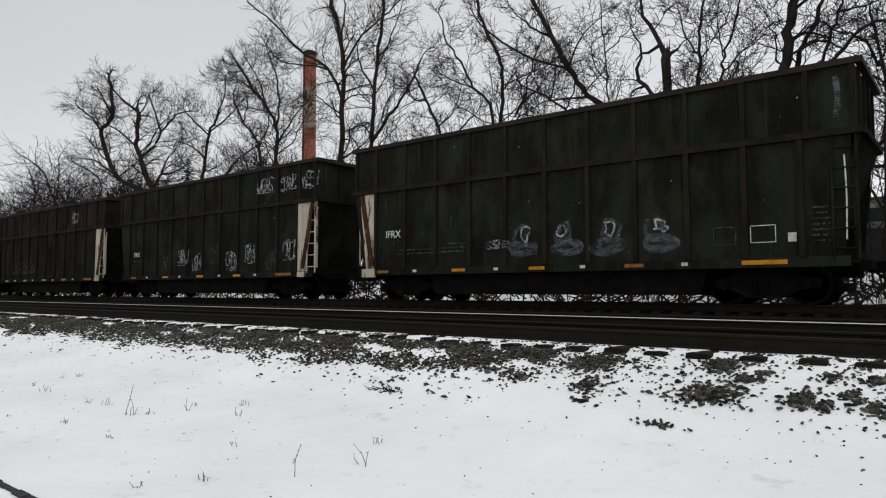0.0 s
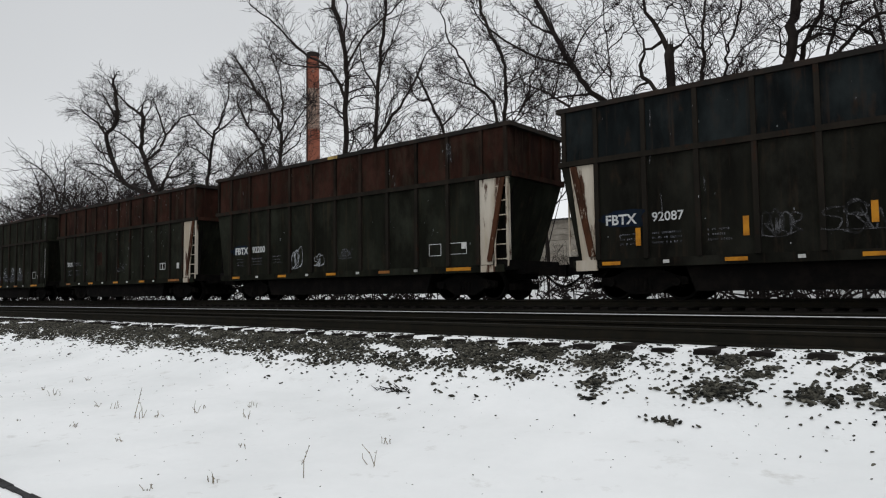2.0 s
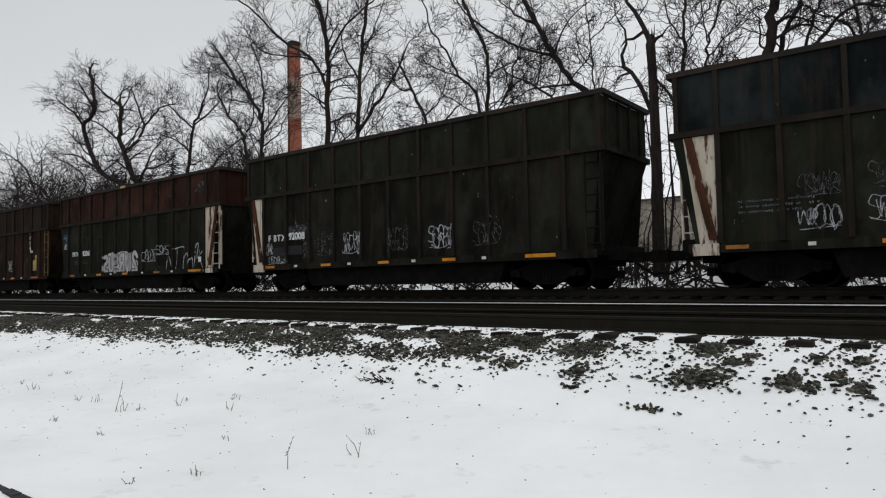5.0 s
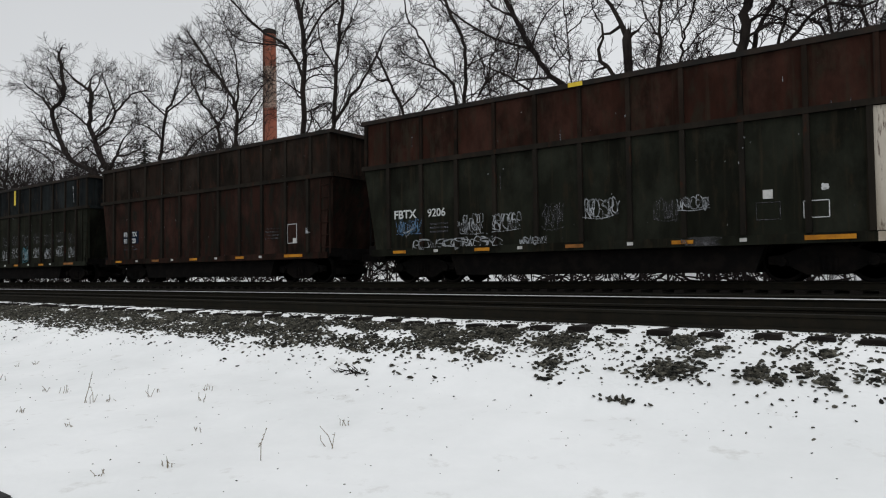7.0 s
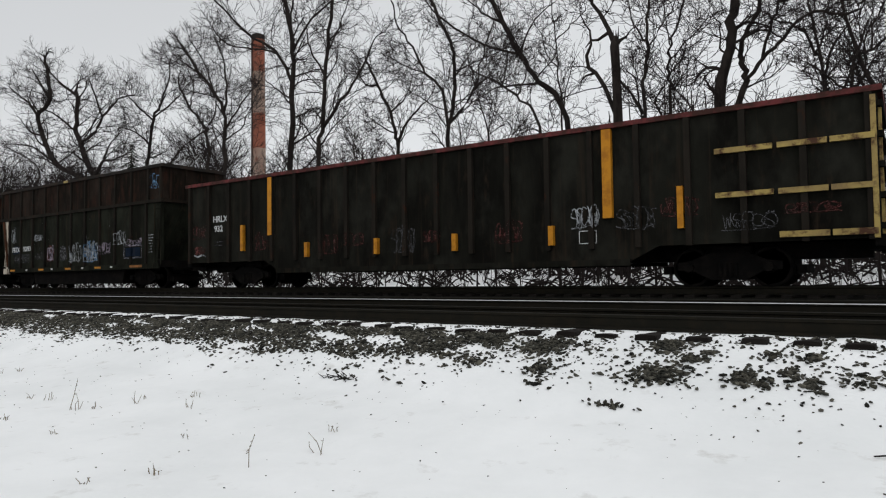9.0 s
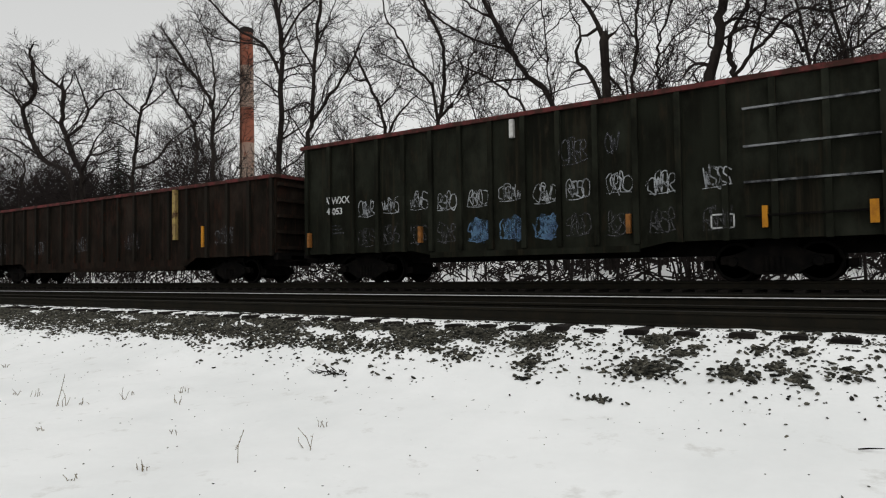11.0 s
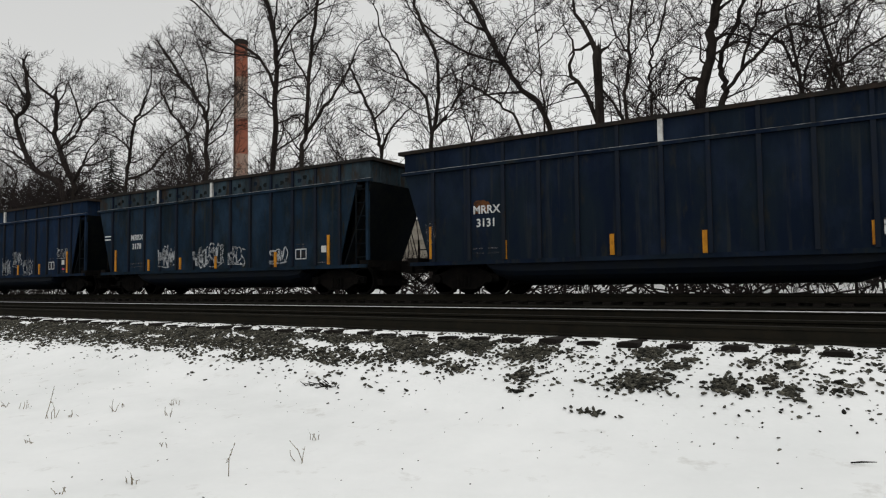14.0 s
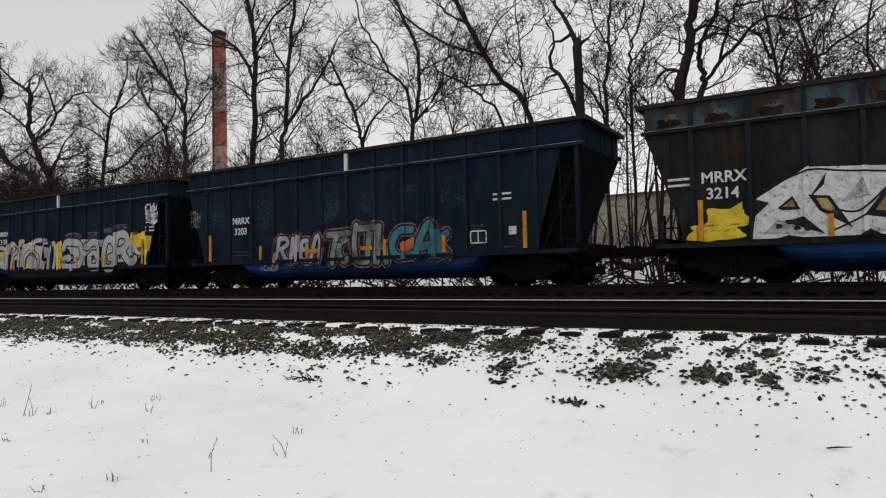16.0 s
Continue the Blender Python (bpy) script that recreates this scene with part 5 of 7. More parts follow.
def flecks(car, x0, x1, z0, z1, count, seed, mat=None):
    """Chips and splashes of pale paint stuck to the sheets."""
    rng = random.Random(seed)
    mb = MB()
    for k in range(count):
        x, z = rng.uniform(x0, x1), rng.uniform(z0, z1)
        w, h = rng.uniform(.010, .034), rng.uniform(.015, .07) * (1 if rng.random() < .8 else 2.2)
        q = [(x, z), (x + w * rng.uniform(.6, 1), z + h * rng.uniform(-.1, .3)), (x + w * rng.uniform(.5, 1.2), z + h), (x + w * rng.uniform(-.3, .4), z + h * rng.uniform(.6, 1))]
        mb.add([(a, -HALF - .010 - .0003 * k, b) for a, b in q], [(0, 1, 2, 3)])
    paint_part("paint_flecks", mb, mat or M_SPRAY, car, "scattered flecks of pale paint")["kind"] = "stuff"


def net_scraps(car, x0, x1, count, seed, top):
    """Torn red load netting caught along the rim."""
    rng = random.Random(seed)
    mb = MB()
    for k in range(count):
        x = rng.uniform(x0, x1)
        w, h = rng.uniform(.06, .35), rng.uniform(.02, .07)
        y = -HALF + rng.uniform(-.04, .12)
        mb.add([(x, y, top - .01), (x + w, y + .03, top - .01), (x + w * .7, y, top + h), (x + w * .3, y + .02, top + h * .8), (x + w * .5, y + .08, top)], [(0, 1, 2, 3), (1, 4, 2), (4, 0, 3), (4, 3, 2)])
    part("netting_scraps", mb, M_REDNET, car, "torn red netting along the rim")["kind"] = "stuff"


# tall hopper with a riveted-on upper extension
TOPZ, BELTZ, SILLZ = 5.24, 3.62, 0.86
F_LEN = 15.2


def tall_hopper(x0, lower, upper, label, white_left=False, white_right=False, seed=1, rim=None, length=F_LEN, ladder_mat=None):
    car = new_car(x0, label)
    L = length
    rng = random.Random(seed)
    RIBS[car.name] = ([min(1.10 + 1.305 * i, L - 1.2) for i in range(11)], .085)
    right = L - 1.15 if white_right else L - .16
    taper = .42
    for s, nm in ((-1, "side_sheet"), (1, "side_sheet")):
        y0, y1 = (-HALF, -HALF + .04) if s < 0 else (HALF - .04, HALF)
        part(nm, shared(("fs", s, L, white_right), lambda: MB().prism([(taper + .1, SILLZ + .18), (right - (0 if white_right else .25), SILLZ + .18), (right, BELTZ), (.05, BELTZ)], y0, y1).mesh(nm)), lower, car)
        part("upper_side_sheet", shared(("fu", s, L), lambda: MB().box(.12, L - .12, y0, y1, BELTZ + .14, TOPZ - .12).mesh("upper_side_sheet")), upper, car)
        part("belt_rail", shared(("fb", s, L), lambda: MB().box(0, L, -HALF - .10 if s < 0 else HALF - .02, -HALF + .02 if s < 0 else HALF + .10, BELTZ, BELTZ + .14).mesh("belt_rail")), M_RIB, car)
        part("side_sill", shared(("fl", s, L), lambda: MB().box(.35, L - .3, -HALF - .03 if s < 0 else HALF - .05, -HALF + .05 if s < 0 else HALF + .03, SILLZ - .02, SILLZ + .2).mesh("side_sill")), lower, car)
        rib_lo = shared(("frl", s), lambda: MB().box(-.06, .06, -HALF - .085 if s < 0 else HALF - .001, -HALF + .001 if s < 0 else HALF + .085, SILLZ + .2, BELTZ).mesh("rib"))
        rib_up = shared(("fru", s), lambda: MB().box(-.055, .055, -HALF - .07 if s < 0 else HALF - .001, -HALF + .001 if s < 0 else HALF + .07, BELTZ + .14, TOPZ - .12).mesh("rib"))
        for i in range(11):
            x = 1.10 + 1.305 * i
            if x < L - .5:
                part("rib", rib_lo, M_RIB, car, "", pose(min(x, L - 1.2), 0, 0))
                part("rib", rib_up, M_RIB if upper is not M_RUSTUP else M_DARKBRN, car, "", pose(x, 0, 0))
        part("rib", rib_up, M_RIB if upper is not M_RUSTUP else M_DARKBRN, car, "", pose(.16, 0, 0))
        part("rib", rib_up, M_RIB if upper is not M_RUSTUP else M_DARKBRN, car, "", pose(L - .16, 0, 0))
    # top rim all round
    def rim_mesh():
        mb = MB()
        mb.box(-.04, L + .04, -HALF - .09, -HALF + .05, TOPZ - .13, TOPZ)
        mb.box(-.04, L + .04, HALF - .05, HALF + .09, TOPZ - .13, TOPZ)
        mb.box(-.04, .10, -HALF + .05, HALF - .05, TOPZ - .13, TOPZ)
        mb.box(L - .10, L + .04, -HALF + .05, HALF - .05, TOPZ - .13, TOPZ)
        return mb.mesh("top_rim")
    part("top_rim", shared(("frim", L), rim_mesh), rim or M_RIM, car, "grimy steel rim")

    def ends(which):
        mb = MB()
        xx = .12 if which == 0 else L - .16
        mb.box(xx, xx + .04, -HALF + .04, HALF - .04, BELTZ + .14, TOPZ - .12)
        o = -.05 if which == 0 else .05
        for k in range(4):
            y = -HALF + .4 + k * .75
            mb.box(min(xx + .02, xx + .02 + o * 1.6), max(xx + .02, xx + .02 + o * 1.6), y - .05, y + .05, BELTZ + .14, TOPZ - .12)
        return mb.mesh("upper_end_sheet")

    def slope(which):
        mb = MB()
        if which == 0:
            mb.slab((.10, HALF - .05, BELTZ), (.10, -HALF + .05, BELTZ), (.85, -HALF + .05, 1.1), (.85, HALF - .05, 1.1), .05)
        else:
            mb.slab((L - .10, -HALF + .05, BELTZ), (L - .10, HALF - .05, BELTZ), (L - 1.0, HALF - .05, 1.1), (L - 1.0, -HALF + .05, 1.1), .05)
        return mb.mesh("slope_sheet")
    for w in (0, 1):
        part("upper_end_sheet", shared(("fe", w, L), lambda: ends(w)), upper, car)
        part("slope_sheet", shared(("fsl", w, L), lambda: slope(w)), lower, car)
        xx = 0 if w == 0 else L - .14
        part("end_belt", shared(("feb", w, L), lambda: MB().box(xx - .06, xx + .20, -HALF + .02, HALF - .02, BELTZ, BELTZ + .14).mesh("end_belt")), upper, car)
        xs = .32 if w == 0 else L - .40
        part("end_sill", shared(("fes", w, L), lambda: MB().box(xs - .12, xs + .2, -HALF + .02, HALF - .02, .90, 1.18).mesh("end_sill")), M_STEEL, car)
    # corner posts at the ladder end
    part("corner_post", shared(("fcp", L), lambda: MB().box(L - .22, L - .12, -HALF, -HALF + .10, 1.18, BELTZ).mesh("corner_post")), M_WHITE if white_right else lower, car)
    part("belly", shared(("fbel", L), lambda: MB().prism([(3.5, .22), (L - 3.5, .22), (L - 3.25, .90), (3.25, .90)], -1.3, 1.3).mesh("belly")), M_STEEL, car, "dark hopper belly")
    ladder(car, L - .60, 1.0, BELTZ - .05, .46, 6, ladder_mat or (M_WHITE if white_right else lower), -HALF - .02)
    ladder(car, .18, 1.15, BELTZ - .1, .36, 6, M_WHITE if white_left else M_STEEL, -HALF + .12)
    if white_right:
        part("end_panel", MB().prism([(L - 1.14, SILLZ + .18), (L - .72, SILLZ + .18), (L - .30, BELTZ - .01), (L - 1.14, BELTZ - .01)], -HALF - .02, -HALF + .03), M_WHITE, car, "white end panel streaked with rust")
        # Added near-black sheet that keeps the gap behind the ladder dark.
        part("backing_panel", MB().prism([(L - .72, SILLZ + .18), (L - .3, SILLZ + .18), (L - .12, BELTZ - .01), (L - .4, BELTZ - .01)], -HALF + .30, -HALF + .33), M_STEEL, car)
        part("step_plate", MB().box(L - 1.12, L - .62, -HALF - .05, -HALF + .02, .84, 1.04), M_WHITE, car)
        part("end_brace", MB().slab((L - .36, -HALF - .03, BELTZ - .02), (L - .20, -HALF - .03, BELTZ - .02), (L - .72, -HALF - .03, 1.15), (L - .88, -HALF - .03, 1.15), .05), M_RUSTBRACE, car, "slanting brace eaten by brown rust")
    if white_left:
        part("end_panel", MB().prism([(.62, SILLZ + .18), (1.04, SILLZ + .18), (1.04, BELTZ - .01), (.30, BELTZ - .01)], -HALF - .02, -HALF + .03), M_WHITE, car, "white end panel streaked with rust")
        part("end_brace", MB().slab((.34, -HALF - .03, BELTZ - .02), (.52, -HALF - .03, BELTZ - .02), (1.02, -HALF - .03, 1.15), (.84, -HALF - .03, 1.15), .05), M_RUSTBRACE, car, "slanting brace eaten by brown rust")
        part("step_plate", MB().box(.45, 1.05, -HALF - .06, -HALF + .02, .78, 1.06), M_WHITE, car)
    running_gear(car, L, 2.1)
    load(car, L, TOPZ, M_LOAD)
    # amber strips and white tabs along the sill
    for i, x in enumerate((1.25, 4.3, 7.1, 9.9)):
        plate(car, x + rng.uniform(-.1, .1), SILLZ + .05, .50, .09, M_REFLECT if rng.random() < .75 else M_REFLECTOR_DULL, y=.03)
    plate(car, L - 2.45, SILLZ + .05, .95, .10, M_REFLECT if rng.random() < .6 else M_REFLECTOR_DULL, y=.03)
    for x in (2.9, 5.8, 8.7, 11.3):
        plate(car, x + rng.uniform(-.15, .15), SILLZ + .06, .15, .08, M_WHITETAB, "reflector_tab", y=.03)
    # weather streaks down the sheets
    for k in range(4):
        x = rng.uniform(1.5, L - 1.5)
        z = rng.uniform(2.0, 5.0)
        h = rng.uniform(.2, .5)
        stroke(car, [(x, z), (x + rng.uniform(-.03, .03), z - h / 2), (x + rng.uniform(-.04, .04), z - h)], rng.uniform(.015, .035), M_SPRAYDIM, "paint_run", "thin pale paint run")
    flecks(car, 1.2, L - 1.2, 1.2, TOPZ - .3, 16, seed * 7 + 3)
    flecks(car, 1.2, L - 1.2, 1.0, TOPZ - .3, 40, seed * 7 + 4, M_SPRAYDIM)
    return car


# blue hopper with sloping ends
M_TOP, M_BELT, M_LEN = 4.32, 3.58, 15.55


def belly_mesh(L):
    mb = MB()
    n = 14
    rings = ((2.85, .30), (3.05, .75), (3.5, 1.0), (L - 3.9, 1.0), (L - 3.4, .75), (L - 3.2, .30))
    verts = []
    for x, f in rings:
        for i in range(n + 1):
            a = math.pi * i / n
            verts.append((x, -1.42 * math.cos(a), .87 - .62 * f * math.sin(a) ** .7))
    faces = []
    for k in range(len(rings) - 1):
        for i in range(n):
            p = k * (n + 1) + i
            faces.append((p, p + 1, p + n + 2, p + n + 1))
    faces.append(tuple(range(n, -1, -1)))
    faces.append(tuple((len(rings) - 1) * (n + 1) + i for i in range(n + 1)))
    mb.add(verts, faces)
    return mb.mesh("belly")


STRIPS = ((1.26, 1.0, .95), (3.85, .99, .48), (6.0, .99, .48), (9.15, .99, .48), (11.25, .99, .5), (13.78, 1.02, .98))


def blue_hopper(x0, lower, upper, label, seed=1, tab=True, belly=None, length=M_LEN, rim=None, strips=STRIPS):
    car = new_car(x0, label)
    L = length
    rng = random.Random(seed)
    ribs = [1.16, 2.38] + [3.48 + 1.071 * i for i in range(11)]
    RIBS[car.name] = ([x for x in ribs if x < L - 1.2], .075)
    for s in (-1, 1):
        y0, y1 = (-HALF, -HALF + .04) if s < 0 else (HALF - .04, HALF)
        part("side_sheet", shared(("ms", s, L), lambda: MB().prism([(.98, .97), (L - 1.42, .97), (L - .66, M_BELT), (.12, M_BELT)], y0, y1).mesh("side_sheet")), lower, car)
        part("upper_side_sheet", shared(("mu", s, L), lambda: MB().box(.10, L - .10, y0, y1, M_BELT + .08, M_TOP - .10).mesh("upper_side_sheet")), upper, car)
        part("belt_rail", shared(("mb", s, L), lambda: MB().box(.02, L - .02, -HALF - .09 if s < 0 else HALF - .02, -HALF + .02 if s < 0 else HALF + .09, M_BELT, M_BELT + .08).mesh("belt_rail")), lower, car)
        part("side_sill", shared(("ml", s, L), lambda: MB().box(.3, L - .25, -HALF - .04 if s < 0 else HALF - .05, -HALF + .05 if s < 0 else HALF + .04, .86, .97).mesh("side_sill")), lower, car)
        rib_up = shared(("mru", s), lambda: MB().box(-.045, .045, -HALF - .06 if s < 0 else HALF - .001, -HALF + .001 if s < 0 else HALF + .06, M_BELT + .08, M_TOP - .10).mesh("rib"))
        rib_lo = shared(("mrl", s), lambda: MB().box(-.05, .05, -HALF - .075 if s < 0 else HALF - .001, -HALF + .001 if s < 0 else HALF + .075, .97, M_BELT).mesh("rib"))
        for x in ribs:
            part("rib", rib_up, M_BLUERIB, car, "", pose(x, 0, 0))
            if x < L - 1.2:
                part("rib", rib_lo, M_BLUERIB, car, "", pose(x, 0, 0))

    def rim_mesh():
        mb = MB()
        mb.box(-.08, L + .08, -HALF - .10, -HALF + .05, M_TOP - .10, M_TOP)
        mb.box(-.08, L + .08, HALF - .05, HALF + .10, M_TOP - .10, M_TOP)
        mb.box(-.08, .10, -HALF + .05, HALF - .05, M_TOP - .10, M_TOP)
        mb.box(L - .10, L + .08, -HALF + .05, HALF - .05, M_TOP - .10, M_TOP)
        return mb.mesh("top_rim")
    part("top_rim", shared(("mrim", L), rim_mesh), rim or M_RIM, car, "grimy steel rim")

    def ends(which):
        xx = .10 if which == 0 else L - .14
        mb = MB().box(xx, xx + .04, -HALF + .04, HALF - .04, M_BELT, M_TOP - .10)
        o = -.07 if which == 0 else .07
        for k in range(3):
            y = -HALF + .5 + k * 1.0
            mb.box(min(xx + .02, xx + .02 + o), max(xx + .02, xx + .02 + o), y - .05, y + .05, M_BELT, M_TOP - .1)
        return mb.mesh("upper_end_sheet")

    def slope(which):
        mb = MB()
        if which == 0:
            mb.slab((.12, HALF - .05, M_BELT), (.12, -HALF + .05, M_BELT), (1.15, -HALF + .05, 1.0), (1.15, HALF - .05, 1.0), .05)
        else:
            mb.slab((L - .12, -HALF + .05, M_BELT), (L - .12, HALF - .05, M_BELT), (L - 1.25, HALF - .05, 1.0), (L - 1.25, -HALF + .05, 1.0), .05)
        return mb.mesh("slope_sheet")
    for w in (0, 1):
        part("upper_end_sheet", shared(("me", w, L), lambda: ends(w)), upper, car)
        part("slope_sheet", shared(("msl", w, L), lambda: slope(w)), M_ENDDARK, car, "blue-black sloping end sheet")
        xs = .30 if w == 0 else L - .45
        part("end_sill", shared(("mes", w, L), lambda: MB().box(xs - .12, xs + .25, -HALF + .02, HALF - .02, .88, 1.10).mesh("end_sill")), M_STEEL, car)
    part("corner_post", shared(("mcp", L), lambda: MB().box(L - .30, L - .20, -HALF, -HALF + .10, 1.1, M_BELT).mesh("corner_post")), lower, car)
    # Near-black sheet added in the recess so the open end stays dark.
    part("recess_plate", shared(("mrp", L), lambda: MB().prism([(L - 1.44, .98), (L - 1.0, .98), (L - .2, M_BELT), (L - .7, M_BELT)], -HALF + .34, -HALF + .37).mesh("recess_plate")), M_STEEL, car, "dark sheet added in the end recess")
    part("snow_line", shared(("msn", L), lambda: MB().box(.05, L - .05, -HALF - .088, -HALF - .005, M_BELT + .081, M_BELT + .094).mesh("snow_line")), M_SNOWLINE, car, "thin line of snow on the belt rail")
    ladder(car, L - .72, .98, M_BELT, .46, 6, M_ENDDARK, -HALF + .04)
    ladder(car, .45, 1.05, 1.65, .35, 1, M_STEEL, -HALF + .2)
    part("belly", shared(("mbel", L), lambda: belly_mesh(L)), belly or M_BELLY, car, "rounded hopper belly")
    running_gear(car, L, 1.9)
    load(car, L, M_TOP - .1, M_LOAD)
    for x, z, h in strips:
        plate(car, x, z, .11, h, M_REFLECT, label="amber upright strip", y=.02)
    if tab:
        plate(car, ribs[6] - .06, M_BELT + .085, .12, M_TOP - M_BELT - .16, M_WHITETAB, "white_marker", "white painted rib face", .06)
    frame_box(car, 12.16, 1.2, .52, .36, None, .035)
    for q in (12.24, 12.46):
        plate(car, q, 1.27, .14, .2, M_OUTLINE, "stencil_bar")
    plate(car, 12.40, 1.24, .03, .28, M_LETTER, "stencil_bar")
    plate(car, 13.36, 1.40, .22, .22, M_WHITETAB, "white_card", "white routing card")
    bars(car, 13.2, 1.06, .5, 1, None, .035)
    bars(car, 12.2, 1.68, .5, 2, M_SPRAYDIM, .04, .09)
    return car


def gondola(x0, length, top, lower, label, ribs, yellow=True, seed=3, cut=True):
    """A straight-sided gondola with ribs; the sides rise over the trucks."""
    car = new_car(x0, label, "gondola_car")
    L = length
    zb, zc = (.60, 1.0) if cut else (.80, .96)
    RIBS[car.name] = ([.25 + (L - .5) * i / ribs for i in range(ribs + 1)], .11)
    for s in (-1, 1):
        y0, y1 = (-HALF, -HALF + .05) if s < 0 else (HALF - .05, HALF)
        part("side_sheet", MB().prism([(.1, zc), (4.6, zc), (5.4, zb), (L - 5.4, zb), (L - 4.6, zc), (L - .1, zc), (L - .1, top - .1), (.1, top - .1)], y0, y1), lower, car)
        rib = MB().box(-.07, .07, -HALF - .11 if s < 0 else HALF - .001, -HALF + .001 if s < 0 else HALF + .11, zc - .02, top - .12).mesh("rib")
        for i in range(ribs + 1):
            part("rib", rib, M_RIB if lower is not M_GREENBLK else lower, car, "", pose(.25 + (L - .5) * i / ribs, 0, 0))
        part("side_sill", MB().box(5.3, L - 5.3, -HALF - .07 if s < 0 else HALF - .02, -HALF + .02 if s < 0 else HALF + .07, zb - .06, zb + .1), lower, car)
    for w in (0, 1):
        xx = .1 if w == 0 else L - .16
        end = part("end_sheet", MB().box(xx, xx + .06, -HALF + .05, HALF - .05, 1.0, top - .1), lower, car)
        mb = MB()
        o = -.1 if w == 0 else .16
        for k in range(5):
            z = 1.2 + k * (top - 1.6) / 4
            mb.box(min(xx, xx + o), max(xx, xx + o), -HALF + .06, HALF - .06, z, z + .12)
        part("end_corrugation", mb, lower, end)
        part("end_sill", MB().box(xx - .06, xx + .16, -HALF, HALF, .84, 1.08), M_STEEL, car)
    rim = MB().box(0, L, -HALF - .12, -HALF + .06, top - .12, top).box(0, L, HALF - .06, HALF + .12, top - .12, top)
    rim.box(0, .14, -HALF + .06, HALF - .06, top - .12, top).box(L - .14, L, -HALF + .06, HALF - .06, top - .12, top)
    part("top_rim", rim, M_RIMRED, car, "grimy steel rim")
    running_gear(car, L, 3.15 if cut else 2.4)
    load(car, L, top, M_REDNET)
    if yellow:
        for x, z, h, w in ((4.93, 1.9, 2.08, .2), (17.5, 1.74, 2.24, .24)):
            plate(car, x, z, w, h, M_REFLECT, "yellow_stripe", "upright yellow stripe", .115)
        for x, z, h in ((3.42, 1.38, .96), (6.80, 1.07, .5), (9.93, 1.07, .5), (12.9, 1.07, .5), (15.98, 1.11, .52), (19.33, 1.39, 1.0)):
            plate(car, x, z, .14, h, M_REFLECT, label="amber upright strip", y=.115)
        for z, hh in ((1.08, .13), (2.03, .12), (3.04, .12)):
            for x, w in ((20.2, 1.2), (21.5, .95), (22.5, .8)):
                if z < 1.5 and x < 21:
                    continue
                part("grab_bar", MB().box(x, x + w, -HALF - .16, -HALF - .05, z, z + hh), M_YBAR, car, "dirty yellow side bar")
        part("corner_post", MB().box(L - .22, L - .12, -HALF - .14, -HALF - .02, 1.0, top - .2), M_YBAR, car, "yellow end ladder post")
        ladder(car, L - .08, 1.0, top - .4, .02, 6, M_YBAR, -HALF + .3)
    return car


FB = "tall dark hopper car with rusty upper sides"


def ghost_mark(car, x, z, seed):
    """A hazy looped doodle in white spray."""
    rng = random.Random(seed)
    for k in range(4):
        a0 = rng.uniform(0, 6.28)
        cx, cz, rx, rz = x + rng.uniform(-.12, .12), z + (.18, .18, .55, .62)[k], (.42, .3, .22, .14)[k], (.16, .1, .28, .18)[k]
        pts = [(cx + rx * math.cos(a0 + a * .8) + rng.gauss(0, .03), cz + rz * math.sin(a0 + a * .8) + rng.gauss(0, .03)) for a in range(9)]
        stroke(car, pts, (.15, .12, .12, .05)[k], M_GHOST if k < 3 else M_SPRAY, "graffiti", "hazy looped spray doodle", .0008 * k)


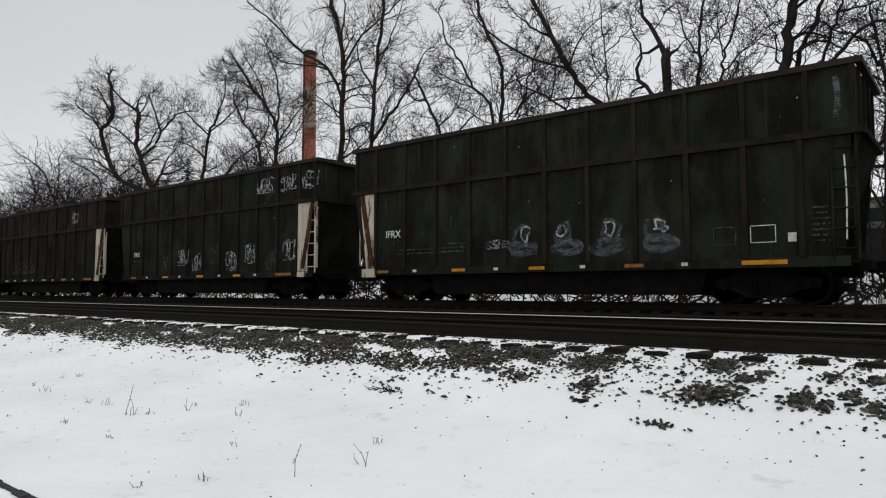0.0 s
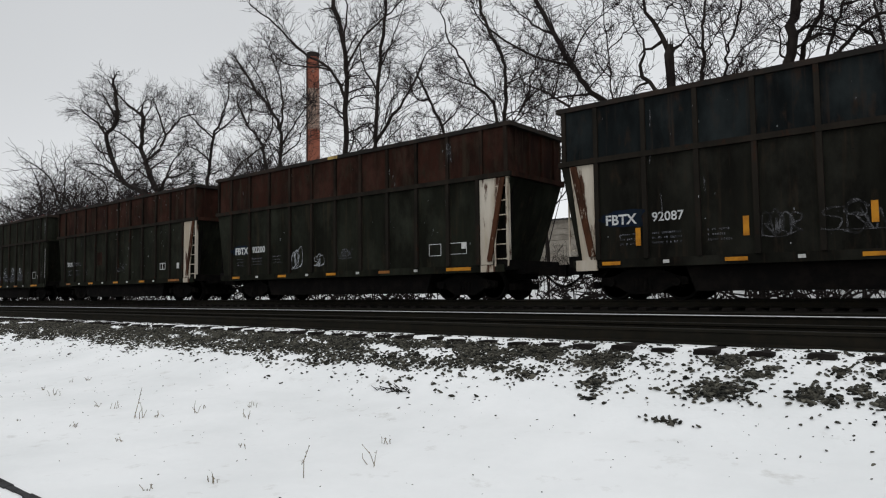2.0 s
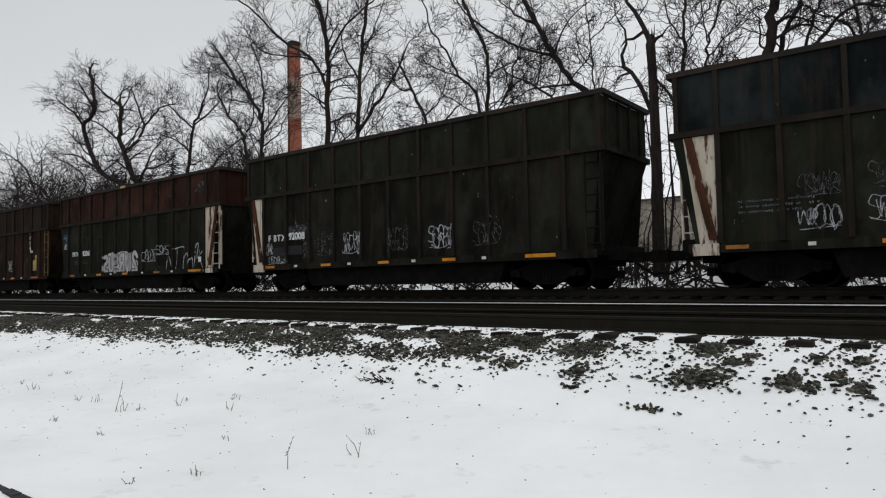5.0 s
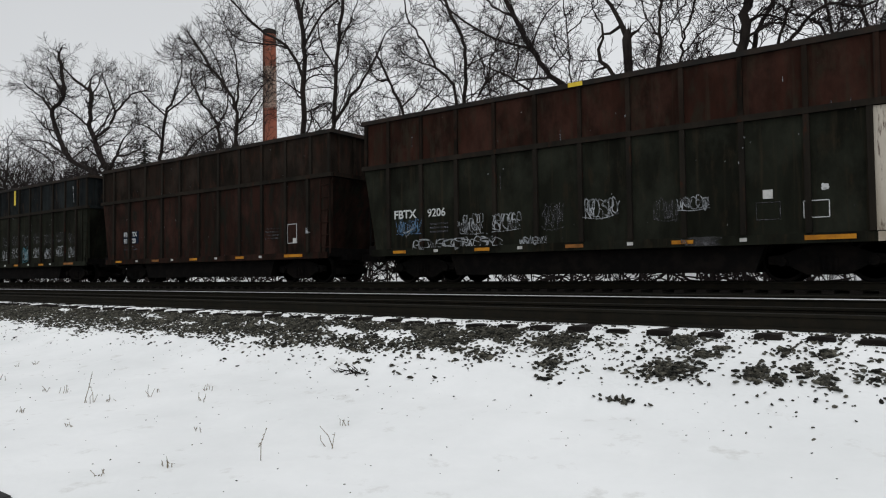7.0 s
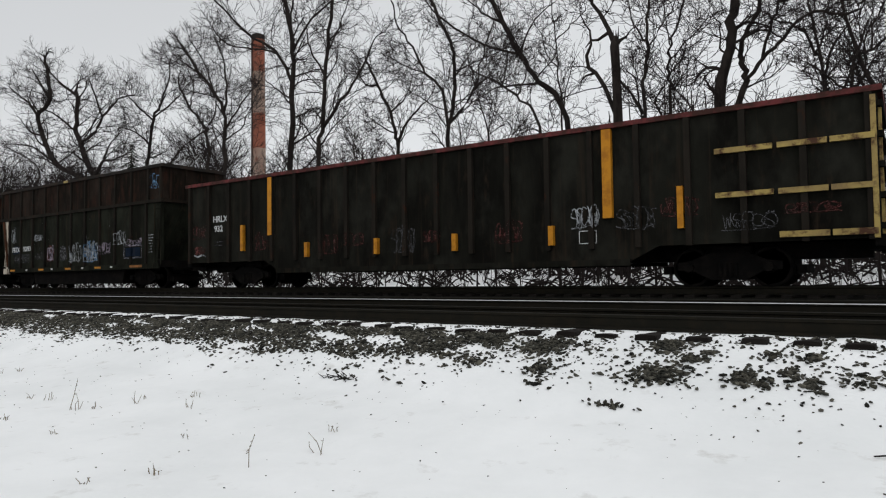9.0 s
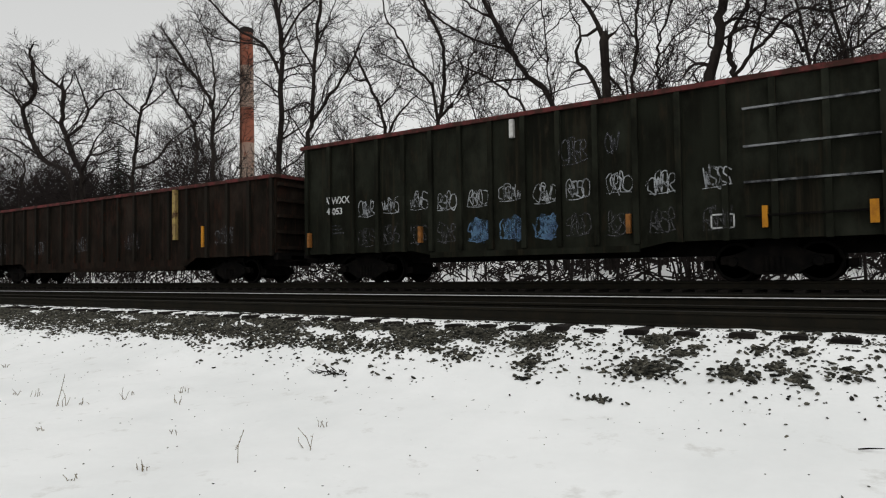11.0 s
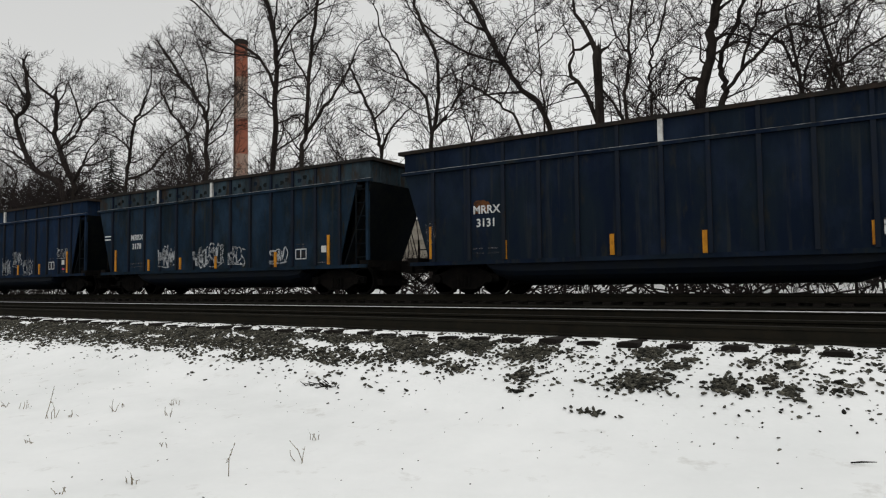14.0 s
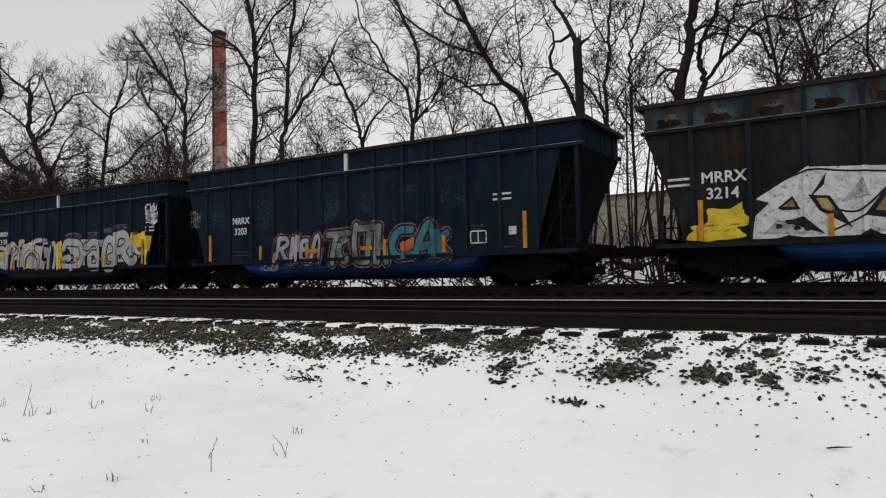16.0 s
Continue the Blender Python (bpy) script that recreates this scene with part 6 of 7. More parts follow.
def build_train():
    # leading cars, already far along the line
    for i, x in enumerate((-84.6, -67.8)):
        c = tall_hopper(x, M_BLACK, M_DARKBRN, FB + " and white ends", False, True, 60 + i)
        scrawl(c, 2, 1.5, 9, .6, 300 + i, M_SPRAYDIM, .05, 9)
    c = tall_hopper(-50.9, M_BLACK, M_DARKBRN, FB + " and a tan end", False, True, 52)
    scrawl(c, 2.5, 1.4, 4, .7, 51, M_SPRAYDIM, .06, 5)
    scrawl(c, 11.0, 4.1, .8, .6, 52, M_SPRAY, .05, 2)
    c = tall_hopper(-34.1, M_GREENBLK, M_GREENBLK, "tall black-green hopper car covered in white tags", False, True, 53)
    lettering(c, "FRX", 1.5, 1.98, .30)
    bars(c, 1.5, 1.72, 1.2, 2)
    for k, x in enumerate((4.2, 5.6, 6.8, 8.1, 9.4, 10.7, 12.1, 13.2)):
        scrawl(c, x, 1.2 + .3 * (k % 2), .8, .75, 70 + k, M_SPRAY if k % 3 else M_SPRAYDIM, .045, 3)
    for k, x in enumerate((11.6, 13.0, 14.3)):
        scrawl(c, x, 4.2, .9, .6, 90 + k, M_SPRAY, .05, 3)

    c = tall_hopper(-17.0, M_GREENBLK, M_GREENBLK, "tall black hopper car with hazy white doodles", True, False, 1)
    lettering(c, "IFRX", 1.52, 2.08, .33)
    bars(c, 2.0, 1.62, 2.4, 2, M_SPRAYDIM)
    bars(c, 4.2, 1.75, .7, 3)
    scrawl(c, 5.6, 1.55, .8, .25, 4, M_SPRAY, .03, 3)
    net_scraps(c, 6, 15, 40, 905, TOPZ)
    for k, x in enumerate((6.85, 8.25, 9.55, 10.78)):
        ghost_mark(c, x, 1.32, 20 + k)
    frame_box(c, 12.12, 1.38, .52, .42, M_SPRAYDIM, .02)
    frame_box(c, 12.94, 1.40, .54, .40)
    plate(c, 13.72, 1.40, .17, .2, M_WHITETAB, "white_card", "white routing card")
    bars(c, 14.2, 2.1, .4, 7, M_SPRAYDIM, .04, .12)
    stroke(c, [(14.72, 4.9), (14.76, 4.5), (14.72, 4.0)], .12, M_SPRAYDIM, "paint_run", "pale paint run")
    stroke(c, [(14.84, 3.2), (14.86, 2.4), (14.84, 1.4)], .03, M_LETTER, "paint_run", "pale paint run")

    c = tall_hopper(-.2, M_GREENBLK, M_RUSTUP, FB + " and white ladder", False, True, 2)
    lettering(c, "IFRX", 1.35, 1.95, .34)
    lettering(c, "92160", 2.35, 1.97, .30, M_SPRAYDIM)
    bars(c, 1.5, 1.68, .45, 3)
    bars(c, 2.4, 1.68, .7, 3)
    bars(c, 3.6, 1.68, .5, 3, M_SPRAYDIM)
    poly(c, [(5.1, 1.9), (5.78, 1.92), (5.76, 2.62), (5.12, 2.6)], M_RUSTUP, 0, "paint_patch", "square patch of brown primer")
    flecks(c, 4.0, 14, 3.9, 5.0, 30, 901)
    flecks(c, 6.5, 14, 1.4, 3.4, 30, 902)
    net_scraps(c, 9, 15, 30, 903, TOPZ)
    net_scraps(c, .2, 4, 10, 904, TOPZ)
    scrawl(c, 7.5, 1.5, .9, .4, 13, M_SPRAYDIM, .04, 4)
    frame_box(c, 11.9, 1.48, .52, .32, None, .04)
    plate(c, 12.14, 1.5, .04, .28, M_LETTER, "stencil_bar")
    plate(c, 13.45, 1.5, .2, .26, M_WHITETAB, "white_card", "white routing card")
    for x in (2.6, 5.9, 8.4):
        stroke(c, [(x, 5.0), (x + .03, 4.6), (x - .02, 4.1)], .03, M_SPRAYDIM, "paint_run", "pale paint run")

    c = tall_hopper(16.6, M_GREENBLK, M_RUSTUP, FB + " and white stencilled marks", False, True, 3)
    blob(c, 1.1, 1.85, 1.2, .45, M_NAVY, 5, -.005)
    lettering(c, "FBTX", 1.35, 1.92, .38, None, .012)
    lettering(c, "92200", 2.55, 1.95, .34, None, .008)
    bars(c, 1.5, 1.68, .5, 3)
    bars(c, 2.5, 1.68, .8, 3)
    bars(c, 3.9, 1.72, .5, 3, M_SPRAYDIM)
    scrawl(c, 5.1, 1.25, .6, .72, 31, M_SPRAY, .05, 2)
    scrawl(c, 6.42, 1.28, .55, .42, 32, M_SPRAY, .05, 2)
    scrawl(c, 7.8, 1.5, .65, .35, 33, M_GHOST, .06, 2)
    frame_box(c, 12.03, 1.40, .5, .38)
    frame_box(c, 12.85, 1.42, .69, .36)
    plate(c, 13.34, 1.58, .18, .2, M_WHITETAB, "white_card", "white routing card")
    plate(c, 7.3, TOPZ - .12, .5, .11, M_YBAR, "rim_mark", "yellow rim mark", .09)
    stroke(c, [(12.9, 4.9), (12.95, 4.3)], .12, M_SPRAYDIM, "paint_run", "pale paint run", 0, False)
    plate(c, 1.1, SILLZ + .03, .12, .12, M_SPRAYRED, "red_tab", y=.03)

    c = tall_hopper(33.4, M_BLACK, M_SLATE, "tall black hopper car splashed with white paint", True, False, 4)
    blob(c, 1.15, 1.85, 1.3, .5, M_NAVY, 6, -.005)
    lettering(c, "FBTX", 1.3, 1.95, .36, None, .008)
    lettering(c, "92087", 2.55, 1.97, .32)
    bars(c, 1.7, 1.65, .5, 3)
    bars(c, 2.55, 1.65, .75, 3)
    bars(c, 3.9, 1.65, .6, 3, M_SPRAYDIM)
    scrawl(c, 5.1, 1.45, .8, .6, 41, M_SPRAYDIM, .06, 3)
    scrawl(c, 6.3, 1.45, 2.1, .6, 42, M_SPRAYDIM, .06, 4)
    stroke(c, [(7.66, 4.75), (7.7, 4.3), (7.74, 3.85)], .09, M_SPRAY, "paint_run", "white paint splash")
    stroke(c, [(7.8, 4.8), (7.92, 4.55)], .07, M_SPRAY, "paint_run", "white paint splash", 0, False)
    for ctrl, wd in (([(7.86, 3.2), (7.94, 2.6), (8.08, 2.1), (8.2, 1.9), (8.42, 1.0)], .07), ([(8.0, 2.3), (8.1, 1.95), (8.2, 1.65)], .12), ([(8.05, 2.2), (8.12, 1.5)], .04), ([(8.3, 1.9), (8.32, 1.4)], .04)):
        stroke(c, ctrl, wd, M_SPRAY, "paint_run", "white paint splash")
    for x, z in ((2.12, 1.38), (4.70, 1.48), (7.2, 1.6), (9.8, 1.58), (12.4, 1.5)):
        plate(c, x, z, .13, .45, M_REFLECT, label="amber upright strip")
    scrawl(c, 10.05, 1.4, 1.0, .42, 43, M_SPRAYDIM, .05, 4)
    frame_box(c, 11.9, 1.3, .5, .42, M_GHOST, .025)
    frame_box(c, 12.75, 1.36, .6, .40, None, .025)
    plate(c, 13.36, 1.5, .17, .2, M_WHITETAB, "white_card", "white routing card")
    frame_box(c, 13.93, 1.15, .42, 1.1, M_GHOST, .02)
    bars(c, 13.98, 2.1, .3, 6, M_SPRAYDIM)

    c = tall_hopper(50.15, M_MAROON, M_DARKBRN, "tall maroon hopper car with rusted sides and doodled rings", False, False, 5, None, F_LEN, M_RUSTYELLOW)
    for k, (x, r) in enumerate(((2.2, .2), (3.15, .2), (4.1, .22), (4.95, .24), (5.85, .24))):
        pts = [(x + r * math.cos(a * .9 + k), 4.5 + r * 1.25 * math.sin(a * .9 + k)) for a in range(7 if k < 2 else 8)]
        stroke(c, pts, .035, M_GHOST, "graffiti", "thin looped spray ring")
    plate(c, 1.95, 1.85, .4, .58, M_NAVY, "number_panel", "dark number panel")
    plate(c, 2.5, 1.85, .85, .58, M_NAVY, "number_panel", "dark number panel")
    for s, x, z in (("FB", 1.97, 2.17), ("TX", 2.56, 2.17), ("93", 1.97, 1.88), ("004", 2.54, 1.88)):
        lettering(c, s, x, z, .29, None, .006, 1.0, .012)
    bars(c, 1.8, 1.62, .4, 3)
    bars(c, 2.45, 1.62, .5, 3, M_SPRAYDIM)
    scrawl(c, 4.1, 1.25, .6, .5, 44, M_SPRAY, .035, 4)
    scrawl(c, 6.2, 1.35, .7, .5, 45, M_SPRAY, .035, 3)
    scrawl(c, 9.3, 1.4, .75, .65, 46, M_SPRAY, .045, 3)
    for k in range(4):
        stroke(c, [(12.55, 3.7 - k * .3), (12.5, 3.5 - k * .3)], .08, M_WHITE, "paint_run", "rusty white paint run", 0, False)
    stroke(c, [(12.6, 3.3), (12.75, 2.8), (12.9, 2.4)], .12, M_WHITE, "paint_run", "rusty white paint run")
    plate(c, 12.98, 1.35, .48, .62, M_YBAR, "data_panel", "worn yellow data panel")
    plate(c, 13.25, 1.95, .22, .3, M_YBAR, "data_panel", "worn yellow data panel")
    frame_box(c, 13.02, 1.42, .38, .3, None, .03)
    bars(c, 11.9, 2.0, .5, 3, M_SPRAYDIM)
    bars(c, 2.5, 1.05, 3.2, 1, M_SPRAYDIM)

    c = tall_hopper(66.75, M_GREENBLK, M_RUSTUP, FB + " and silver graffiti", False, True, 6)
    blob(c, 1.45, 1.85, .85, .5, M_NAVY, 8, -.005)
    lettering(c, "FBTX", 1.5, 1.98, .32, M_LETTER, .006)
    lettering(c, "92060", 2.68, 1.98, .36, None, .012)
    bars(c, 1.8, 1.68, .5, 2)
    bars(c, 2.75, 1.68, .75, 2)
    scrawl(c, .45, 2.75, .45, .6, 47, M_SPRAYBLUE, .05, 2)
    scrawl(c, .5, 2.4, .5, .3, 48, M_SPRAY, .04, 3)
    blob(c, 5.0, .92, 3.5, 1.15, M_SILVER, 9, .001)
    bubble(c, [
        [(8.35, 1.75), (8.15, 1.95), (7.95, 1.75), (8.20, 1.35), (8.30, 1.08), (7.90, 1.05)],
        [(7.70, 1.85), (7.72, 1.30), (7.52, 1.06), (7.32, 1.30), (7.30, 1.80)],
        [(7.08, 1.06), (7.06, 1.90)], [(7.04, 1.88), (6.72, 1.80), (6.76, 1.50), (7.00, 1.46)], [(6.90, 1.45), (6.66, 1.08)],
        [(6.20, 1.85), (6.45, 1.82), (6.45, 1.55), (6.20, 1.40), (6.20, 1.12), (6.46, 1.08)],
        [(5.98, 1.95), (5.98, 1.30), (5.80, 1.08), (5.64, 1.30), (5.64, 1.75)],
        [(5.15, 1.80), (5.38, 1.82), (5.40, 1.55), (5.16, 1.40), (5.18, 1.12), (5.42, 1.10)],
    ], .19, M_SILVER, None, None, .045)
    for ctrl in ([(5.3, 1.25), (5.6, 1.5)], [(6.9, 1.3), (7.2, 1.6)], [(8.3, 1.3), (8.5, 1.7)]):
        stroke(c, ctrl, .05, M_PINKLINE, "graffiti", "thin coloured outline stroke", .016)
    scrawl(c, 8.9, 1.5, 1.1, .5, 49, M_SPRAY, .045, 4)
    scrawl(c, 10.2, 1.75, .9, .42, 50, M_SPRAY, .045, 3)
    scrawl(c, 10.1, 1.0, .8, .2, 57, M_SPRAYDIM, .03, 4)
    for ctrl in ([(10.8, 1.15), (11.0, 1.9), (11.3, 1.3)], [(11.4, 2.15), (12.1, 2.25), (12.3, 2.2)], [(11.75, 2.2), (11.7, 1.6), (11.55, 1.15)], [(12.2, 1.2), (12.3, 1.8), (12.7, 1.95), (12.6, 1.4), (12.9, 1.75), (13.0, 1.2)],
                 [(13.1, 1.4), (13.2, 2.2), (13.4, 2.3), (13.3, 1.7), (13.7, 2.0)], [(13.4, 2.3), (13.6, 1.5), (13.9, 1.1)]):
        stroke(c, [(x + .1, z - .22) for x, z in ctrl], .05, M_SPRAY, "graffiti", "large outlined spray letters")
    plate(c, 13.5, 1.32, .2, .22, M_WHITETAB, "white_card", "white routing card")
    plate(c, 6.9, TOPZ - .12, .45, .11, M_YBAR, "rim_mark", "yellow rim mark", .09)
    scrawl(c, 13.3, 4.35, .9, .4, 55, M_SPRAYDIM, .05, 3)

    c = tall_hopper(83.7, M_BLACK, M_GREENBLK, "tall black hopper car with a white end panel and tags", True, False, 7)
    blob(c, 2.5, 1.88, 1.1, .66, M_GHOST, 15, -.002)
    plate(c, 1.62, 1.35, .62, .34, M_OUTLINE, "number_panel", "black data panel")
    plate(c, 2.50, 1.38, .80, .34, M_OUTLINE, "number_panel", "black data panel")
    for s, x in (("F", 1.32), ("B", 1.63), ("T", 1.85), ("X", 2.10)):
        lettering(c, s, x, 1.93, .34, None, .008)
    lettering(c, "92008", 2.53, 1.95, .36, None, .012, 1.0, .006)
    lettering(c, "LD LMT", 1.70, 1.56, .13, None, .003, 1.0, .004)
    lettering(c, "LT WT", 1.70, 1.40, .13, None, .003, 1.0, .004)
    bars(c, 2.58, 1.56, .55, 2, None, .06, .15)
    scrawl(c, 1.22, 1.45, .35, .4, 148, M_SPRAY, .035, 3)
    scrawl(c, 1.35, 1.08, 1.1, .34, 149, M_SPRAY, .035, 5)
    scrawl(c, 3.32, 1.25, .3, .6, 147, M_SPRAYDIM, .05, 3)
    plate(c, 1.15, SILLZ + .06, .14, .1, M_PINKTAB, "red_tab", y=.03)
    for k, x in enumerate((4.0, 5.4, 7.5, 9.3, 11.0)):
        scrawl(c, x, 1.35, .9, .7, 140 + k, M_SPRAY if k % 2 else M_SPRAYDIM, .045, 4)
    c = tall_hopper(100.6, M_GREENBLK, M_SLATE, "tall blue-black hopper car covered in white tags", True, False, 8)
    bars(c, 1.5, 1.95, 1.8, 3)
    for k in range(9):
        for z, m in ((1.28, M_SPRAY), (2.0, M_SPRAYDIM)):
            scrawl(c, 2.75 + 1.305 * k, z + .1 * (k % 2), .75, .5, 150 + k + (40 if z > 1.5 else 0), m, .035, 4)
    scrawl(c, 8.0, 1.1, .7, .8, 158, M_CYAN, .05, 3)
    plate(c, 6.9, 4.3, .2, .8, M_YSPRAY, "yellow_mark", "yellow spray mark")
    stroke(c, [(13.6, 4.8), (13.7, 4.0)], .05, M_SPRAY, "paint_run", "white paint run", 0, False)

    c = tall_hopper(117.1, M_MAROON, M_DARKBRN, "tall maroon hopper car with dark upper sides", False, False, 9)
    plate(c, 1.85, 1.75, .5, .55, M_NAVY, "number_panel", "dark number panel")
    plate(c, 2.55, 1.75, .55, .55, M_NAVY, "number_panel", "dark number panel")
    for s, x, z in (("FB", 1.9, 2.07), ("TX", 2.6, 2.07), ("93", 1.9, 1.78), ("20", 2.6, 1.78)):
        lettering(c, s, x, z, .29, None, .006, 1.0, .012)
    bars(c, 1.95, 1.6, .4, 2)
    bars(c, 2.6, 1.6, .4, 2)
    bars(c, 11.7, 1.95, .4, 4, M_SPRAYDIM)
    bars(c, 12.1, 1.95, .4, 4, M_SPRAYDIM)
    frame_box(c, 12.9, 1.4, .5, .7, None, .025)
    plate(c, 13.2, 1.42, .16, .16, M_WHITETAB, "white_card", "white routing card")
    blob(c, 13.85, 1.7, .22, .22, M_SPRAY, 5)

    c = tall_hopper(133.7, M_GREENBLK, M_RUSTUP, FB + " and crowded tags", False, True, 10)
    lettering(c, "FBTX", 1.28, 2.0, .36, None, .008, 1.05)
    lettering(c, "9206", 2.60, 2.0, .34, None, .004)
    stroke(c, [(1.55, 1.9), (1.62, 1.65), (1.75, 1.55), (2.1, 1.7)], .05, M_SPRAY)
    stroke(c, [(1.9, 1.55), (1.75, 1.4)], .05, M_SPRAY, "graffiti", "spray-painted line", 0, False)
    bars(c, 1.7, 1.72, .55, 2, None, .05, .12)
    scrawl(c, 1.4, 1.5, 1.0, .45, 61, M_SPRAYBLUE, .05, 5)
    bars(c, 2.7, 1.75, .7, 3)
    for k, (x, z, w, h) in enumerate(((3.8, 1.4, .8, .6), (4.9, 1.45, .9, .5), (6.5, 1.45, .6, .65), (7.7, 1.65, .9, .5), (2.0, 1.02, 2.2, .28), (3.6, 1.02, 1.6, .28), (5.8, 1.05, .8, .2), (9.5, 1.5, .6, .5))):
        scrawl(c, x, z, w, h, 160 + k, M_SPRAY if k not in (2, 7) else M_SPRAYDIM, .04, 5)
    scrawl(c, 10.1, 1.72, .7, .3, 170, M_SPRAY, .045, 4)
    plate(c, 11.95, 1.85, .2, .2, M_WHITETAB, "white_card", "white routing card")
    frame_box(c, 11.8, 1.38, .5, .4, M_SPRAYDIM)
    frame_box(c, 12.74, 1.38, .5, .38)
    blob(c, 13.08, 1.95, .16, .16, M_LETTER, 3)
    blob(c, 10.1, .84, 1.0, .24, M_SPRAYDIM, 6, .03)
    plate(c, 7.35, TOPZ - .12, .4, .11, M_YSPRAY, "rim_mark", "yellow rim mark", .09)

    c = tall_hopper(150.3, M_GREENBLK, M_DARKBRN, "tall dark hopper car with coloured tags and rusted end", True, False, 11)
    blob(c, 1.3, 1.8, 1.1, .45, M_NAVY, 8, -.005)
    lettering(c, "FBTX", 1.35, 1.92, .36, None, .01)
    lettering(c, "92093", 2.6, 1.95, .34, None, .008)
    scrawl(c, 1.3, 2.45, .45, .75, 180, M_SPRAY, .05, 2)
    bars(c, 2.5, 1.72, .9, 2)
    scrawl(c, 1.6, 1.35, 1.7, .45, 181, M_SPRAYDIM, .07, 4)
    scrawl(c, 3.85, 2.45, .85, .28, 182, M_SPRAY, .035, 5)
    scrawl(c, 3.9, 1.5, .8, .3, 183, M_SPRAYDIM, .04, 4)
    blob(c, 5.1, 1.28, .85, .9, M_SPRAYRED, 7, -.003)
    frame_box(c, 5.22, 1.42, .55, .62, M_PINK, .05)
    scrawl(c, 5.3, 1.4, .5, .7, 189, M_PINK, .06, 3)
    blob(c, 6.4, 1.3, .8, .78, M_SPRAYDIM, 11, -.003)
    scrawl(c, 7.6, 1.3, .9, .85, 184, M_SPRAY, .05, 4)
    scrawl(c, 8.9, 1.25, 1.1, .9, 192, M_SPRAYBLUE, .12, 4)
    scrawl(c, 8.9, 1.25, 1.1, .9, 193, M_SPRAY, .07, 5)
    scrawl(c, 10.3, 1.6, .8, .5, 185, M_PINK, .06, 4)
    scrawl(c, 11.5, 1.95, .85, .55, 186, M_SPRAY, .05, 4)
    frame_box(c, 12.2, 1.3, 1.45, .62, M_GHOST, .08)
    poly(c, [(12.35, 1.4), (13.5, 1.4), (13.5, 1.78), (12.35, 1.78)], M_NAVY, -.003)
    scrawl(c, 12.5, 1.85, 1.1, .28, 187, M_PINK, .06, 4)
    bars(c, 14.15, 2.25, .34, 7, M_SPRAY, .04, .12)
    scrawl(c, 14.2, 4.25, .75, .6, 188, M_SPRAYBLUE, .07, 2)
    plate(c, 7.0, TOPZ - .12, .4, .11, M_YBAR, "rim_mark", "yellow rim mark", .09)

    # long gondolas
    c = gondola(167.2, 23.45, 4.12, M_BLACK, "long black gondola car with yellow stripes and bars", 19)
    lettering(c, "HRLX", 1.64, 2.55, .33, None, .008, 1.05)
    lettering(c, "932", 1.72, 2.18, .33, None, .008, 1.05)
    bars(c, 1.7, 1.75, .7, 2, M_SPRAYDIM)
    blob(c, .45, 1.3, .75, .35, M_SPRAYRED, 4)
    stroke(c, [(.45, 1.3), (.7, 1.24), (.95, 1.3), (1.2, 1.24)], .06, M_SPRAY, "graffiti", "pale spray line")
    scrawl(c, .4, 1.95, .8, .5, 190, M_SPRAYRED, .05, 3)
    for k, (x, z, w, h, m) in enumerate(((4.1, 1.4, .7, .6, M_SPRAYRED), (7.5, 1.2, .75, .6, M_SPRAYRED), (8.6, 1.4, .8, .4, M_SPRAYRED), (10.6, 1.1, .8, .8, M_SPRAYDIM), (11.8, 1.4, .6, .3, M_SPRAYRED),
                                         (14.3, 1.2, .8, .6, M_SPRAYRED), (16.62, 1.53, .7, .55, M_SPRAY), (17.85, 1.45, .9, .5, M_SPRAYDIM), (18.95, 1.7, .8, .45, M_SPRAYRED), (20.3, 1.3, 1.1, .35, M_SPRAYDIM), (21.6, 1.6, 1.0, .2, M_SPRAYRED))):
        scrawl(c, x, z, w, h, 200 + k, m, .045, 4, "graffiti", .112 if k == 99 else 0)
    frame_box(c, 16.8, 1.12, .48, .34)
    c = gondola(192.1, 23.45, 3.85, M_DARKBRN, "long rusty brown gondola car with a yellow stripe", 19, False)
    plate(c, 17.5, 1.74, .2, 2.0, M_YBAR, "yellow_stripe", "upright yellow stripe", .115)
    plate(c, 19.33, 1.4, .14, .8, M_REFLECT, label="amber upright strip", y=.115)
    for k, x in enumerate((2, 6, 10, 14, 20)):
        scrawl(c, x, 1.5, 1, .6, 220 + k, M_SPRAYDIM, .05, 4)
    c = gondola(216.8, 16.8, 4.62, M_GREENBLK, "black-green gondola car with rows of pale tags", 16, False, 5, False)
    lettering(c, "AWXX", 1.1, 2.6, .32, None, .006)
    lettering(c, "4053", 1.2, 2.25, .30, None, .006)
    bars(c, 1.15, 1.85, .7, 3)
    for k, x in enumerate((2.5, 3.5, 4.55, 5.55, 6.6, 7.65, 8.7, 9.6, 10.7, 11.75, 13.0)):
        scrawl(c, x, 2.12 + .05 * (k % 3), .62, .48, 230 + k, M_SPRAY, .045, 3)
        scrawl(c, x, 1.2, .6, .55, 250 + k, M_SPRAYBLUE if 3 < k < 7 else M_SPRAYDIM, .07 if 3 < k < 7 else .05, 3)
    for x in (6.7, 7.75, 8.8):
        blob(c, x, 1.1, .6, .75, M_SPRAYBLUE, int(x * 9), -.003)
    scrawl(c, 9.5, 3.1, .7, .6, 246, M_GHOST, .05, 3)
    scrawl(c, 10.7, 3.2, .3, .5, 247, M_GHOST, .05, 1)
    frame_box(c, 13.15, 1.22, .52, .34, None, .035)
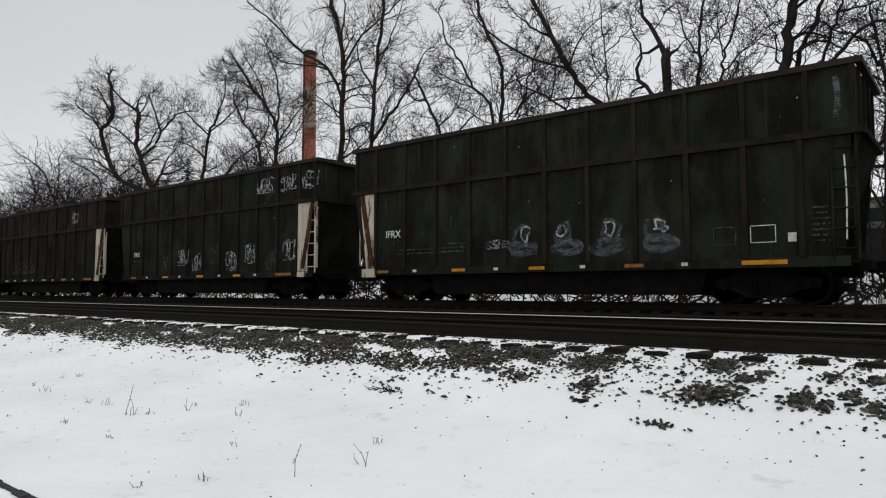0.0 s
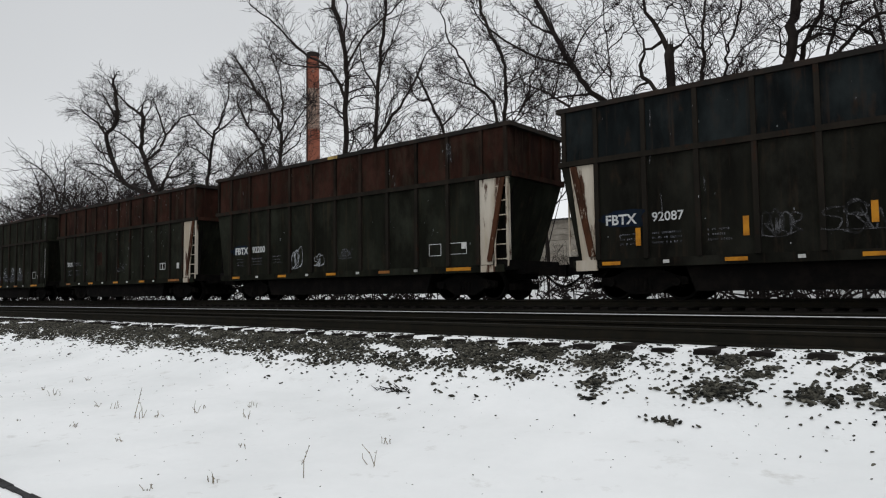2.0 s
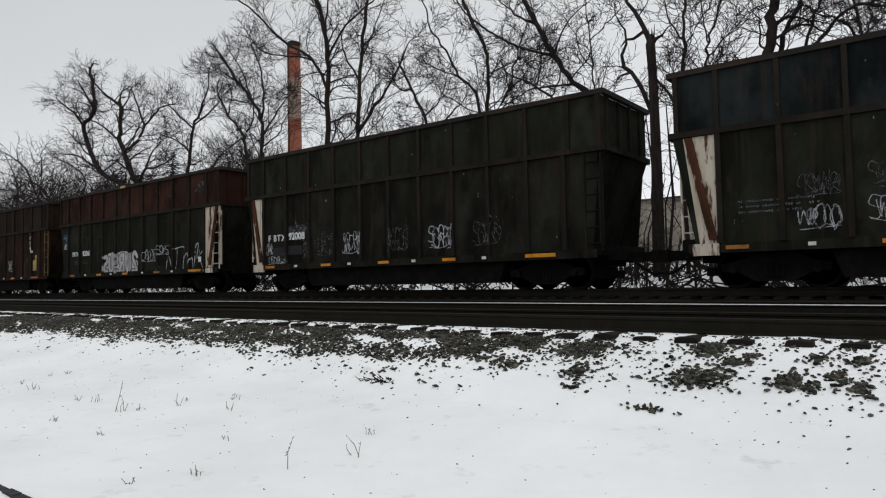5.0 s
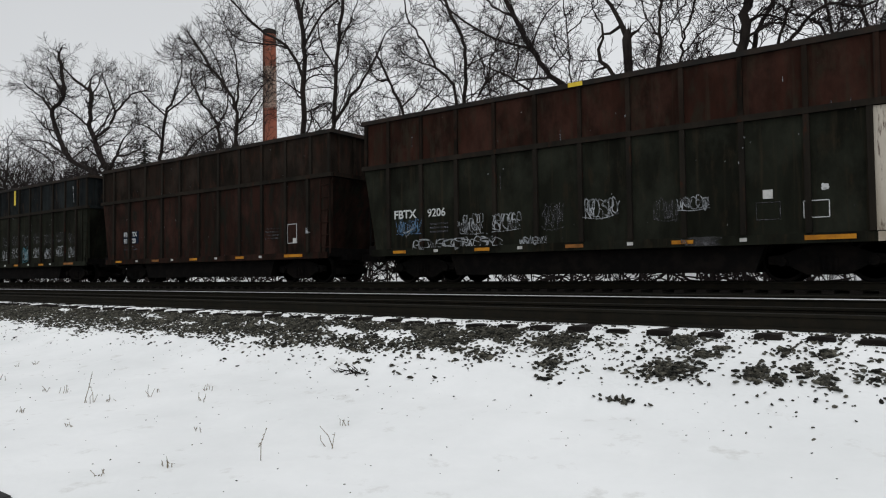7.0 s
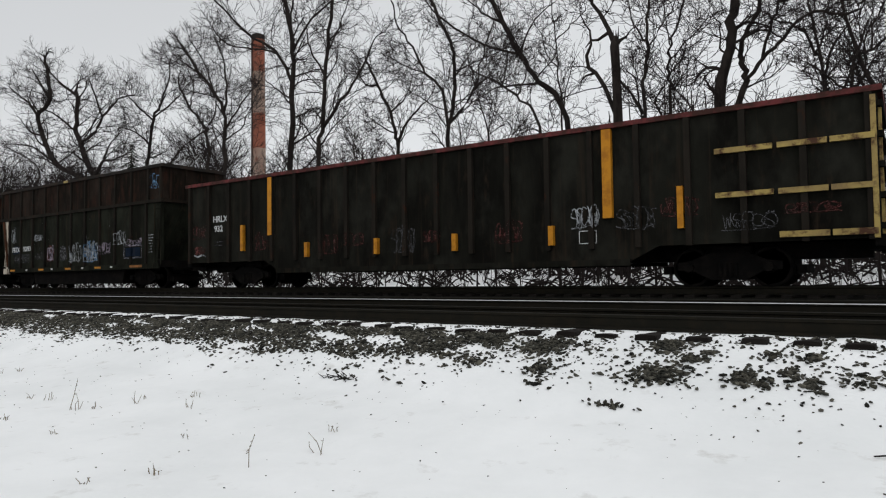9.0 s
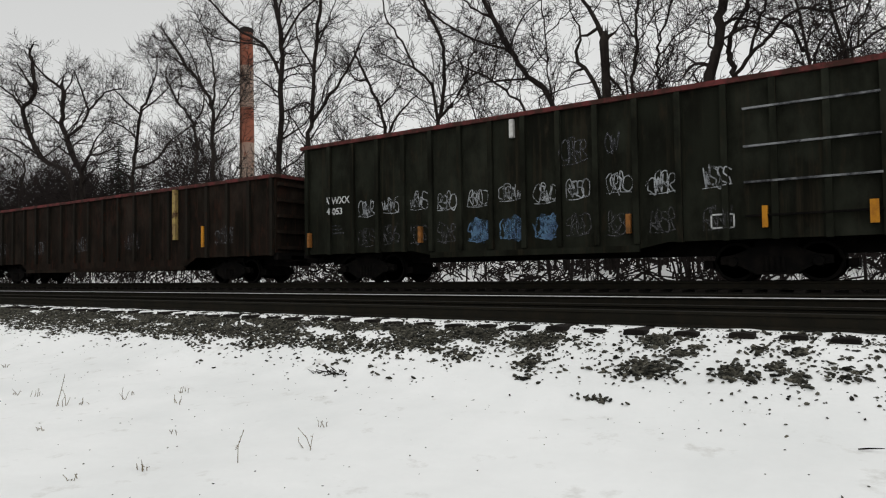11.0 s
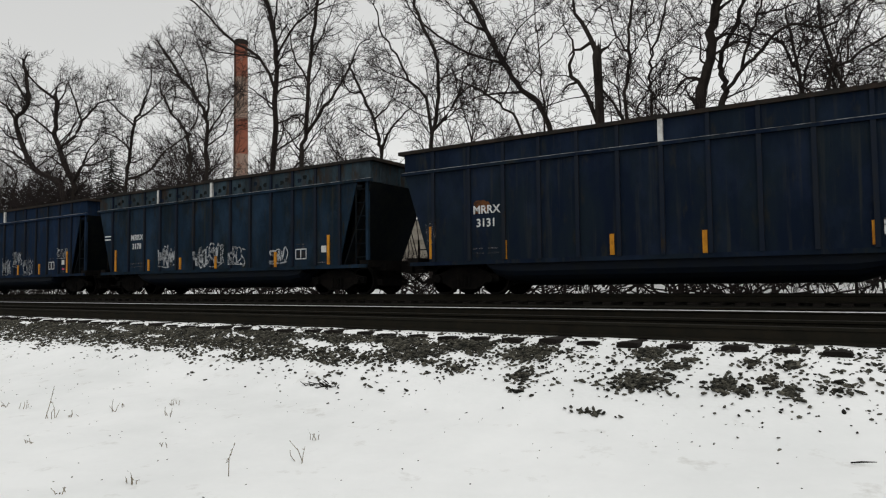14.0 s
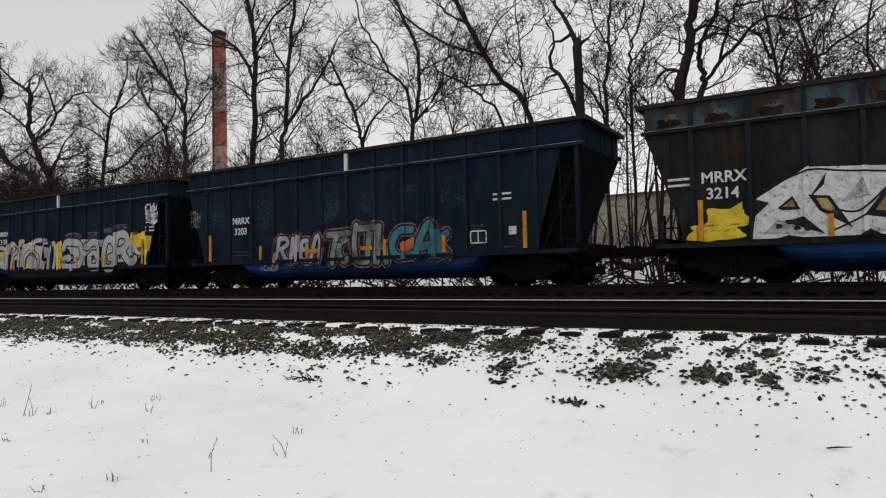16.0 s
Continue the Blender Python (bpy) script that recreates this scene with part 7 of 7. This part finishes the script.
    for x in (.3, 4.9, 11.2, 14.25, 16.25):
        plate(c, x, 1.2, .16 if x > 16 else .11, .48, M_REFLECT if x > 14 else M_REFLECTOR_DULL, label="amber upright strip", y=.115)
    plate(c, 8.02, 3.95, .12, .5, M_WHITETAB, "white_marker", "white painted rib face", .115)
    for z, m in ((1.45, M_STEEL), (2.2, M_SNOWLINE), (3.0, M_SNOWLINE), (3.85, M_SNOWLINE)):
        part("grab_bar", MB().box(13.9, 16.5, -HALF - .13, -HALF - .05, z, z + .045), m, c, "side bar dusted with snow")

    # blue hoppers
    BL = "blue hopper car with sloping ends"

    def names(car, a, b, x=2.49, z=2.28, size=.32, mat=None):
        lettering(car, a, x, z, size, mat, .007, 1.0)
        lettering(car, b, x + .10, z - .37, size, mat, .007, 1.0)
        bars(car, x, z - 1.0, .34, 2, None, .045, .13)
        bars(car, x + .48, z - 1.0, .34, 2, None, .045, .13)

    def double_bar(car, x, z=2.35):
        for k in (0, .14):
            plate(car, x, z + k, .55, .055, M_LETTER, "stripe", "short white stripe")

    c = blue_hopper(235.0, M_NAVY, M_NAVY, BL + " and a big outlined scrawl", 21)
    names(c, "MRRX", "3142")
    double_bar(c, .55)
    scrawl(c, 1.3, 1.5, .75, .5, 260, M_SPRAY, .045, 4)
    for ctrl in ([(5.0, 1.25), (4.7, 1.7), (4.8, 2.2), (5.4, 2.4), (6.2, 2.35)], [(5.45, 2.0), (5.4, 1.5), (5.55, 1.1)], [(6.2, 1.6), (6.7, 1.65), (6.9, 2.0), (6.4, 2.2), (6.5, 1.4), (6.6, 1.15)],
                 [(6.5, 2.4), (7.5, 2.35), (8.0, 2.45)], [(7.3, 2.4), (7.25, 1.8), (7.2, 1.3)], [(7.9, 2.65), (8.0, 2.4)], [(8.3, 2.2), (8.7, 2.55), (9.3, 2.4), (9.35, 1.9), (8.8, 1.6), (8.7, 1.2)]):
        stroke(c, [(x + .32, z - .2) for x, z in ctrl], .07, M_SPRAY, "graffiti", "large outlined spray letters")
    plate(c, 13.05, 1.12, .14, .10, M_PINKTAB, "pink_tab", "small pink sticker")
    blob(c, 13.55, 2.35, .5, .55, M_RUSTSPOT, 77)
    blob(c, 13.7, 2.75, .3, .5, M_RUSTSPOT, 78)
    c = blue_hopper(251.85, M_BLUE, M_BLUE, BL + " and small white tags", 22, True, None, M_LEN, None, ((1.0, 1.3, 1.0),) + STRIPS[1:])
    names(c, "MRRX", "3117", 2.49, 2.50)
    plate(c, 1.85, 1.12, .2, .12, M_PINKTAB, "pink_tab", "small pink sticker")
    plate(c, 13.42, 1.15, .18, .09, M_PINKTAB, "pink_tab", "small pink sticker")
    scrawl(c, 13.0, 1.72, .8, .42, 266, M_SPRAY, .05, 4)
    double_bar(c, .45)
    scrawl(c, 2.35, 1.5, .75, .4, 261, M_GHOST, .05, 5)
    for k, (x, z) in enumerate(((4.33, 1.0), (7.63, 1.05), (8.75, 1.4), (9.85, .98))):
        scrawl(c, x, z, .8, .75, 262 + k, M_SPRAY, .045, 5)
    c = blue_hopper(268.25, M_BLUE2, M_TEAL, BL + " and a rusty teal upper band", 23, True, None, M_LEN, None, ((1.34, 1.0, .90), (3.72, .99, .45), (5.8, 1.0, .46), (7.94, .99, .45), (11.14, .97, .52), (13.63, 1.0, .96)))
    for k in range(11):
        for j in range(3):
            blob(c, 1.25 + 1.1 * k + .25 * j, M_BELT + .13 + .09 * ((k + j) % 3), .2, .16, M_SLATE if j else M_NAVY, 420 + k * 3 + j, .0005 + .0003 * j)
    names(c, "MRRX", "3178")
    double_bar(c, .55)
    plate(c, 4.38, M_BELT + .08, .10, M_TOP - M_BELT - .16, M_WHITETAB, "white_marker", "white painted rib face", .06)
    for k, (x, w, h) in enumerate(((4.5, 1.0, .85), (6.8, .8, .7), (7.7, .75, .75), (8.75, .85, .7), (11.0, .75, .55))):
        scrawl(c, x, 1.1, w, h, 270 + k, M_SPRAY, .09, 3)
    c = blue_hopper(284.95, M_NAVY, M_NAVY, BL + " in weathered navy paint", 24, True, None, M_LEN, None, ((1.0, 1.05, .95), (3.44, .98, .52), (6.45, 1.0, .52), (8.65, .97, .53), (11.95, 1.03, .5), (13.78, 1.02, .98)))
    names(c, "MRRX", "3131")
    blob(c, 2.5, 2.28, .55, .40, M_RUSTTINT, 4, -.002)
    double_bar(c, 12.8)
    scrawl(c, .9, 1.5, .3, .7, 280, M_SPRAYDIM, .04, 2)
    c = blue_hopper(301.65, M_NAVY, M_NAVY, BL + " and large silver graffiti", 25)
    names(c, "MRRX", "3138", 2.49, 2.62)
    lettering(c, "E", .50, 2.42, .36, M_LETTER, .02, 1.0)
    lettering(c, "H", .80, 2.40, .36, M_LETTER, .02, 1.0)
    lettering(c, "C", 1.28, 2.42, .38, M_LETTER, .02, 1.0)
    blob(c, .85, .96, 1.1, .95, M_YSPRAY, 41, .001)
    blob(c, 1.9, .97, 5.5, 1.2, M_SILVER, 42, .0015)
    blob(c, 7.35, .92, .75, 1.3, M_YSPRAY, 46, .001)
    blob(c, 13.05, 1.25, .95, 1.15, M_YSPRAY, 43, .001)
    blob(c, 7.9, .98, 6.0, 1.22, M_SILVER, 47, .0015)
    bubble(c, [
        [(1.40, 1.12), (1.60, 1.77), (1.99, 2.02)],
        [(1.85, 1.16), (2.12, 1.91), (2.74, 2.08), (3.16, 1.85), (3.09, 1.12)],
        [(3.39, 1.12), (3.58, 2.14), (3.87, 2.22), (4.21, 1.89), (3.80, 1.66), (3.62, 1.11)],
        [(4.41, 1.03), (4.54, 2.18), (4.77, 2.31)],
        [(4.85, 1.07), (4.97, 1.65), (5.50, 1.77), (6.06, 1.50), (5.95, 1.03)],
        [(5.60, 1.82), (5.72, 2.24), (6.32, 2.30)],
        [(6.49, 1.02), (6.56, 1.95), (6.71, 2.27)],
        [(6.87, 1.00), (6.99, 1.74), (7.37, 2.13), (7.49, 1.62), (7.34, 0.99)],
    ], .19, M_SILVER, None, None, .045)
    for k, (ctrl, w) in enumerate((([(1.0, 1.2), (1.4, 1.9), (1.5, 1.2), (2.0, 1.0)], .1), ([(1.4, 1.1), (2.3, 2.0), (2.6, 1.9)], .08), ([(3.5, 1.0), (3.6, 1.8), (3.9, 2.1), (4.3, 1.9)], .08), ([(4.9, 1.0), (5.0, 1.5), (5.6, 1.75), (6.0, 1.3), (5.9, 1.0)], .07),
                                   ([(6.6, 2.1), (6.9, 2.2), (7.2, 2.0), (7.1, 1.0)], .1))):
        stroke(c, ctrl, w, M_OUTLINE, "graffiti", "black outline strokes", .013 + .0005 * k)
    for pts in ([(2.35, 1.62), (2.85, 1.66), (2.9, 1.9), (2.4, 1.86)], [(5.5, 1.88), (5.75, 1.9), (5.7, 2.02), (5.45, 2.0)], [(4.7, 1.85), (4.95, 2.15), (4.75, 2.2)], [(4.9, 1.0), (5.2, 1.35), (5.3, 1.1)], [(3.0, 1.8), (3.5, 2.2), (3.2, 2.2)], [(1.0, 1.0), (1.3, 1.5), (1.5, 1.0)]):
        poly(c, pts, M_YSPRAY, .017)
    for k, pts in enumerate(([(1.5, 1.3), (1.9, 1.15), (2.0, 1.6), (1.7, 1.8)], [(3.9, 1.0), (4.15, 1.1), (4.2, 1.5), (3.85, 1.4)], [(6.35, 1.4), (6.8, 1.3), (6.7, 1.75), (6.4, 1.75)])):
        poly(c, pts, M_NAVY, .0165)
    poly(c, [(1.6, 1.0), (1.95, 1.0), (1.9, 1.1), (1.65, 1.12)], M_SPRAYRED, .018)
    for ctrl in ([(2.5, 1.25), (2.9, 1.4)], [(3.7, 2.15), (4.0, 2.0)], [(5.2, 2.2), (5.8, 2.15)], [(6.5, 2.1), (6.9, 2.15)], [(1.55, 1.75), (1.75, 1.3)]):
        stroke(c, ctrl, .08, M_LETTER, "graffiti", "white highlight strokes", .019, False)
    bubble(c, [
        [(8.15, 1.85), (8.35, 2.09), (8.86, 2.10), (9.39, 1.99), (9.58, 1.59), (9.41, 1.16), (8.83, 1.01), (8.24, 1.06), (8.11, 1.27), (8.33, 1.40), (8.76, 1.42)],
        [(10.02, 1.86), (10.37, 2.03), (10.77, 1.93), (10.85, 1.52), (10.79, 0.96)],
        [(10.81, 1.44), (10.43, 1.53), (10.13, 1.35), (10.26, 0.99), (10.74, 0.98)],
        [(11.95, 1.89), (11.66, 2.12), (11.34, 1.96), (11.19, 1.42), (11.28, 0.98), (11.69, 0.91), (11.91, 1.15), (11.85, 1.35), (11.62, 1.34)],
        [(11.98, 1.10), (12.0, 1.7), (12.08, 2.12)],
        [(12.0, 2.2), (12.6, 2.28), (12.86, 1.98), (12.6, 1.68), (12.15, 1.58)],
        [(12.5, 1.6), (12.8, 1.25), (13.15, 1.12), (13.35, 1.25)],
    ], .30, M_SILVER, None, None, .06)
    poly(c, [(13.95, 1.0), (14.1, 1.0), (14.42, 2.1), (13.95, 2.15)], M_YSPRAY, .0075)
    for ctrl in ([(8.3, 2.36), (8.9, 2.42), (9.5, 2.3)], [(10.0, 2.36), (10.9, 2.4)], [(11.2, 2.46), (11.8, 2.5)], [(12.0, 2.55), (12.9, 2.6)]):
        stroke(c, ctrl, .22, M_GHOST, "graffiti", "hazy overspray", .0005)
    poly(c, [(10.44 + r * math.sin(a * .6283), 1.40 + r * math.cos(a * .6283)) for a, r in enumerate((.2, .08) * 5)][::-1], M_OUTLINE, .02)
    lettering(c, "HOF", 8.0, 1.18, .22, M_OUTLINE, .004, 1.0, .02)
    lettering(c, "kiki", 13.2, 2.22, .28, M_OUTLINE, .006, 1.0, .02, "lettering", .2)
    lettering(c, "RIP", 13.5, 1.55, .22, M_OUTLINE, .004, 1.0, .02)
    lettering(c, "DAD", 13.5, 1.25, .22, M_OUTLINE, .004, 1.0, .02)
    plate(c, 13.15, 1.42, .22, .1, M_SPRAYRED, "red_tab")
    plate(c, 13.78, 1.02, .11, .98, M_REFLECT, "reflector", "amber upright strip", .03)
    for k, (x, z, w) in enumerate(((14.0, 2.95, .7), (14.05, 2.65, .7), (14.4, 2.6, .35))):
        scrawl(c, x, z, w, .42, 281 + k, M_LETTER, .08, 3)
    double_bar(c, 14.0, 2.3)
    c = blue_hopper(318.2, M_NAVY, M_NAVY, BL + " and turquoise graffiti letters", 26, True, M_DEEPBLUE)
    names(c, "MRRX", "3203")
    double_bar(c, 12.9)
    scrawl(c, .25, 2.3, .5, .6, 285, M_PINK, .05, 3)
    for x, z, w, h, k in ((1.4, 1.9, .9, 1.2, 1), (3.6, 1.5, .95, 1.7, 2), (6.6, 2.0, .9, 1.2, 3), (8.3, 2.1, .8, 1.0, 4), (9.7, 2.0, .8, 1.1, 5), (11.2, 2.1, .9, 1.1, 6)):
        blob(c, x, z, w, h, M_BUFF, 700 + k, -.004, "paint_patch", "chalky pale blue patch of faded paint")
    bubble(c, [
        [(4.61, 0.94), (4.72, 1.32), (4.81, 1.70)],
        [(4.77, 1.65), (5.10, 1.67), (5.17, 1.47), (4.84, 1.31)],
        [(4.87, 1.31), (5.03, 1.07), (5.15, 0.92)],
        [(5.30, 0.91), (5.43, 1.65)],
        [(5.43, 1.59), (5.54, 1.00)],
        [(5.58, 0.95), (5.67, 1.70)],
        [(6.07, 1.55), (5.85, 1.53), (5.79, 1.27), (5.79, 0.97), (6.06, 0.91)],
        [(5.82, 1.27), (6.05, 1.28)],
        [(6.19, 0.89), (6.44, 1.63), (6.62, 1.58), (6.56, 0.87)],
        [(6.30, 1.19), (6.56, 1.22)],
    ], .15, M_LILAC, None, M_PINKLINE, .055)
    bubble(c, [
        [(6.95, 1.69), (7.82, 1.72)],
        [(7.33, 1.66), (7.19, 1.30), (7.11, 0.80)],
        [(7.75, 1.51), (7.50, 1.44), (7.40, 1.11), (7.60, 0.84), (7.81, 0.90)],
        [(8.11, 1.94), (8.02, 1.34), (8.12, 0.87), (8.45, 0.81)],
        [(8.21, 1.83), (9.01, 1.86)],
        [(8.62, 1.75), (8.53, 0.81)],
        [(8.98, 1.80), (8.92, 0.79)],
        [(8.94, 1.20), (9.20, 1.25), (9.25, 0.78)],
    ], .19, M_GREYGREEN, None, M_PINKLINE, .06)
    bubble(c, [
        [(10.18, 1.70), (9.71, 1.67), (9.48, 1.28), (9.65, 0.95), (10.16, 0.98)],
        [(10.31, 0.94), (10.52, 1.49), (10.84, 1.86), (10.95, 1.35), (10.83, 0.92)],
        [(10.52, 1.18), (10.89, 1.24)],
        [(11.07, 1.57), (11.09, 0.91)],
        [(11.39, 1.54), (11.13, 1.25), (11.40, 0.93)],
    ], .22, M_CYAN, None, M_PINKLINE, .055)
    poly(c, [(9.75, 1.3), (10.3, 1.5), (10.25, 1.15), (9.9, 1.05)], M_ORANGE, .02)
    for k, pts in enumerate(([(4.72, 1.2), (4.9, 1.25), (4.86, 1.15)], [(5.9, 1.1), (6.1, 1.14), (6.1, 1.04)], [(7.2, 1.45), (7.5, 1.5), (7.5, 1.42)], [(8.1, 1.2), (8.5, 1.3), (8.5, 1.2)])):
        poly(c, pts, M_OUTLINE, .017 + .0004 * k)
    for x, w in ((6.05, .62), (8.3, .58)):
        plate(c, x, 1.16, w, .12, M_REFLECT, "reflector", "amber strip", .035)
    scrawl(c, 3.9, .62, .8, .16, 286, M_SPRAY, .03, 4)
    c = blue_hopper(335.15, M_SLATERUST, M_TEALRUST, BL + " and white graffiti", 27, True, M_DEEPBLUE)
    names(c, "MRRX", "3214", 1.34, 2.33, .36)
    double_bar(c, .6, 2.3)
    blob(c, .95, .97, 1.3, .42, M_YSPRAY, 44, .001)
    blob(c, 1.35, 1.2, 1.0, .55, M_YSPRAY, 45, .003)
    poly(c, [(1.75, 1.6), (2.2, 1.85), (2.22, 1.4)], M_YSPRAY, .005)
    blob(c, 2.45, .98, 5.4, 1.35, M_LETTER, 48, .001)
    poly(c, [(2.4, 1.0), (2.5, 1.9), (3.5, 2.5), (5.5, 2.35), (7.6, 2.4), (7.6, 1.0)], M_LETTER, .002)
    for k, pts in enumerate(([(2.42, 1.9), (2.75, 1.78), (2.45, 1.5)], [(2.9, 1.65), (3.2, 1.9), (3.35, 1.6), (3.0, 1.6)], [(3.5, 1.9), (3.9, 1.85), (4.3, 1.15), (3.7, 1.55)], [(3.0, 1.35), (3.4, 1.45), (3.8, 1.05)], [(3.5, 1.8), (3.85, 2.35), (3.8, 2.1)],
                             [(4.5, 1.4), (5.0, 2.1), (5.1, 1.3)], [(5.3, 1.1), (5.9, 2.2), (5.8, 1.2)], [(6.3, 1.3), (6.7, 2.2), (7.0, 1.2)], [(2.9, 1.0), (3.1, 1.06), (3.4, 1.0)], [(4.4, 1.0), (4.6, 1.12), (4.8, 1.0)])):
        poly(c, pts, M_OUTLINE, .006)
    for pts in ([(3.0, 1.68), (3.2, 1.82), (3.25, 1.66)], [(3.65, 1.82), (3.85, 1.8), (4.05, 1.45), (3.75, 1.6)], [(4.7, 1.5), (4.95, 1.9), (5.0, 1.45)]):
        poly(c, pts, M_YBAR, .009)
    for pts in ([(2.6, 1.1), (2.9, 1.4), (3.3, 1.3), (3.6, 1.05)], [(4.1, 1.7), (4.5, 2.2), (4.6, 1.8)], [(5.0, 1.2), (5.6, 1.5), (5.2, 1.9)], [(6.0, 1.6), (6.3, 2.2), (6.4, 1.7)]):
        poly(c, pts, M_SPRAY, .004)
    for k, (x, z) in enumerate(((2.85, 1.2), (3.05, 1.28), (3.2, 1.15), (3.4, 1.12))):
        blob(c, x, z, .14, .12, M_OUTLINE, 90 + k, .006)
    for ctrl in ([(2.6, 2.05), (3.5, 2.42), (4.2, 2.35), (5.6, 2.2)], [(3.9, 1.1), (4.5, 1.4), (5.2, 1.9)], [(3.9, 1.6), (4.4, 1.5), (4.9, 1.95)]):
        stroke(c, ctrl, .04, M_OUTLINE, "graffiti", "black outline strokes", .008)
    for k in range(9):      # peeled rusty patches in the upper band
        blob(c, .35 + 1.1 * k, M_BELT + .12, .6, .24, M_DARKBRN, 400 + k, .0005)
        blob(c, .55 + 1.1 * k, M_BELT + .30, .34, .16, M_GHOST if k % 2 else M_YBAR if k == 4 else M_SPRAYDIM, 430 + k, .001)


build_train()


def motions():
    """The train runs steadily past; every wheelset turns with it."""
    for car, x0 in CARS:
        walk(car, [(0.0, pose(x0, 17.72, .15)), (16.0, pose(x0 - SPEED * 16, 17.72, .15))])
        for curve in car.animation_data.action.layers[0].strips[0].channelbag(car.animation_data.action_slot).fcurves:
            for key in curve.keyframe_points:
                key.interpolation = "LINEAR"
    step = 1 / FPS
    turn = math.degrees(SPEED * step / WHEEL_R)
    for w, wx in WHEELSETS:
        walk(w, [(i * step, pose(wx, 0, WHEEL_R, 0, -turn * i, 0)) for i in range(481)])


motions()
